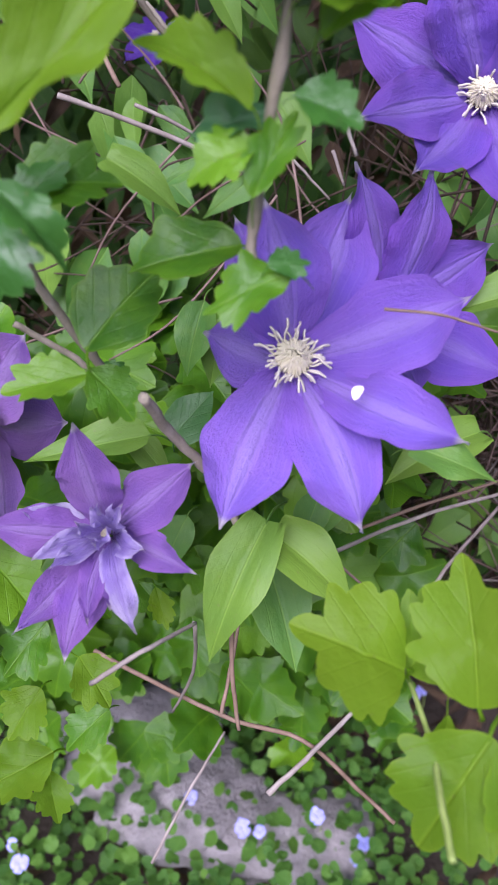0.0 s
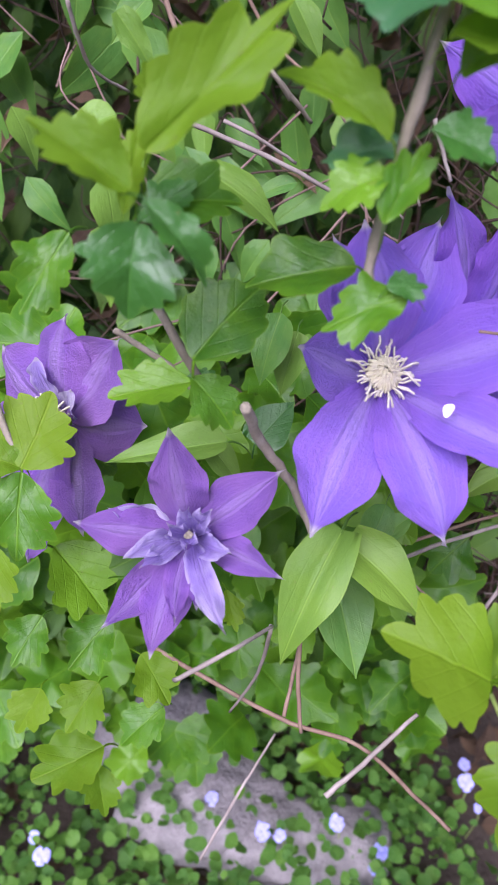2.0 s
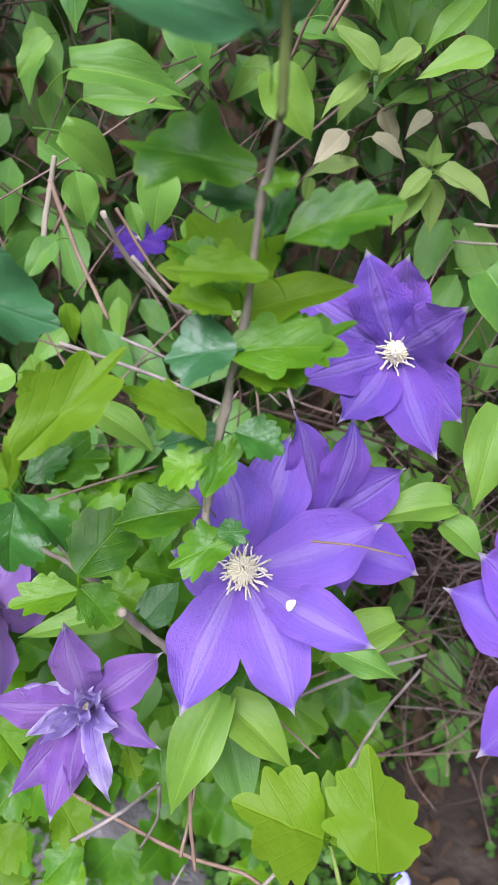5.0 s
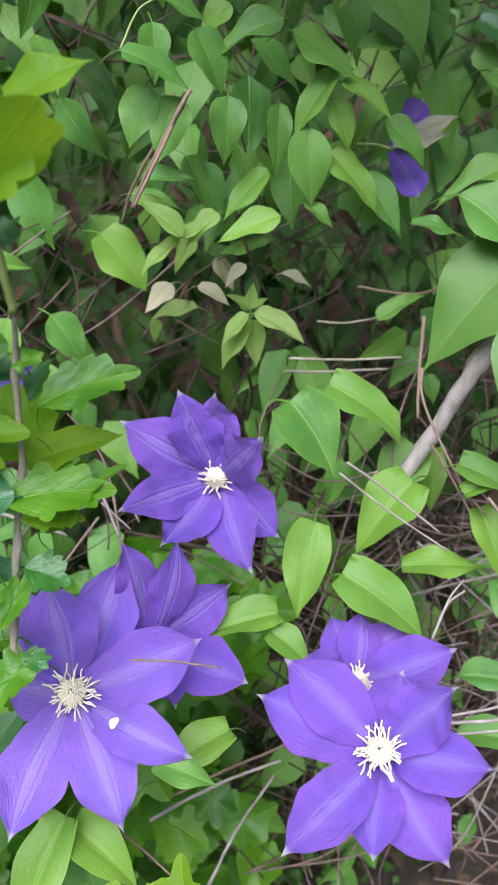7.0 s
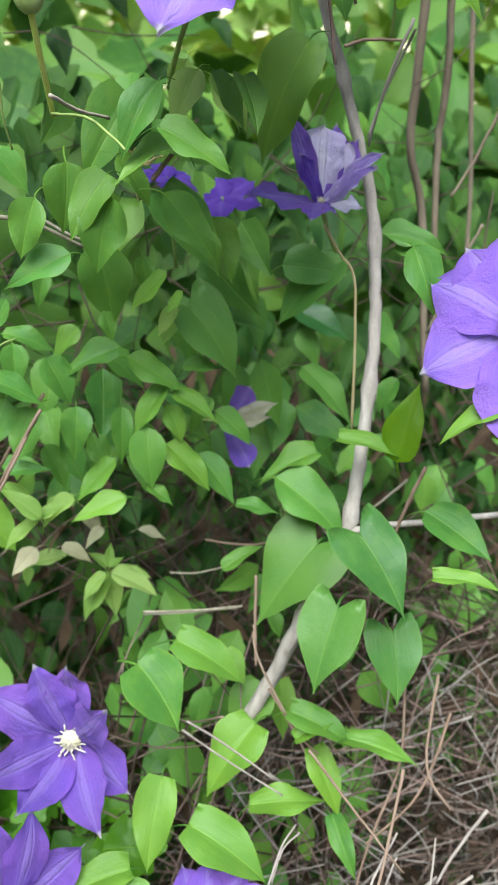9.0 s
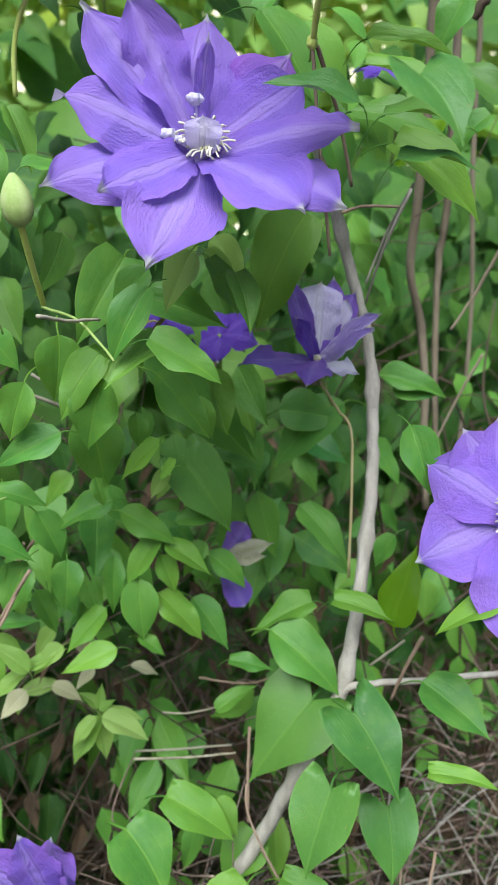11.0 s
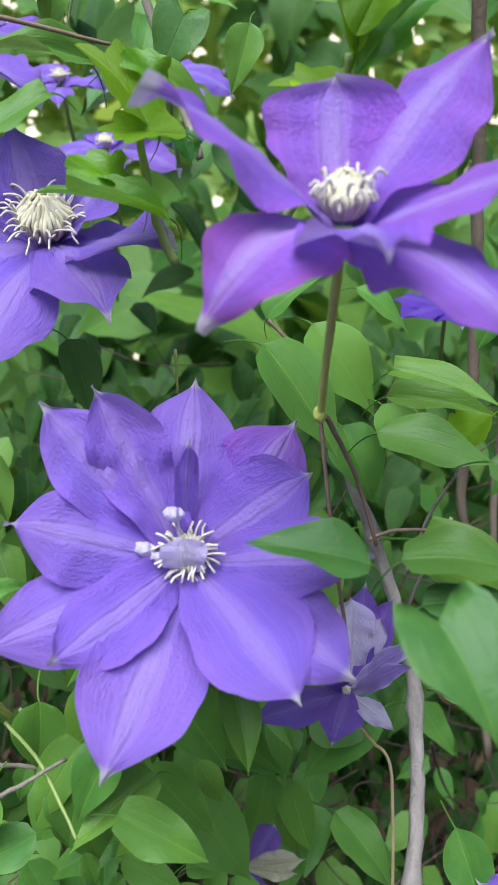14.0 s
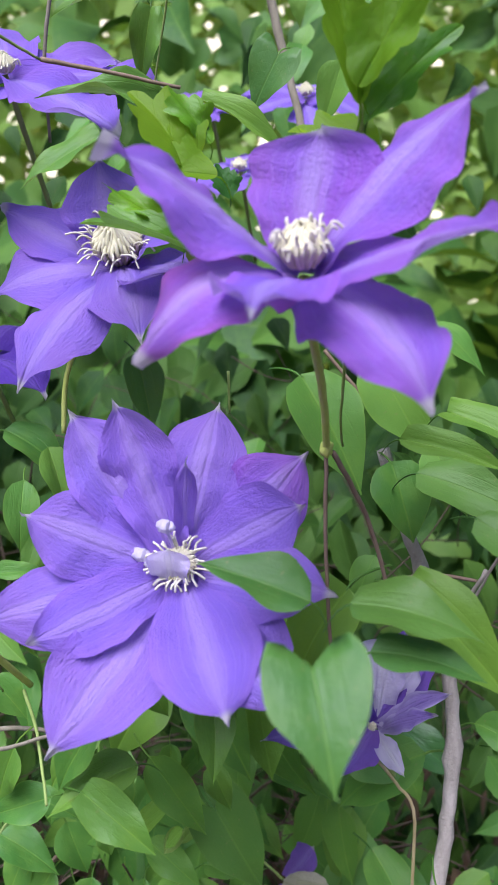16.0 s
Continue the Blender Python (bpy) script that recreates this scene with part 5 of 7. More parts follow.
leaf(vine, "light", (0.1229, 0.3124, 0.771), (0.1464, 0.2997, 0.7569), (0.1415, -0.6092, 0.7803), 0.675)
leaf(vine, "clematis", (0.3188, 0.3565, 1.0755), (0.3055, 0.3628, 1.0542), (-0.6958, -0.6799, 0.2316), 0.574)
leaf(vine, "dark", (0.3005, 0.5328, 1.1252), (0.3427, 0.5196, 1.1015), (-0.0151, -0.8856, 0.4643), 0.6)
leaf(vine, "light", (0.2378, 0.3417, 0.8578), (0.2778, 0.3189, 0.8421), (-0.0689, -0.6451, 0.761), 0.45)
leaf(vine, "light", (0.2394, 0.3335, 0.8423), (0.267, 0.3306, 0.8564), (-0.4242, -0.5518, 0.718), 0.45)
leaf(vine, "light", (0.2684, 0.3144, 0.8489), (0.3084, 0.2915, 0.8419), (-0.1842, -0.5678, 0.8023), 0.360)
leaf(vine, "clematis", (0.2549, 0.4583, 0.8838), (0.2596, 0.45, 0.8636), (-0.0864, -0.9277, 0.3631), 0.574)
leaf(vine, "clematis", (0.2254, 0.2777, 0.7205), (0.2653, 0.2636, 0.7225), (-0.1927, -0.4189, 0.8874), 0.492)
leaf(vine, "light", (0.0965, 0.2805, 0.7305), (0.0557, 0.2673, 0.7191), (-0.0868, -0.4861, 0.8696), 0.54)
leaf(vine, "clematis", (0.1593, 0.3115, 1.2395), (0.1357, 0.3212, 1.2085), (-0.469, -0.8793, 0.0825), 0.492)
leaf(vine, "young", (0.1805, 0.3335, 1.2622), (0.172, 0.3426, 1.2349), (-0.409, -0.896, -0.1732), 0.54)
leaf(vine, "young", (0.1919, 0.3243, 1.2519), (0.2125, 0.328, 1.2248), (0.2206, -0.9748, 0.0346), 0.45)
leaf(vine, "light", (0.2497, 0.3229, 1.2729), (0.2162, 0.3348, 1.2119), (-0.5267, -0.8407, 0.1255), 0.54)
leaf(vine, "light", (0.189, 0.2909, 1.2431), (0.2043, 0.2901, 1.2137), (0.1808, -0.9761, 0.1202), 0.45)
leaf(vine, "young", (0.1822, 0.3074, 1.2486), (0.1663, 0.3106, 1.216), (-0.3896, -0.9154, 0.1015), 0.54)
leaf(vine, "clematis", (0.1544, 0.2496, 1.2245), (0.1338, 0.2498, 1.1909), (-0.3399, -0.9182, 0.2034), 0.492)
leaf(vine, "light", (0.1526, 0.2349, 1.2003), (0.1851, 0.2312, 1.182), (0.2014, -0.8252, 0.5276), 0.495)
leaf(vine, "light", (0.1322, 0.3136, 1.1945), (0.1075, 0.3101, 1.1623), (-0.2891, -0.9023, 0.3199), 0.54)
leaf(vine, "clematis", (0.2079, 0.4501, 1.12), (0.2514, 0.442, 1.1137), (-0.0365, -0.7238, 0.6891), 0.41)
leaf(vine, "clematis", (0.3034, 0.4151, 1.1593), (0.2484, 0.4245, 1.1219), (-0.4788, -0.7009, 0.5286), 0.533)
leaf(vine, "clematis", (0.2781, 0.4444, 1.0813), (0.315, 0.4225, 1.0405), (0.0554, -0.8578, 0.5111), 0.492)
leaf(vine, "clematis", (0.3317, 0.4244, 1.1777), (0.3776, 0.4047, 1.1667), (-0.1731, -0.7552, 0.6322), 0.41)
leaf(vine, "clematis", (0.2984, 0.2869, 1.1541), (0.3073, 0.276, 1.1167), (-0.1847, -0.9548, 0.2329), 0.533)
leaf(vine, "clematis", (0.241, 0.3857, 1.0082), (0.284, 0.3584, 0.9726), (0.0619, -0.7543, 0.6536), 0.574)
leaf(vine, "light", (0.2727, 0.3922, 1.023), (0.2286, 0.395, 1.005), (-0.3312, -0.6148, 0.7158), 0.45)
leaf(vine, "light", (0.2732, 0.3432, 1.0394), (0.3123, 0.3261, 1.0306), (-0.1106, -0.6433, 0.7576), 0.45)
leaf(vine, "light", (0.3286, 0.2403, 1.0652), (0.2967, 0.2496, 1.0502), (-0.4826, -0.5185, 0.7058), 0.45)
leaf(vine, "light", (0.2709, 0.2462, 1.2916), (0.3142, 0.2332, 1.2599), (-0.0357, -0.9407, 0.3374), 0.522)
leaf(vine, "deep", (0.2776, 0.3267, 1.3309), (0.3331, 0.3083, 1.319), (-0.1856, -0.862, 0.4718), 0.45)
leaf(vine, "deep", (0.2924, 0.2319, 1.3224), (0.3262, 0.2204, 1.3042), (-0.1269, -0.9274, 0.3518), 0.45)
leaf(vine, "clematis", (0.2654, 0.2698, 1.3476), (0.3074, 0.2555, 1.341), (-0.2286, -0.8701, 0.4366), 0.328)
leaf(vine, "clematis", (0.318, 0.3096, 0.9958), (0.3499, 0.281, 0.9724), (-0.0931, -0.6915, 0.7163), 0.656)
leaf(vine, "light", (0.2938, 0.2459, 0.9748), (0.3254, 0.2298, 0.9741), (-0.2317, -0.4909, 0.8399), 0.360)
leaf(vine, "light", (-0.0839, 0.4828, 0.9637), (-0.0224, 0.4912, 0.9621), (0.1178, -0.7385, 0.6639), 0.360)
leaf(vine, "light", (-0.0947, 0.4782, 0.9413), (-0.0677, 0.4787, 0.9115), (0.4735, -0.7774, 0.414), 0.558)
leaf(vine, "soft", (-0.0889, 0.4757, 0.9168), (-0.0809, 0.4713, 0.8875), (0.3356, -0.9143, 0.227), 0.574)
leaf(vine, "soft", (-0.0589, 0.4886, 0.9022), (-0.0516, 0.4842, 0.8775), (0.2955, -0.9212, 0.253), 0.574)
leaf(vine, "light", (0.027, 0.4844, 0.9822), (0.057, 0.48, 0.9441), (0.2962, -0.8937, 0.3371), 0.675)
leaf(vine, "young", (0.0934, 0.5197, 0.975), (0.0745, 0.5198, 0.9514), (-0.4232, -0.8423, 0.3339), 0.495)
leaf(vine, "young", (0.0936, 0.5245, 0.9246), (0.0558, 0.5271, 0.9188), (-0.1523, -0.7153, 0.682), 0.378)
leaf(vine, "young", (0.0623, 0.5361, 0.9142), (0.0593, 0.5332, 0.8968), (-0.1695, -0.9672, 0.1893), 0.54)
leaf(vine, "soft", (0.139, 0.5029, 1.0166), (0.1065, 0.508, 0.9802), (-0.4961, -0.803, 0.3302), 0.4264)
leaf(vine, "soft", (0.1462, 0.5105, 0.9737), (0.1057, 0.5173, 0.9653), (-0.255, -0.7272, 0.6373), 0.4264)
leaf(vine, "clematis", (0.045, 0.5246, 1.0047), (0.0819, 0.5219, 1), (0.0225, -0.7821, 0.6227), 0.492)
leaf(vine, "pale", (0.1097, 0.5467, 0.9601), (0.1223, 0.5421, 0.9347), (0.1366, -0.9606, 0.2422), 0.5)
leaf(vine, "light", (-0.0959, 0.4514, 0.9968), (-0.116, 0.4454, 0.9772), (-0.1144, -0.9103, 0.3979), 0.54)
leaf(vine, "soft", (-0.0928, 0.4171, 0.8913), (-0.1121, 0.4068, 0.8726), (-0.0747, -0.8398, 0.5377), 0.574)
leaf(vine, "clematis", (-0.0237, 0.4904, 0.8907), (-0.0039, 0.4841, 0.8601), (0.3323, -0.8583, 0.3911), 0.492)
leaf(vine, "deep", (0.2376, 0.1988, 1.2936), (0.1984, 0.1997, 1.3031), (0.1619, -0.6681, 0.7262), 0.495)
leaf(vine, "deep", (0.2505, 0.207, 1.2925), (0.2939, 0.2003, 1.2924), (-0.0964, -0.6478, 0.7557), 0.54)
leaf(vine, "deep", (0.2587, 0.2112, 1.2759), (0.2967, 0.205, 1.2766), (-0.1159, -0.6234, 0.7733), 0.45)
leaf(vine, "heart", (0.2415, 0.1490, 1.2880), (0.2500, 0.1290, 1.2650), (0.0997, -0.8719, 0.4794), 0.92)
leaf(vine, "light", (0.2911, 0.3405, 1.3614), (0.3416, 0.318, 1.3458), (-0.1875, -0.8078, 0.5589), 0.378)
leaf(vine, "clematis", (0.3491, 0.3305, 1.4014), (0.3359, 0.3419, 1.3698), (-0.7356, -0.6745, 0.0629), 0.615)
leaf(vine, "clematis", (0.2854, 0.3437, 1.3446), (0.3031, 0.3364, 1.311), (-0.0453, -0.9813, 0.1873), 0.656)
leaf(vine, "light", (0.3457, 0.2929, 1.3222), (0.3224, 0.3049, 1.3035), (-0.6721, -0.5725, 0.4696), 0.54)
leaf(vine, "clematis", (0.2287, 0.356, 1.3905), (0.2548, 0.3455, 1.412), (-0.5642, -0.7628, 0.3161), 0.492)
leaf(vine, "clematis", (0.2517, 0.3508, 1.3867), (0.2831, 0.3447, 1.3387), (0.0561, -0.9851, 0.1624), 0.615)
leaf(vine, "light", (0.1365, 0.2516, 1.4604), (0.1044, 0.2452, 1.4387), (-0.0322, -0.9442, 0.3279), 0.45)
leaf(vine, "light", (0.1482, 0.2898, 1.4881), (0.0967, 0.2727, 1.4907), (0.2996, -0.8324, 0.4662), 0.288)
leaf(vine, "light", (0.135, 0.3103, 1.5415), (0.1288, 0.3213, 1.509), (0.1444, -0.9287, -0.3415), 0.45)
leaf(vine, "heart", (0.1914, 0.3538, 1.5395), (0.1783, 0.3619, 1.5123), (-0.2351, -0.9564, -0.173), 0.9)
leaf(vine, "clematis", (0.2248, 0.3561, 1.5384), (0.2165, 0.3667, 1.5068), (-0.2024, -0.9438, -0.2614), 0.574)
leaf(vine, "light", (0.1624, 0.311, 1.4981), (0.2081, 0.3215, 1.4813), (0.3436, -0.8472, 0.4052), 0.315)
leaf(vine, "light", (0.1271, 0.3057, 1.547), (0.0881, 0.2976, 1.5356), (0.0897, -0.9304, 0.3554), 0.405)
leaf(vine, "clematis", (0.1772, 0.3716, 1.6168), (0.1866, 0.3888, 1.5846), (0.3983, -0.8524, -0.3389), 0.492)
leaf(vine, "clematis", (0.2198, 0.3056, 1.3728), (0.2553, 0.3009, 1.3227), (0.3091, -0.9014, 0.3034), 0.574)
leaf(vine, "clematis", (0.266, 0.3521, 1.3342), (0.2805, 0.3446, 1.2949), (0.1316, -0.9637, 0.2323), 0.738)
leaf(vine, "clematis", (0.1299, 0.3433, 1.3803), (0.1435, 0.3447, 1.3394), (0.437, -0.892, 0.1154), 0.492)
leaf(vine, "clematis", (0.0576, 0.3485, 1.334), (0.0962, 0.36, 1.3129), (0.5065, -0.6429, 0.5746), 0.574)
leaf(vine, "clematis", (0.0874, 0.3378, 1.3274), (0.1013, 0.3369, 1.2938), (0.5191, -0.8214, 0.2363), 0.492)
leaf(vine, "clematis", (0.078, 0.3316, 1.3097), (0.0793, 0.324, 1.2728), (0.3301, -0.922, 0.2025), 0.492)
leaf(vine, "light", (0.2799, 0.3703, 1.3283), (0.2673, 0.3727, 1.3398), (0.24, -0.8654, 0.4399), 0.63)
leaf(vine, "clematis", (0.2619, 0.3446, 1.2863), (0.2513, 0.3387, 1.2607), (-0.2686, -0.908, 0.3216), 0.574)
leaf(vine, "clematis", (0.1666, 0.2651, 1.1996), (0.1329, 0.2474, 1.184), (-0.0215, -0.638, 0.7698), 0.492)
leaf(vine, "light", (0.1974, 0.2635, 1.2327), (0.205, 0.25, 1.2042), (0.1818, -0.87, 0.4583), 0.54)
leaf(vine, "clematis", (0.0994, 0.255, 1.2764), (0.1209, 0.2642, 1.2803), (0.1519, -0.6619, 0.7341), 0.369)
leaf(vine, "light", (0.3021, 0.3494, 1.3584), (0.3216, 0.3447, 1.3452), (0.1333, -0.8561, 0.4993), 0.54)
leaf(vine, "clematis", (0.2834, 0.3817, 1.4094), (0.3147, 0.378, 1.3854), (0.2013, -0.8939, 0.4005), 0.492)
leaf(vine, "soft", (0.0937, 0.3055, 1.1804), (0.082, 0.3105, 1.1499), (-0.2383, -0.9687, -0.07), 0.615)
leaf(vine, "soft", (0.1333, 0.3098, 1.1818), (0.1219, 0.3172, 1.1425), (-0.2836, -0.954, -0.0975), 0.656)
leaf(vine, "soft", (0.1256, 0.3469, 1.1598), (0.1358, 0.3515, 1.1116), (0.1213, -0.9902, -0.0685), 0.656)
leaf(vine, "clematis", (0.1105, 0.316, 1.1527), (0.0743, 0.3171, 1.1342), (-0.2528, -0.8607, 0.4418), 0.492)
leaf(vine, "soft", (0.1615, 0.3077, 1.1842), (0.1916, 0.3097, 1.1474), (0.2387, -0.9607, 0.1418), 0.451)
leaf(vine, "soft", (0.1654, 0.3408, 1.145), (0.1419, 0.3454, 1.1218), (-0.4532, -0.8433, 0.2889), 0.451)
leaf(vine, "soft", (0.1743, 0.3399, 1.1334), (0.164, 0.3424, 1.1198), (-0.4834, -0.8512, 0.2045), 0.492)
leaf(vine, "young", (0.1728, 0.3541, 1.1248), (0.159, 0.3568, 1.1086), (-0.4705, -0.8436, 0.2588), 0.495)
leaf(vine, "young", (0.1766, 0.3764, 1.1158), (0.1643, 0.3786, 1.1032), (-0.4659, -0.8279, 0.3123), 0.45)
leaf(vine, "clematis", (0.0723, 0.3476, 1.1298), (0.0631, 0.3482, 1.1105), (-0.2231, -0.9717, 0.0772), 0.615)
leaf(vine, "soft", (0.0648, 0.3936, 1.1104), (0.0994, 0.3957, 1.1004), (0.2135, -0.7956, 0.567), 0.4755999999999999)
leaf(vine, "clematis", (0.0507, 0.3927, 1.0829), (0.091, 0.3953, 1.0668), (0.2754, -0.7767, 0.5666), 0.5576)
leaf(vine, "soft", (0.139, 0.3969, 1.1001), (0.0963, 0.3978, 1.0825), (-0.2429, -0.8027, 0.5447), 0.451)
leaf(vine, "soft", (0.1431, 0.3928, 1.0937), (0.1791, 0.3888, 1.0713), (0.2074, -0.8506, 0.4831), 0.451)
leaf(vine, "clematis", (0.0907, 0.3976, 1.0944), (0.1058, 0.3974, 1.0625), (0.3075, -0.9393, 0.1519), 0.656)
leaf(vine, "soft", (0.1089, 0.3994, 1.0613), (0.1071, 0.3963, 1.0254), (-0.0363, -0.9956, 0.0862), 0.5903999999999999)
leaf(vine, "clematis", (0.1707, 0.4001, 1.0744), (0.1431, 0.4007, 1.0403), (-0.4182, -0.8495, 0.3217), 0.451)
leaf(vine, "soft", (0.1393, 0.4103, 1.0589), (0.1379, 0.4067, 1.0185), (-0.0792, -0.9926, 0.092), 0.369)
leaf(vine, "soft", (0.1724, 0.3967, 1.069), (0.2046, 0.3906, 1.05), (0.1488, -0.8408, 0.5205), 0.492)
leaf(vine, "clematis", (0.1697, 0.4037, 1.06), (0.1795, 0.4004, 1.0336), (0.1189, -0.9789, 0.1664), 0.533)
leaf(vine, "soft", (0.1794, 0.391, 1.0855), (0.2058, 0.3866, 1.088), (-0.1857, -0.7619, 0.6205), 0.533)
leaf(vine, "clematis", (0.1547, 0.4003, 1.0455), (0.154, 0.3951, 1.0025), (-0.0936, -0.9882, 0.1212), 0.5903999999999999)
leaf(vine, "soft", (0.1332, 0.4136, 1.0227), (0.1045, 0.4101, 0.9953), (-0.3323, -0.8277, 0.4523), 0.492)
leaf(vine, "soft", (0.1683, 0.4077, 1.0321), (0.1982, 0.399, 0.9999), (0.1961, -0.8852, 0.4219), 0.5084)
leaf(vine, "soft", (0.1538, 0.4054, 1.0035), (0.1725, 0.4012, 0.9906), (0.1973, -0.8115, 0.55), 0.492)
leaf(vine, "clematis", (0.1392, 0.4043, 0.9966), (0.1017, 0.4025, 0.9824), (-0.212, -0.731, 0.6486), 0.451)
leaf(vine, "soft", (0.0631, 0.4077, 1.0673), (0.0511, 0.4043, 1.0348), (-0.1466, -0.9767, 0.1566), 0.697)
leaf(vine, "soft", (0.0829, 0.4037, 1.0606), (0.0653, 0.3998, 1.0276), (-0.2323, -0.9438, 0.235), 0.656)
leaf(vine, "clematis", (0.0586, 0.4092, 1.0178), (0.09, 0.4114, 1.0193), (0.0196, -0.7307, 0.6824), 0.41)
leaf(vine, "young", (0.056, 0.4158, 1.0088), (0.0819, 0.4131, 0.9824), (0.3738, -0.8121, 0.4481), 0.45)
leaf(vine, "young", (0.1035, 0.4155, 0.9975), (0.0819, 0.4116, 0.98), (-0.2733, -0.8106, 0.518), 0.495)
leaf(vine, "heart", (0.1844, 0.3828, 1.124), (0.2175, 0.378, 1.0787), (0.1788, -0.956, 0.2327), 0.675)
leaf(vine, "soft", (0.1282, 0.3512, 1.1223), (0.1326, 0.352, 1.1041), (0.1397, -0.9901, -0.0107), 0.574)
leaf(vine, "soft", (0.1105, 0.3398, 1.2055), (0.1102, 0.3482, 1.1666), (-0.0113, -0.9774, -0.2112), 0.656)
leaf(vine, "clematis", (0.072, 0.3213, 1.2071), (0.091, 0.3275, 1.1867), (0.4562, -0.8763, 0.1548), 0.656)
leaf(vine, "soft", (0.1396, 0.3494, 1.2119), (0.1594, 0.3543, 1.1843), (0.3089, -0.9495, 0.0552), 0.492)
leaf(vine, "soft", (0.0681, 0.3048, 1.1653), (0.0577, 0.3079, 1.1379), (-0.1699, -0.9843, -0.047), 0.492)
leaf(vine, "clematis", (0.1861, 0.3412, 1.1689), (0.1996, 0.3426, 1.1435), (0.1582, -0.9869, 0.0311), 0.492)
leaf(vine, "soft", (0.1548, 0.3838, 1.1579), (0.1583, 0.3865, 1.1317), (0.0111, -0.9948, -0.1009), 0.492)
leaf(vine, "soft", (0.0934, 0.399, 1.1493), (0.0868, 0.4012, 1.1243), (-0.1716, -0.9843, -0.0408), 0.451)
leaf(vine, "clematis", (0.0678, 0.4313, 1.1031), (0.0693, 0.4314, 1.07), (0.1086, -0.9941, 0.0021), 0.574)
leaf(vine, "soft", (0.1123, 0.4303, 1.1137), (0.0927, 0.4308, 1.0919), (-0.3477, -0.8902, 0.2942), 0.574)
leaf(vine, "clematis", (0.2073, 0.432, 1.0515), (0.234, 0.4244, 1.0274), (0.146, -0.8848, 0.4425), 0.492)
leaf(vine, "soft", (0.0853, 0.4387, 1.0309), (0.099, 0.435, 0.9993), (0.2771, -0.933, 0.2295), 0.492)
leaf(vine, "soft", (0.1184, 0.4467, 1.037), (0.1288, 0.4426, 1.0049), (0.1813, -0.9667, 0.1808), 0.492)
leaf(vine, "clematis", (0.1944, 0.4312, 1.02), (0.2205, 0.4208, 0.984), (0.1493, -0.9156, 0.3733), 0.492)
leaf(vine, "soft", (0.2041, 0.425, 1.0617), (0.186, 0.4262, 1.0367), (-0.4663, -0.8322, 0.3), 0.492)
leaf(vine, "smooth", (0.3067, 0.3287, 1.0245), (0.3193, 0.3271, 1.075), (-0.5627, -0.8187, 0.1144), 0.5)
leaf(vine, "clematis", (0.2125, 0.4451, 0.9258), (0.2433, 0.4437, 0.9449), (-0.4093, -0.679, 0.6095), 0.41)
leaf(vine, "light", (0.2111, 0.3757, 0.9934), (0.2401, 0.3676, 0.9875), (-0.0613, -0.7186, 0.6927), 0.45)
leaf(vine, "soft", (0.2071, 0.4137, 0.8753), (0.2225, 0.4006, 0.8519), (0.0849, -0.8438, 0.5299), 0.574)
leaf(vine, "young", (0.1264, 0.4582, 0.9322), (0.1114, 0.4615, 0.9442), (0.2746, -0.7853, 0.5549), 0.525)
leaf(vine, "young", (0.1262, 0.4505, 0.9343), (0.1285, 0.4548, 0.9521), (-0.1098, -0.963, 0.2461), 0.480)
leaf(vine, "young", (0.126, 0.4438, 0.9361), (0.1380, 0.4450, 0.9429), (-0.2799, -0.7275, 0.6264), 0.525)
leaf(vine, "young", (0.128, 0.4493, 0.9302), (0.1580, 0.4460, 0.9262), (0.0226, -0.6758, 0.7367), 0.462)
leaf(vine, "young", (0.1277, 0.4397, 0.9329), (0.1616, 0.4319, 0.9162), (0.1606, -0.727, 0.6676), 0.480)
leaf(vine, "young", (0.1261, 0.4575, 0.9259), (0.1320, 0.4473, 0.8952), (0.0773, -0.9416, 0.3278), 0.498)
leaf(vine, "young", (0.126, 0.4537, 0.9269), (0.1035, 0.4441, 0.8971), (-0.2742, -0.8356, 0.476), 0.480)
leaf(vine, "young", (0.1237, 0.4418, 0.9325), (0.1045, 0.4366, 0.9152), (-0.2845, -0.7844, 0.5512), 0.498)
leaf(vine, "young", (0.0809, 0.4055, 0.9851), (0.0556, 0.4074, 1.0074), (0.3684, -0.7921, 0.4867), 0.405)
leaf(vine, "young", (0.0805, 0.4133, 0.9836), (0.1053, 0.4163, 0.9962), (-0.2162, -0.762, 0.6105), 0.405)
leaf(vine, "young", (0.0802, 0.4192, 0.9825), (0.0529, 0.4131, 0.9643), (-0.2101, -0.7894, 0.5768), 0.405)
leaf(vine, "pale", (0.0919, 0.4685, 0.9479), (0.1155, 0.4659, 0.9366), (0.2285, -0.7273, 0.6472), 0.5)
leaf(vine, "pale", (0.1512, 0.4789, 0.9545), (0.1733, 0.475, 0.946), (0.1231, -0.7341, 0.6678), 0.45)
leaf(vine, "pale", (0.0741, 0.4551, 0.9513), (0.0562, 0.4491, 0.9329), (-0.2326, -0.8342, 0.4999), 0.55)
leaf(vine, "pale", (0.1235, 0.4566, 0.963), (0.1084, 0.4537, 0.9496), (-0.3071, -0.8001, 0.5152), 0.5)
leaf(vine, "light", (0.1620, 0.3700, 1.2290), (0.2110, 0.3600, 1.2130), (-0.1434, -0.9804, 0.1351), 0.50)
leaf(vine, "light", (0.1680, 0.3850, 1.1980), (0.2080, 0.3750, 1.1490), (-0.1399, -0.9648, 0.2229), 0.55)
leaf(vine, "soft", (0.2030, 0.4000, 1.1850), (0.2140, 0.3900, 1.1410), (-0.1715, -0.9545, 0.2439), 0.60)
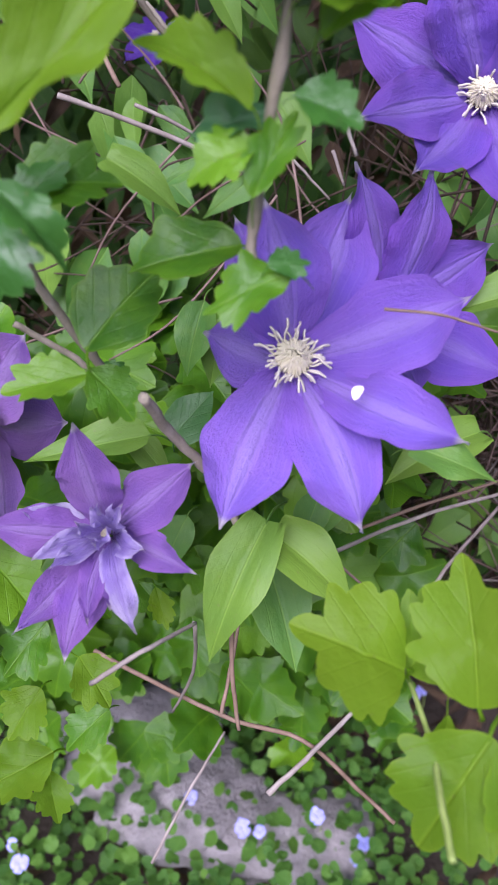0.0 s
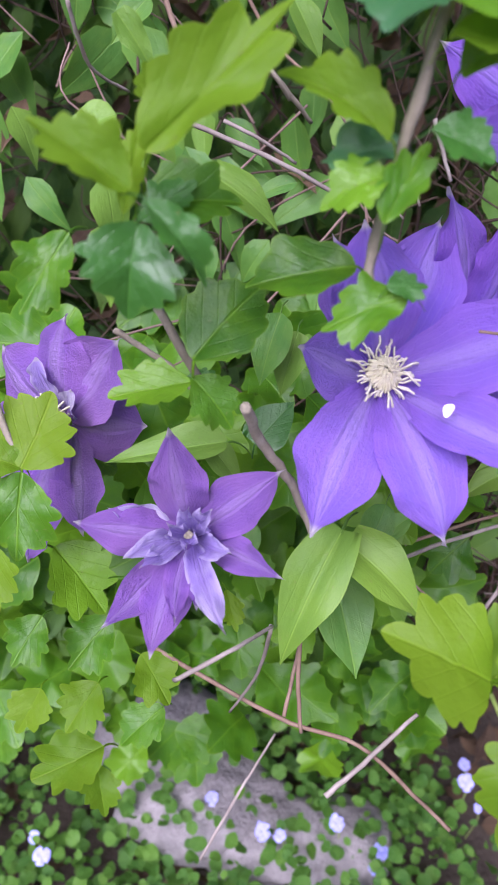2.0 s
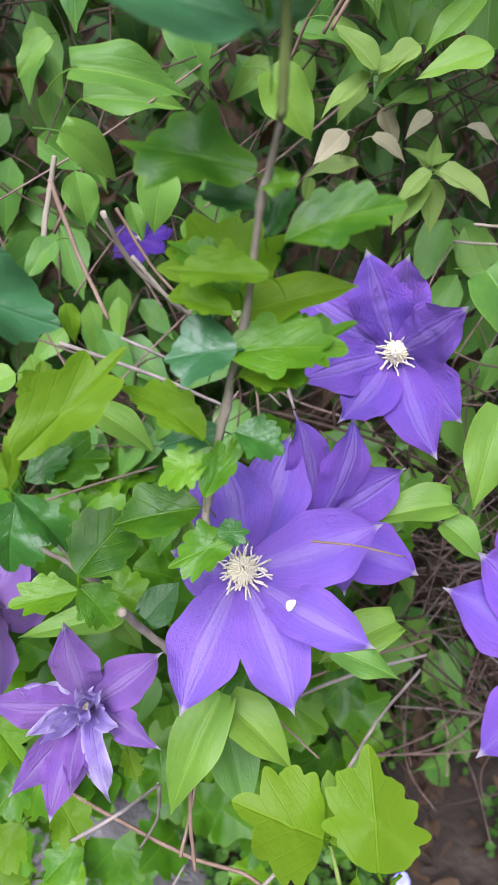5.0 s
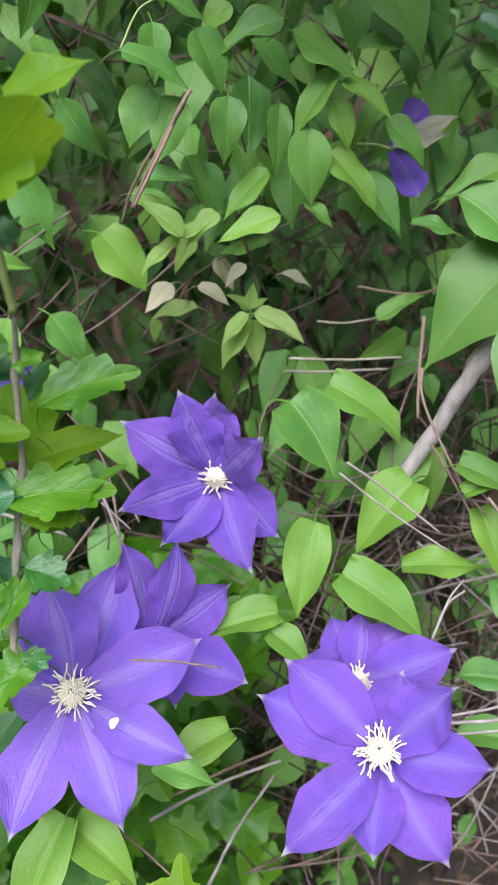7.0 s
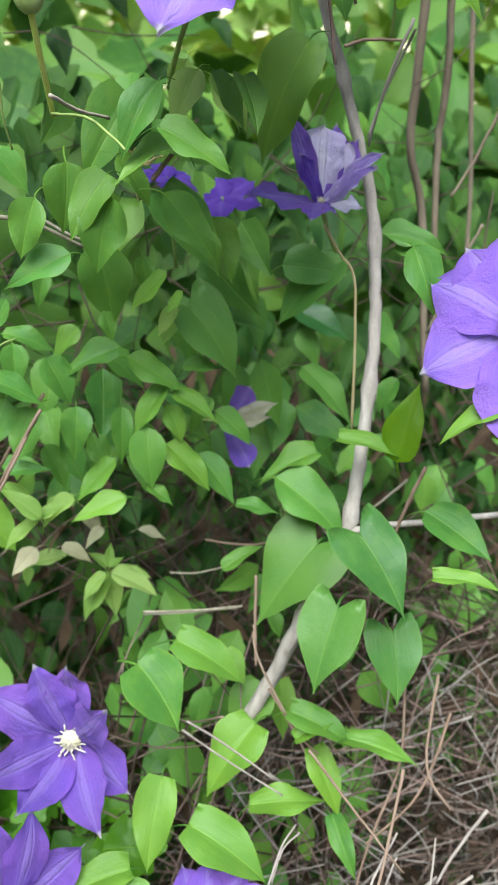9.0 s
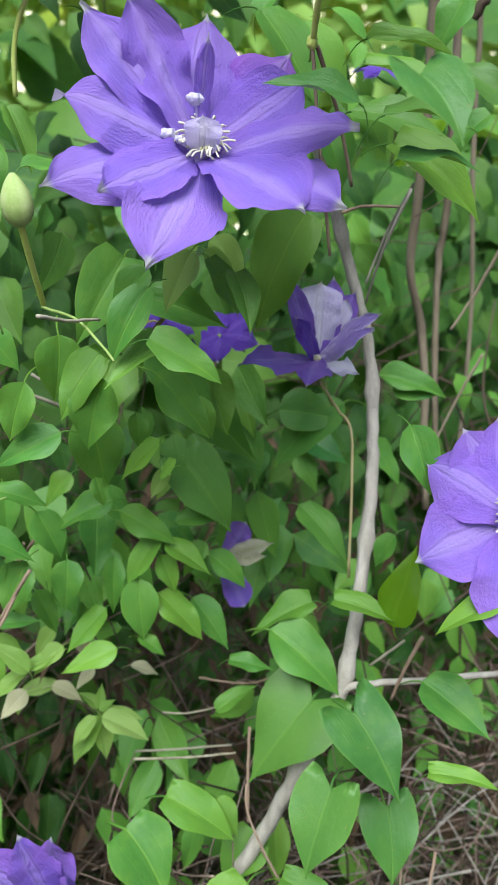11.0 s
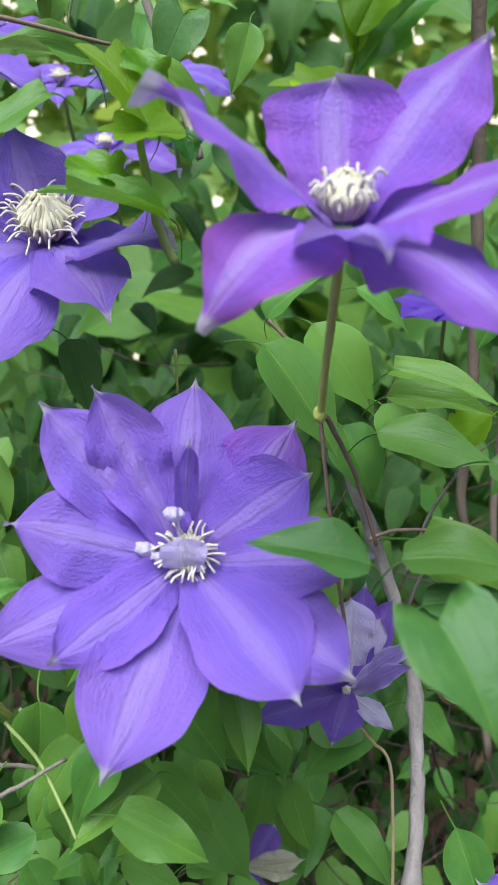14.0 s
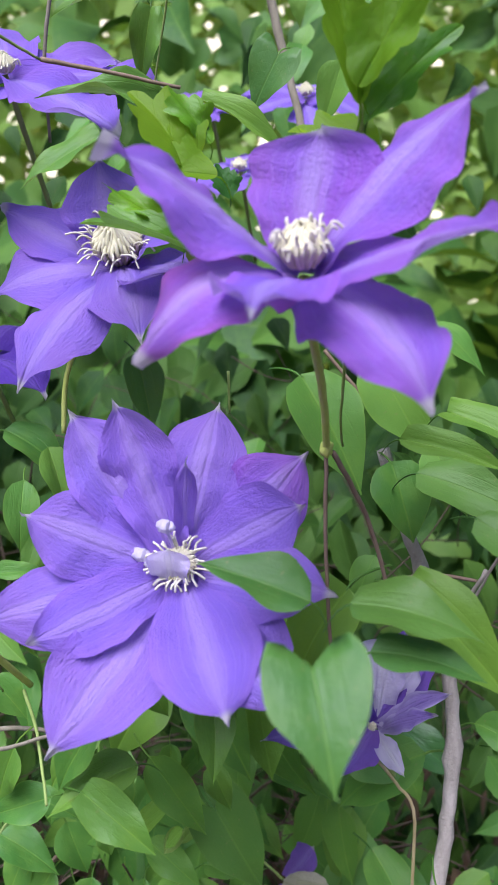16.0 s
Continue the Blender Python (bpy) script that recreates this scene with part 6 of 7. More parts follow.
leaf(vine, "light", (0.1500, 0.3750, 1.2530), (0.1210, 0.3650, 1.2010), (-0.0430, -0.9913, 0.1245), 0.60)
leaf(vine, "young", (0.1900, 0.3800, 1.2740), (0.1760, 0.3750, 1.2420), (-0.1343, -0.9881, 0.0752), 0.65)
leaf(vine, "young", (0.2060, 0.3800, 1.2680), (0.2230, 0.3750, 1.2360), (-0.1931, -0.9772, 0.0881), 0.55)
leaf(vine, "light", (0.1430, 0.3850, 1.1940), (0.1230, 0.3750, 1.1460), (-0.0367, -0.9730, 0.2279), 0.75)
leaf(vine, "clematis", (0.3420, 0.4200, 1.1670), (0.3770, 0.4100, 1.1660), (-0.3966, -0.8838, 0.2482), 0.50)
leaf(vine, "clematis", (0.2570, 0.4200, 1.1550), (0.3020, 0.4100, 1.1500), (-0.2794, -0.9227, 0.2655), 0.70)
leaf(vine, "light", (-0.0510, 0.2780, 0.9840), (-0.0070, 0.2840, 0.9790), (-0.0500, -0.8800, 0.4700), 0.45)
leaf(vine, "light", (-0.0580, 0.2830, 0.9620), (-0.0360, 0.2950, 0.9440), (-0.0500, -0.8800, 0.4700), 0.55)
lone_stem("twig", ((-0.036, 0.2332, 0.7721), (-0.0297, 0.2542, 0.7454), (-0.0146, 0.2669, 0.7138), (-0.0023, 0.267, 0.6825)), 0.0021, 0.002, BARK, "cut grey woody twig with a pale end", "twig", "", 0.25, ())
lone_stem("dry_twig", ((-0.0526, 0.24, 0.4795), (-0.0338, 0.2566, 0.5151), (-0.0137, 0.2878, 0.5284)), 0.00096, 0.00072, STRAW, "pale dry straw-coloured stem", "dry stem", "", 0.25, ())
lone_stem("dry_twig", ((-0.0593, 0.2007, 0.6673), (-0.039, 0.1965, 0.6884), (-0.0216, 0.2298, 0.6701)), 0.00104, 0.00078, STRAW, "pale dry straw-coloured stem", "dry stem", "", 0.25, ())
lone_stem("dry_twig", ((-0.0221, 0.2294, 0.6704), (-0.0264, 0.2543, 0.615), (-0.0396, 0.2704, 0.5661)), 0.00096, 0.00072, STRAW, "pale dry straw-coloured stem", "dry stem", "", 0.25, ())
lone_stem("dry_twig", ((0.0089, 0.224, 0.5653), (0.0311, 0.2386, 0.5779), (0.0534, 0.2531, 0.593)), 0.00144, 0.00108, STRAW, "pale dry straw-coloured stem", "dry stem", "", 0.25, ())
lone_stem("vine_runner", ((-0.0807, 0.2864, 0.5937), (-0.0156, 0.266, 0.5704), (0.0264, 0.2486, 0.5722), (0.0543, 0.2206, 0.5691), (0.0664, 0.2104, 0.5651)), 0.0013, 0.00097, VINE, "thin russet clematis vine stem", "vine stem", "", 0.25, ())
lone_stem("vine_runner", ((-0.0041, 0.2611, 0.6909), (-0.0079, 0.2465, 0.6327), (-0.0048, 0.2351, 0.5972)), 0.0013, 0.00097, VINE, "thin russet clematis vine stem", "vine stem", "", 0.25, ())
lone_stem("vine_runner", ((-0.0129, 0.2405, 0.6013), (-0.005, 0.272, 0.6292), (-0.0029, 0.2822, 0.6694)), 0.001, 0.00075, VINE, "thin russet clematis vine stem", "vine stem", "", 0.25, ())
lone_stem("dry_twig", ((0.0824, 0.2912, 0.6071), (0.1009, 0.3083, 0.6313), (0.1274, 0.3227, 0.6605)), 0.0012, 0.0009, STRAW, "pale dry straw-coloured stem", "dry stem", "", 0.25, ())
lone_stem("dry_twig", ((0.0473, 0.3307, 0.6248), (0.0916, 0.336, 0.6442), (0.1335, 0.3343, 0.6616)), 0.00128, 0.00096, STRAW, "pale dry straw-coloured stem", "dry stem", "", 0.25, ())
lone_stem("vine_runner", ((0.0582, 0.3596, 0.6146), (0.0986, 0.363, 0.6314), (0.1432, 0.3619, 0.6513)), 0.0012, 0.0009, VINE, "thin russet clematis vine stem", "vine stem", "", 0.25, ())
lone_stem("vine_runner", ((0.0294, 0.2807, 0.6714), (0.0447, 0.2782, 0.6565), (0.0611, 0.2661, 0.6479)), 0.0008, 0.0006, VINE, "thin russet clematis vine stem", "vine stem", "", 0.25, ())
lone_stem("dry_twig", ((-0.1105, 0.3246, 0.8927), (-0.1077, 0.3428, 0.8685), (-0.0956, 0.3642, 0.8563)), 0.00088, 0.00066, STRAW, "pale dry straw-coloured stem", "dry stem", "", 0.25, ())
lone_stem("dry_twig", ((-0.0554, 0.3978, 0.8405), (-0.0376, 0.3973, 0.8325), (-0.0188, 0.405, 0.8203)), 0.00104, 0.00078, STRAW, "pale dry straw-coloured stem", "dry stem", "", 0.25, ())
lone_stem("twig", ((-0.0618, 0.3962, 0.912), (-0.0507, 0.4149, 0.8811), (-0.0271, 0.4323, 0.8525), (-0.0105, 0.449, 0.833)), 0.0016, 0.0012, BARK, "grey-brown woody twig among the leaves", "twig", "", 0.25, ())
lone_stem("twig", ((-0.0512, 0.4265, 0.8813), (-0.0308, 0.4268, 0.8572), (-0.0233, 0.436, 0.8459)), 0.0014, 0.00105, BARK, "grey-brown woody twig among the leaves", "twig", "", 0.25, ())
lone_stem("dry_twig", ((0.0406, 0.4098, 0.8177), (0.0469, 0.4055, 0.8013)), 0.00096, 0.00072, STRAW, "pale dry straw-coloured stem", "dry stem", "", 0.25, ())
lone_stem("dry_twig", ((0.0215, 0.4201, 0.8106), (0.041, 0.4142, 0.792)), 0.0008, 0.0006, STRAW, "pale dry straw-coloured stem", "dry stem", "", 0.25, ())
lone_stem("vine_runner", ((0.0469, 0.2556, 0.7956), (0.0669, 0.2557, 0.7935), (0.0916, 0.2611, 0.784)), 0.0006, 0.00045, VINE, "thin russet clematis vine stem", "vine stem", "", 0.25, ())
lone_stem("dry_twig", ((-0.0826, 0.3594, 0.85), (-0.0342, 0.3608, 0.8325), (0.0053, 0.3656, 0.8124)), 0.00128, 0.00096, STRAW, "pale dry straw-coloured stem", "dry stem", "", 0.25, ())
lone_stem("vine_runner", ((-0.0984, 0.4366, 0.9226), (-0.0848, 0.4321, 0.8832), (-0.065, 0.415, 0.8459)), 0.0016, 0.0012, VINE, "thin russet clematis vine stem", "vine stem", "", 0.25, ())
lone_stem("vine_runner", ((-0.0569, 0.4115, 0.9115), (-0.0345, 0.4067, 0.8769), (-0.0106, 0.393, 0.8593)), 0.001, 0.00075, VINE, "thin russet clematis vine stem", "vine stem", "", 0.25, ())
lone_stem("twig", ((-0.1044, 0.428, 0.8836), (-0.0987, 0.4356, 0.9161), (-0.0948, 0.4391, 0.9354)), 0.002, 0.0015, BARK, "grey-brown woody twig among the leaves", "twig", "", 0.25, ())
lone_stem("twig", ((0.1175, 0.4377, 1.0489), (0.1325, 0.4578, 1.0078), (0.1424, 0.4554, 0.9803)), 0.0007, 0.00052, BARK_DARK, "dark brown woody twig deep in the shrub", "twig", "", 0.25, ())
lone_stem("vine_runner", ((0.0788, 0.4373, 1.0654), (0.0749, 0.459, 1.0521), (0.0643, 0.4707, 1.0383)), 0.001, 0.00075, VINE, "thin russet clematis vine stem", "vine stem", "", 0.25, ())
lone_stem("vine_runner", ((0.0862, 0.4448, 1.0671), (0.0536, 0.4668, 1.0178), (0.0411, 0.4853, 0.9886)), 0.0013, 0.00097, VINE, "thin russet clematis vine stem", "vine stem", "", 0.25, ())
lone_stem("vine_runner", ((0.2277, 0.3931, 0.9364), (0.2253, 0.3872, 0.9059), (0.2235, 0.379, 0.8754)), 0.0012, 0.0009, VINE, "thin russet clematis vine stem", "vine stem", "", 0.25, ())
lone_stem("dry_twig", ((0.0321, 0.3219, 0.8564), (0.0404, 0.313, 0.8351)), 0.00096, 0.00072, STRAW, "pale dry straw-coloured stem", "dry stem", "", 0.25, ())
lone_stem("dry_twig", ((0.1649, 0.3346, 0.8581), (0.1912, 0.3297, 0.8373), (0.226, 0.3177, 0.8143)), 0.00072, 0.00054, STRAW, "pale dry straw-coloured stem", "dry stem", "", 0.25, ())
lone_stem("vine_runner", ((0.2302, 0.3716, 0.8609), (0.2421, 0.3592, 0.8408), (0.2529, 0.3437, 0.8168)), 0.001, 0.00075, VINE, "thin russet clematis vine stem", "vine stem", "", 0.25, ())
lone_stem("vine_runner", ((0.2202, 0.3677, 0.9101), (0.221, 0.3596, 0.8882), (0.2427, 0.3443, 0.8426), (0.2574, 0.3416, 0.8248)), 0.0009, 0.00068, VINE, "thin russet clematis vine stem", "vine stem", "", 0.25, ())
lone_stem("dry_twig", ((0.1677, 0.3287, 0.8667), (0.1944, 0.3251, 0.8468), (0.2209, 0.3181, 0.8253)), 0.0008, 0.0006, STRAW, "pale dry straw-coloured stem", "dry stem", "", 0.25, ())
lone_stem("dry_twig", ((0.2011, 0.2539, 0.7469), (0.2493, 0.2525, 0.7492), (0.3032, 0.2556, 0.7677)), 0.00102, 0.00077, STRAW, "pale dry straw-coloured stem", "dry stem", "", 0.25, ())
lone_stem("dry_twig", ((0.2091, 0.2703, 0.7372), (0.2573, 0.2724, 0.7438), (0.3149, 0.2789, 0.7699)), 0.00090, 0.00067, STRAW, "pale dry straw-coloured stem", "dry stem", "", 0.25, ())
lone_stem("dry_twig", ((0.2108, 0.264, 0.7308), (0.2606, 0.2623, 0.7342), (0.3089, 0.2636, 0.7473)), 0.00077, 0.00058, STRAW, "pale dry straw-coloured stem", "dry stem", "", 0.25, ())
lone_stem("dry_twig", ((0.2398, 0.2261, 0.7327), (0.2636, 0.2385, 0.7413), (0.3002, 0.2482, 0.7572)), 0.00102, 0.00077, STRAW, "pale dry straw-coloured stem", "dry stem", "", 0.25, ())
lone_stem("dry_twig", ((0.2621, 0.2642, 0.7529), (0.2767, 0.2729, 0.7716), (0.2883, 0.2794, 0.7875)), 0.00090, 0.00067, STRAW, "pale dry straw-coloured stem", "dry stem", "", 0.25, ())
lone_stem("dry_twig", ((0.2071, 0.2804, 0.781), (0.2185, 0.2901, 0.7991), (0.2305, 0.3017, 0.8035)), 0.00077, 0.00058, STRAW, "pale dry straw-coloured stem", "dry stem", "", 0.25, ())
lone_stem("vine_runner", ((0.3176, 0.3374, 0.8684), (0.3069, 0.3196, 0.8235), (0.2825, 0.3126, 0.7747), (0.2708, 0.3072, 0.7431)), 0.001, 0.00075, VINE, "thin russet clematis vine stem", "vine stem", "", 0.25, ())
lone_stem("twig", ((0.1532, 0.4774, 0.8843), (0.1875, 0.4731, 0.8844), (0.228, 0.4661, 0.8867)), 0.001, 0.00075, BARK, "grey-brown woody twig among the leaves", "twig", "", 0.25, ())
lone_stem("twig", ((0.1727, 0.4552, 0.9243), (0.193, 0.4518, 0.9233), (0.2134, 0.4489, 0.9271)), 0.0008, 0.0006, BARK, "grey-brown woody twig among the leaves", "twig", "", 0.25, ())
lone_stem("vine_runner", ((0.0869, 0.3769, 1.0623), (0.0685, 0.3851, 1.0322), (0.0517, 0.4009, 1.001)), 0.0012, 0.0009, VINE, "thin russet clematis vine stem", "vine stem", "", 0.25, ())
lone_stem("vine_shoot", ((0.0514, 0.3743, 1.0807), (0.0612, 0.3841, 1.1006), (0.074, 0.3844, 1.1072)), 0.00062, 0.00047, GREEN_STEM, "slender green clematis shoot", "stem", "", 0.25, ())
lone_stem("twig", ((0.0911, 0.3924, 1.1829), (0.1059, 0.3946, 1.174), (0.1212, 0.3956, 1.1675)), 0.0011, 0.00082, BARK, "grey-brown woody twig among the leaves", "twig", "", 0.25, ())
lone_stem("vine_shoot", ((0.27, 0.3636, 1.1755), (0.2845, 0.373, 1.1578), (0.2964, 0.3777, 1.1349), (0.3008, 0.3969, 1.0369)), 0.0008, 0.0010, TENDRIL, "slender tan clematis shoot beside the grey stem", "stem", "", 0.25, ())
lone_stem("twig", ((0.0711, 0.336, 1.1744), (0.0919, 0.3479, 1.1719), (0.118, 0.3597, 1.161)), 0.0014, 0.00105, BARK, "grey-brown woody twig among the leaves", "twig", "", 0.25, ())
lone_stem("vine_shoot", ((0.0814, 0.277, 1.2525), (0.0804, 0.2968, 1.2215), (0.0834, 0.3111, 1.2054)), 0.00068, 0.00051, GREEN_STEM, "slender green clematis shoot", "stem", "", 0.25, ())
lone_stem("vine_runner", ((0.3184, 0.3105, 1.0235), (0.3108, 0.32, 0.9997), (0.3057, 0.3277, 0.9778)), 0.0014, 0.00105, VINE, "thin russet clematis vine stem", "vine stem", "", 0.25, ())
lone_stem("twig", ((0.3195, 0.3408, 1.0101), (0.3011, 0.3546, 0.9891)), 0.0011, 0.00082, BARK, "grey-brown woody twig among the leaves", "twig", "", 0.25, ())
lone_stem("twig", ((0.3441, 0.3484, 1.5869), (0.3746, 0.4307, 1.4444), (0.3912, 0.488, 1.3316), (0.4007, 0.5269, 1.2616), (0.4226, 0.5502, 1.2028), (0.4361, 0.5698, 1.0456)), 0.0040, 0.0034, TAN_BARK, "upright brown woody stem inside the shrub", "twig", "", 0.25, ())
lone_stem("twig", ((0.3897, 0.3954, 1.6371), (0.4199, 0.4824, 1.469), (0.4377, 0.5359, 1.3313), (0.4422, 0.5654, 1.256), (0.4527, 0.5867, 1.0886)), 0.0038, 0.0030, TAN_BARK, "upright brown woody stem inside the shrub", "twig", "", 0.25, ())
lone_stem("dry_twig", ((0.34, 0.3823, 1.3043), (0.3318, 0.4059, 1.2787), (0.3171, 0.4109, 1.2415)), 0.00104, 0.00078, STRAW, "pale dry straw-coloured stem", "dry stem", "", 0.25, ())
lone_stem("twig", ((0.1491, 0.4259, 0.9052), (0.1845, 0.4222, 0.9041), (0.2222, 0.4168, 0.9061)), 0.001, 0.00075, BARK, "grey-brown woody twig among the leaves", "twig", "", 0.25, ())
lone_stem("twig", ((0.4387, 0.4725, 1.7153), (0.4868, 0.5775, 1.5074), (0.5068, 0.6256, 1.3782), (0.5324, 0.6738, 1.2203), (0.53, 0.7017, 1.0328)), 0.0029, 0.00216, TAN_BARK, "upright brown woody stem inside the shrub", "twig", "", 0.25, ())
lone_stem("dry_twig", ((0.2407, 0.2162, 0.7807), (0.2734, 0.2211, 0.7946), (0.3092, 0.2237, 0.8124)), 0.00120, 0.00090, STRAW, "pale dry straw-coloured stem", "dry stem", "", 0.25, ())
lone_stem("dry_twig", ((0.2512, 0.2119, 0.7809), (0.2749, 0.2171, 0.7909), (0.3062, 0.2172, 0.8025)), 0.00104, 0.00078, STRAW, "pale dry straw-coloured stem", "dry stem", "", 0.25, ())
lone_stem("dry_twig", ((0.2388, 0.2362, 0.771), (0.279, 0.2325, 0.7865), (0.3155, 0.2333, 0.794)), 0.00096, 0.00072, STRAW, "pale dry straw-coloured stem", "dry stem", "", 0.25, ())
lone_stem("dry_twig", ((0.2579, 0.2529, 0.783), (0.2667, 0.259, 0.7952), (0.2827, 0.2657, 0.8136)), 0.00088, 0.00066, STRAW, "pale dry straw-coloured stem", "dry stem", "", 0.25, ())
lone_stem("dry_twig", ((0.2721, 0.217, 0.7813), (0.2908, 0.2378, 0.7998), (0.3024, 0.256, 0.8136)), 0.00080, 0.00060, STRAW, "pale dry straw-coloured stem", "dry stem", "", 0.25, ())
lone_stem("vine_runner", ((0.2826, 0.2574, 0.8591), (0.2619, 0.2366, 0.8153), (0.2401, 0.2164, 0.7807)), 0.001, 0.00075, VINE, "thin russet clematis vine stem", "vine stem", "", 0.25, ())
lone_stem("vine_runner", ((0.3214, 0.2946, 0.8949), (0.3059, 0.2769, 0.8473), (0.3135, 0.26, 0.8274)), 0.001, 0.00075, VINE, "thin russet clematis vine stem", "vine stem", "", 0.25, ())
lone_stem("vine_runner", ((0.2378, 0.297, 0.8553), (0.2632, 0.278, 0.8193), (0.2814, 0.2536, 0.7968)), 0.0009, 0.00068, VINE, "thin russet clematis vine stem", "vine stem", "", 0.25, ())
lone_stem("vine_runner", ((0.3324, 0.2991, 0.8661), (0.3062, 0.287, 0.823), (0.2698, 0.2844, 0.7956)), 0.001, 0.00075, VINE, "thin russet clematis vine stem", "vine stem", "", 0.25, ())
lone_stem("vine_runner", ((0.0837, 0.3835, 1.0575), (0.0675, 0.3797, 1.0271), (0.0539, 0.385, 1.0021)), 0.0012, 0.0009, VINE, "thin russet clematis vine stem", "vine stem", "", 0.25, ())
lone_stem("vine_runner", ((0.2021, 0.4608, 0.9468), (0.24, 0.4522, 0.9421), (0.2656, 0.4478, 0.9506)), 0.0009, 0.00068, VINE, "thin russet clematis vine stem", "vine stem", "", 0.25, ())
lone_stem("dry_twig", ((0.3552, 0.2911, 0.8014), (0.3297, 0.2865, 0.7769), (0.3162, 0.2819, 0.7628)), 0.00112, 0.00084, STRAW, "pale dry straw-coloured stem", "dry stem", "", 0.25, ())
lone_stem("dry_twig", ((0.235, 0.3088, 0.7927), (0.2231, 0.3062, 0.7847), (0.2133, 0.2971, 0.7695)), 0.00064, 0.00048, STRAW, "pale dry straw-coloured stem", "dry stem", "", 0.25, ())
lone_stem("vine_shoot", ((0.2409, 0.2516, 1.3817), (0.2408, 0.275, 1.3533), (0.2421, 0.2896, 1.3422)), 0.00068, 0.00051, GREEN_STEM, "slender green clematis shoot", "stem", "", 0.25, ())
lone_stem("dry_twig", ((0.3132, 0.3234, 1.2881), (0.3032, 0.3428, 1.255), (0.3013, 0.3667, 1.2258)), 0.00104, 0.00078, STRAW, "pale dry straw-coloured stem", "dry stem", "", 0.25, ())
lone_stem("twig", ((0.4600, 0.3200, 1.6200), (0.4280, 0.3600, 1.5250), (0.4053, 0.3972, 1.4547), (0.4013, 0.4089, 1.4338), (0.3961, 0.4153, 1.4248)), 0.0045, 0.00337, BARK_DARK, "dark brown woody twig deep in the shrub", "twig", "", 0.25, ())
lone_stem("twig", ((0.4374, 0.4328, 1.2812), (0.4223, 0.4561, 1.2369), (0.4075, 0.4641, 1.2112)), 0.0015, 0.00114, TAN_BARK, "upright brown woody stem inside the shrub", "twig", "", 0.25, ())
lone_stem("twig", ((0.4441, 0.4792, 1.1926), (0.4278, 0.4857, 1.1606), (0.4046, 0.5001, 1.1035)), 0.0014, 0.00102, TAN_BARK, "upright brown woody stem inside the shrub", "twig", "", 0.25, ())
lone_stem("vine_runner", ((0.2279, 0.3434, 1.3881), (0.2469, 0.3435, 1.3688), (0.2527, 0.3431, 1.3632)), 0.001, 0.00075, VINE, "thin russet clematis vine stem", "vine stem", "", 0.25, ())
lone_stem("vine_runner", ((0.2387, 0.2646, 1.3405), (0.2545, 0.2803, 1.3145), (0.2666, 0.2942, 1.2817)), 0.0012, 0.0009, VINE, "thin russet clematis vine stem", "vine stem", "", 0.25, ())
lone_stem("vine_runner", ((0.2362, 0.2640, 1.3420), (0.2395, 0.2640, 1.2990), (0.2468, 0.2689, 1.2421)), 0.0009, 0.0008, VINE, "thin russet clematis vine stem", "vine stem", "", 0.25, ())
lone_stem("vine_shoot", ((0.1815, 0.3326, 1.3736), (0.1821, 0.342, 1.3529)), 0.00081, 0.0006, GREEN_STEM, "slender green clematis shoot", "stem", "", 0.25, ())
lone_stem("twig", ((0.128, 0.4203, 1.7506), (0.158, 0.4625, 1.6557), (0.1858, 0.4803, 1.5723), (0.2061, 0.4793, 1.5103)), 0.0035, 0.00263, BARK, "grey-brown woody twig among the leaves", "twig", "", 0.25, ())
lone_stem("vine_shoot", ((0.091, 0.2448, 1.4979), (0.1035, 0.2625, 1.4952)), 0.00074, 0.00056, GREEN_STEM, "slender green clematis shoot", "stem", "", 0.25, ())
lone_stem("vine_runner", ((0.1035, 0.2625, 1.4952), (0.1291, 0.2766, 1.4962), (0.1576, 0.2894, 1.4957)), 0.0011, 0.00082, VINE, "thin russet clematis vine stem", "vine stem", "", 0.25, ())
lone_stem("vine_shoot", ((0.1528, 0.2815, 1.563), (0.1429, 0.3057, 1.531), (0.1349, 0.3238, 1.5063)), 0.00062, 0.00047, GREEN_STEM, "slender green clematis shoot", "stem", "", 0.25, ())
lone_stem("twig", ((0.078, 0.3267, 1.5655), (0.0707, 0.339, 1.5301), (0.0713, 0.352, 1.4907)), 0.0011, 0.00082, BARK, "grey-brown woody twig among the leaves", "twig", "", 0.25, ())
lone_stem("vine_runner", ((0.2764, 0.3409, 1.2765), (0.2903, 0.3401, 1.2806), (0.312, 0.3363, 1.2802)), 0.0011, 0.00082, VINE, "thin russet clematis vine stem", "vine stem", "", 0.25, ())
lone_stem("twig", ((0.106, 0.2287, 1.2103), (0.1162, 0.2442, 1.209), (0.132, 0.262, 1.2102)), 0.001, 0.00075, BARK, "grey-brown woody twig among the leaves", "twig", "", 0.25, ())
trunk = thing("main_stem", (0.36, 0.5, 0.6), "weathered pale grey woody stem bending through the shrub", "stem")
stem("side_branch", ((0.2850, 0.3730, 0.9600), (0.2940, 0.3640, 0.9720), (0.3244, 0.3515, 0.9776), (0.3875, 0.3365, 0.9837)), 0.0028, 0.0020, PALE_BARK, trunk, "", 0.3)
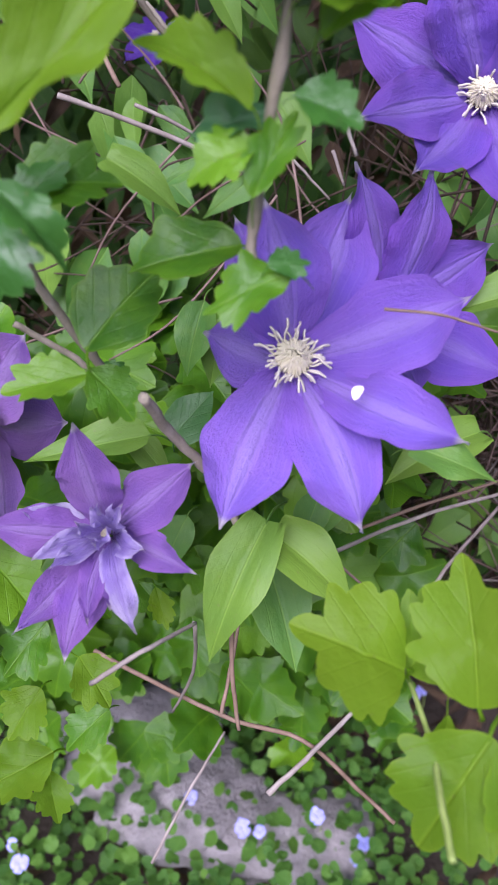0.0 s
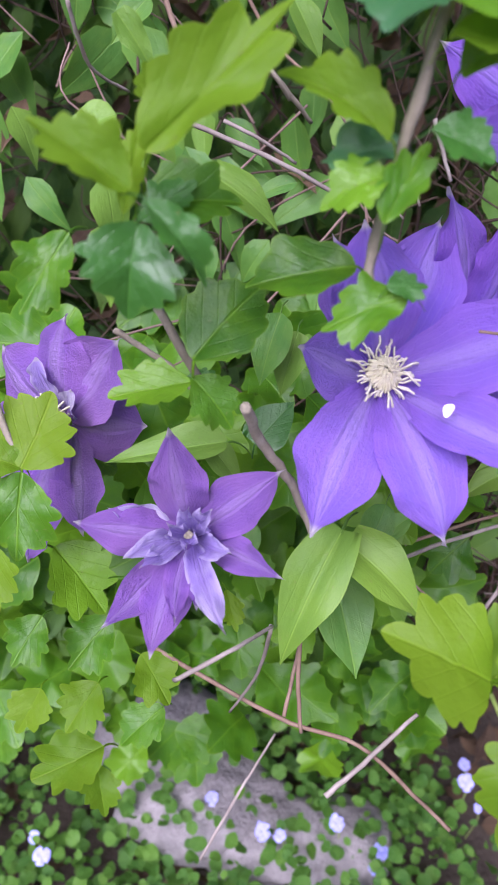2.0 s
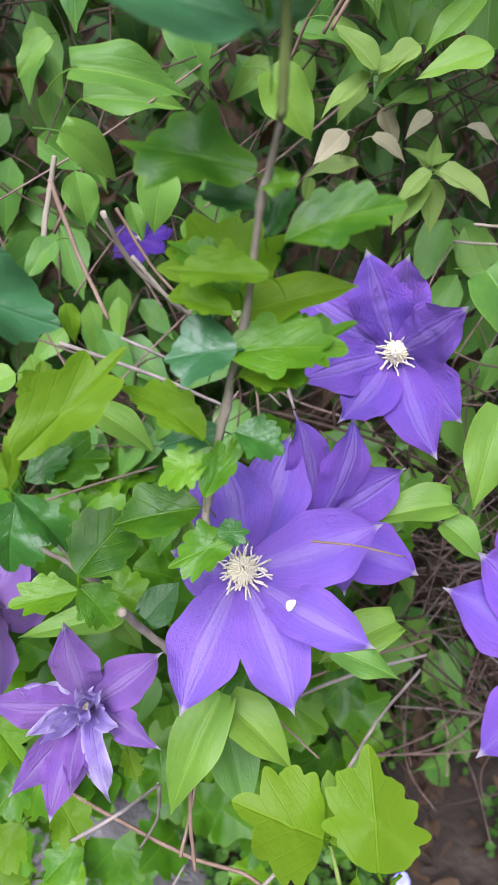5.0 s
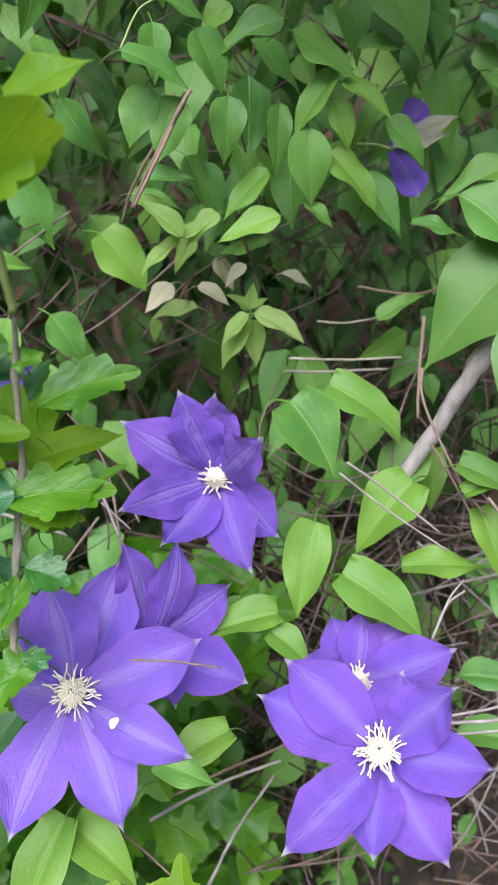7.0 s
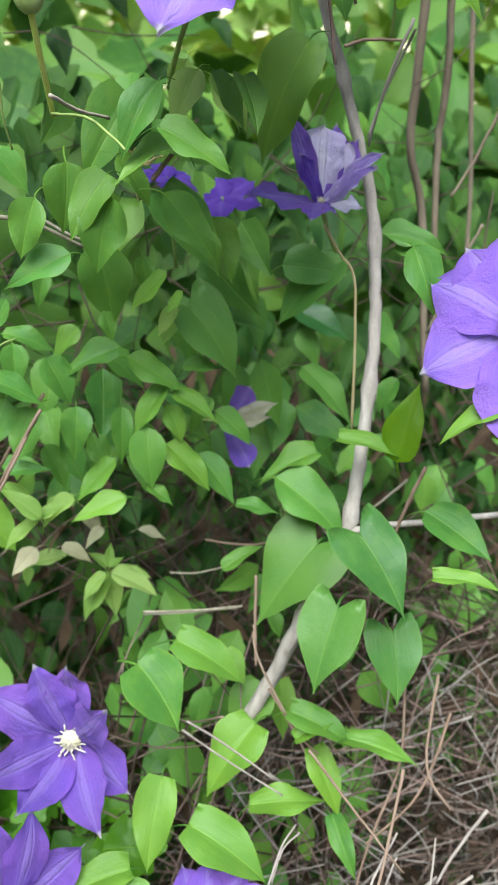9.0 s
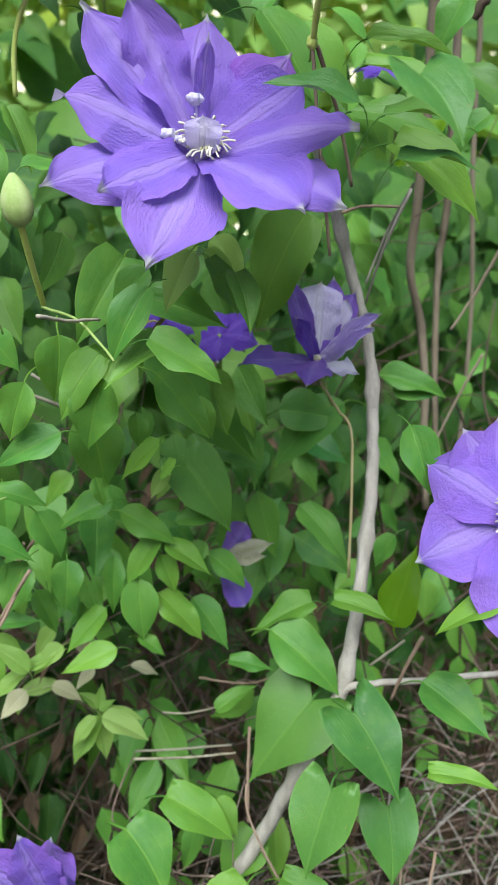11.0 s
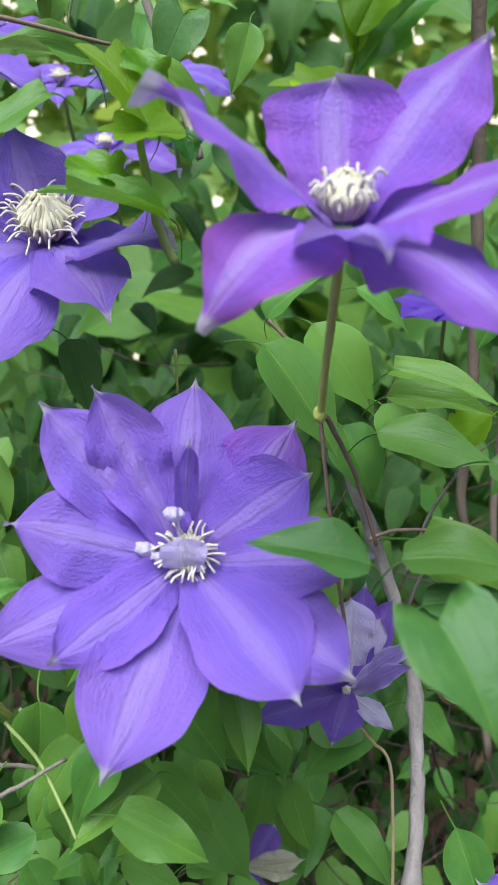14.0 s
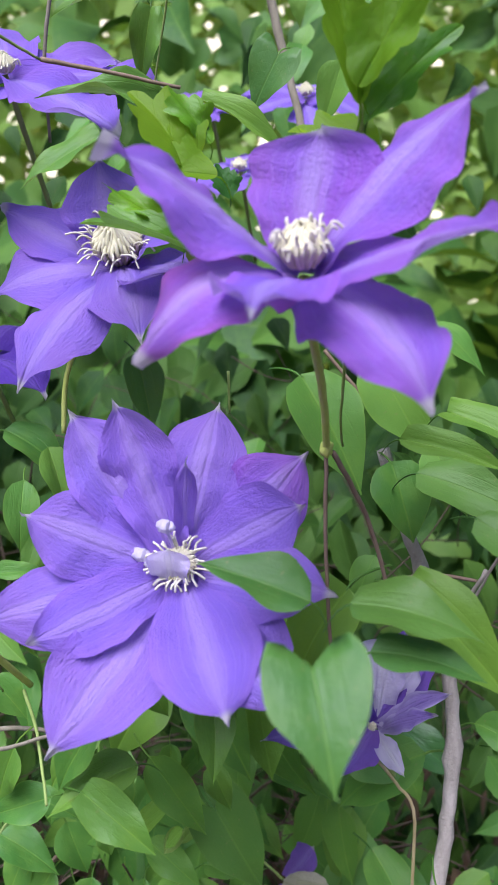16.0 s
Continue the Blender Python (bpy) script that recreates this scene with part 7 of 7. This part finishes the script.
stem("stem", ((0.2620, 0.3640, 1.3400), (0.2820, 0.3760, 1.2900), (0.2980, 0.3880, 1.2500), (0.3130, 0.3930, 1.2000), (0.3160, 0.3920, 1.1500), (0.3130, 0.3850, 1.1000), (0.3050, 0.3800, 1.0500), (0.2940, 0.3700, 1.0000), (0.2850, 0.3720, 0.9600), (0.2700, 0.3760, 0.9300), (0.2520, 0.3760, 0.9000), (0.2410, 0.3960, 0.8600), (0.2075, 0.4208, 0.7890)), 0.0034, 0.0056, PALE_BARK, trunk, "", 0.14, (0.12, 0.3, 0.47, 0.62, 0.8), 12)
f = Flower((0.2220, 0.4680, 1.0370), (-0.25, -0.90, 0.35), "half open violet clematis flower seen from behind", 20, PETAL_MID)
f.petal((0.2410, 0.4620, 1.0670), 0.0190, 0.04, blunt=True)
f.petal((0.2350, 0.4400, 1.0060), 0.0210, 0.08, blunt=True)
f.petal((0.2568, 0.4394, 1.0546), 0.0145, 0.08, SEPAL_BACK, lift=0.004, label="pale striped green petal back")
f.petal((0.2520, 0.4420, 1.0440), 0.0120, 0.05, SEPAL_BACK, lift=0.005, label="pale striped green petal back")
f.stalk(((0.2140, 0.4750, 1.0390), (0.2030, 0.4850, 1.0400)), 0.0010, 0.0009)
# flowers behind the leaves: their darkness is painted in with PETAL_DARK
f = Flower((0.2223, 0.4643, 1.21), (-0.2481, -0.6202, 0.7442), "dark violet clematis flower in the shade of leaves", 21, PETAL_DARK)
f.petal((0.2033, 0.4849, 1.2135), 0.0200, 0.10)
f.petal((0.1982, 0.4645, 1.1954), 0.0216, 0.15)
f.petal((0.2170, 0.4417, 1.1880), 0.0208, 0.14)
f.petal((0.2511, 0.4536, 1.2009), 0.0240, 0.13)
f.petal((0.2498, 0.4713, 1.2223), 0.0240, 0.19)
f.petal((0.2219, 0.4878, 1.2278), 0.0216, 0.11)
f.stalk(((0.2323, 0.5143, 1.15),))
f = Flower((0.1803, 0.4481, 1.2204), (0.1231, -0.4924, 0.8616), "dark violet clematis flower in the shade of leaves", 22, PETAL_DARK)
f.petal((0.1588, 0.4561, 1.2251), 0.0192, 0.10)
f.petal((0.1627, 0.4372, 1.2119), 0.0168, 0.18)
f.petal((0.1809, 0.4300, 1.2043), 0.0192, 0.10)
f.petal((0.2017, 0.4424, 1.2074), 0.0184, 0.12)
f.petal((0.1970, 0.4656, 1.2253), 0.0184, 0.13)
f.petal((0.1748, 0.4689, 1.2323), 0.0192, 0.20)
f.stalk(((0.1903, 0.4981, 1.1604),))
f = Flower((0.0588, 0.3199, 1.5148), (0.1606, -0.6423, 0.7494), "violet clematis flower at the top of the vine", 23, PETAL)
f.petal((-0.0269, 0.3369, 1.5273), 0.043, 0.11)
f.petal((0.0039, 0.2842, 1.4855), 0.046, 0.13)
f.petal((0.0414, 0.2657, 1.4485), 0.043, 0.15)
f.petal((0.1299, 0.2944, 1.476), 0.043, 0.11)
f.petal((0.1345, 0.3473, 1.5191), 0.040, 0.19)
f.petal((0.0991, 0.3773, 1.5461), 0.048, 0.13)
f.petal((0.0178, 0.3714, 1.5645), 0.046, 0.10)
f.heart(0.009, 12)
f.stalk(((0.0688, 0.3699, 1.4548),))
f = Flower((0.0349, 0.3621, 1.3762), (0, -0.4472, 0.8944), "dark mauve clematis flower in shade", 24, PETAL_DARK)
f.petal((-0.0224, 0.3887, 1.3727), 0.032, 0.12)
f.petal((-0.0192, 0.3304, 1.355), 0.031, 0.13)
f.petal((0.0327, 0.3163, 1.3414), 0.036, 0.14)
f.petal((0.0858, 0.3356, 1.3535), 0.034, 0.19)
f.petal((0.0795, 0.396, 1.3826), 0.035, 0.20)
f.petal((0.0263, 0.4241, 1.3964), 0.034, 0.11)
f.heart(0.009, 12)
f.stalk(((0.0449, 0.4121, 1.3162),))
f = Flower((0.3783, 0.4941, 1.4145), (0, -0.4472, 0.8944), "small distant violet clematis flower", 25, PETAL_DARK)
f.petal((0.3397, 0.5099, 1.4192), 0.0263, 0.13)
f.petal((0.3392, 0.4804, 1.4025), 0.0289, 0.12)
f.petal((0.3777, 0.4632, 1.3939), 0.0289, 0.10)
f.petal((0.4125, 0.4805, 1.3995), 0.0281, 0.18)
f.petal((0.4137, 0.5145, 1.4202), 0.0314, 0.14)
f.petal((0.3771, 0.5297, 1.4239), 0.0281, 0.13)
f.stalk(((0.3883, 0.5441, 1.3545),))
f = Flower((0.1410, 0.5500, 1.5410), (-0.1054, -0.527, 0.8433), "small distant violet clematis flower", 26, PETAL)
f.petal((0.0944, 0.5874, 1.5449), 0.036, 0.18)
f.petal((0.0913, 0.5387, 1.5189), 0.035, 0.10)
f.petal((0.1339, 0.5029, 1.5057), 0.035, 0.11)
f.petal((0.1954, 0.5221, 1.5141), 0.034, 0.14)
f.petal((0.1930, 0.5806, 1.5490), 0.031, 0.20)
f.petal((0.1412, 0.6047, 1.5700), 0.034, 0.17)
f.heart(0.009, 12)
f.stalk(((0.1510, 0.6000, 1.4810),))
f = Flower((0.187, 0.5552, 1.6013), (0, -0.6508, 0.7593), "small distant violet clematis flower", 27, PETAL)
f.petal((0.1291, 0.5817, 1.6094), 0.036, 0.13)
f.petal((0.1421, 0.5222, 1.5688), 0.035, 0.16)
f.petal((0.2027, 0.5155, 1.5524), 0.036, 0.10)
f.petal((0.2381, 0.5445, 1.5764), 0.031, 0.10)
f.petal((0.2349, 0.5842, 1.6106), 0.031, 0.09)
f.petal((0.1767, 0.6011, 1.6287), 0.033, 0.14)
f.heart(0.009, 12)
f.stalk(((0.197, 0.6052, 1.5413),))
f = Flower((0.1062, 0.5867, 1.6029), (0, -0.6508, 0.7593), "small distant violet clematis flower", 28, PETAL)
f.petal((0.064, 0.5983, 1.611), 0.025, 0.17)
f.petal((0.0744, 0.5742, 1.5796), 0.028, 0.20)
f.petal((0.1082, 0.5511, 1.5689), 0.023, 0.19)
f.petal((0.1463, 0.5796, 1.5944), 0.025, 0.14)
f.petal((0.1418, 0.6112, 1.6116), 0.026, 0.18)
f.petal((0.0946, 0.618, 1.6284), 0.027, 0.10)
f.heart(0.009, 12)
f.stalk(((0.1162, 0.6367, 1.5429),))
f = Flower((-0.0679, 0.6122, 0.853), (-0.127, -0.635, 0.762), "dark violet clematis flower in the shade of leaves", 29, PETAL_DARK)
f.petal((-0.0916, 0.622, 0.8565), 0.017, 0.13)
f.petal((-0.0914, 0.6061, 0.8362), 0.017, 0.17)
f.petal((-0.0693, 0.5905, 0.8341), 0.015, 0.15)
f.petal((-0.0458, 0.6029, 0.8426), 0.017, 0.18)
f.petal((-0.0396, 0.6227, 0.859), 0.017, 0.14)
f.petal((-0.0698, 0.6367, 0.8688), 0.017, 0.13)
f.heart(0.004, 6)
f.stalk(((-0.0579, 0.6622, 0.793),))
bud((0.0990, 0.2500, 1.2500), (0.0965, 0.2450, 1.2720), 0.0068)
lone_stem("vine_shoot", ((0.1051, 0.2852, 1.2173), (0.1230, 0.2600, 1.2090), (0.1374, 0.2385, 1.1909)), 0.00085, 0.0006, GREEN_STEM, "slender pale green clematis shoot", "stem")
blue_flower((-0.2567, 0.4871, 0.0822), 0.0080)
blue_flower((-0.2416, 0.4617, 0.0907), 0.0104)
blue_flower((-0.1987, 0.4414, 0.0725), 0.0066)
blue_flower((-0.0128, 0.5201, 0.0711), 0.0090)
blue_flower((-0.0651, 0.5343, 0.0986), 0.0085)
blue_flower((0.0744, 0.5101, 0.1015), 0.0103)
blue_flower((0.114, 0.4753, 0.079), 0.0074)
blue_flower((0.125, 0.4979, 0.0717), 0.0100)
blue_flower((0.2259, 0.6983, 0.0865), 0.0081)
blue_flower((0.2386, 0.6112, 0.0777), 0.0089)
blue_flower((0.2266, 0.5681, 0.1044), 0.0105)
blue_flower((0.2432, 0.5543, 0.0757), 0.0065)
blue_flower((0.2155, 0.6904, 0.0874), 0.0081)
blue_flower((-0.1737, 0.6211, 0.1089), 0.0066)
blue_flower((0.0114, 0.4877, 0.1094), 0.0080)
blue_flower((-0.0079, 0.4945, 0.1035), 0.0102)
stone((-0.1330, 0.6420, 0.05), 0.085)
stone((-0.0700, 0.5650, 0.05), 0.075)
stone((-0.0100, 0.5350, 0.04), 0.06)
stone((0.0700, 0.5300, 0.03), 0.06)
stone((-0.1900, 0.6900, 0.03), 0.06)


def dry_tendrils(at):
    """Withered tan tendrils curled round a node of the vine."""
    rr = random.Random(77)
    c = Vector(at)
    ob = thing("dry_tendrils", at, "withered tan tendrils curled round a vine node", "tendrils")
    for _ in range(9):
        way = Vector((rr.uniform(-1, 1), rr.uniform(-0.9, 0.2), rr.uniform(-0.4, 1))).normalized()
        side = way.orthogonal().normalized()
        up = way.cross(side)
        size, turn = rr.uniform(0.010, 0.022), rr.uniform(1.5, 4.5)
        pts = [c + way * size * v + (side * math.cos(turn * v) + up * math.sin(turn * v)) * 0.005 * v for v in (0, 0.25, 0.5, 0.75, 1.0)]
        bm = bmesh.new()
        tube(bm, pts, 0.0009, 0.0005, 6, 0.3)
        part("tendril", bm, TENDRIL, ob)


dry_tendrils((0.1550, 0.3720, 1.2120))
lone_stem("vine_runner", ((0.1620, 0.3740, 1.2030), (0.1780, 0.3780, 1.2230), (0.1930, 0.3850, 1.2430)), 0.0016, 0.0013, VINE, "short russet brown piece of old vine", "vine stem")
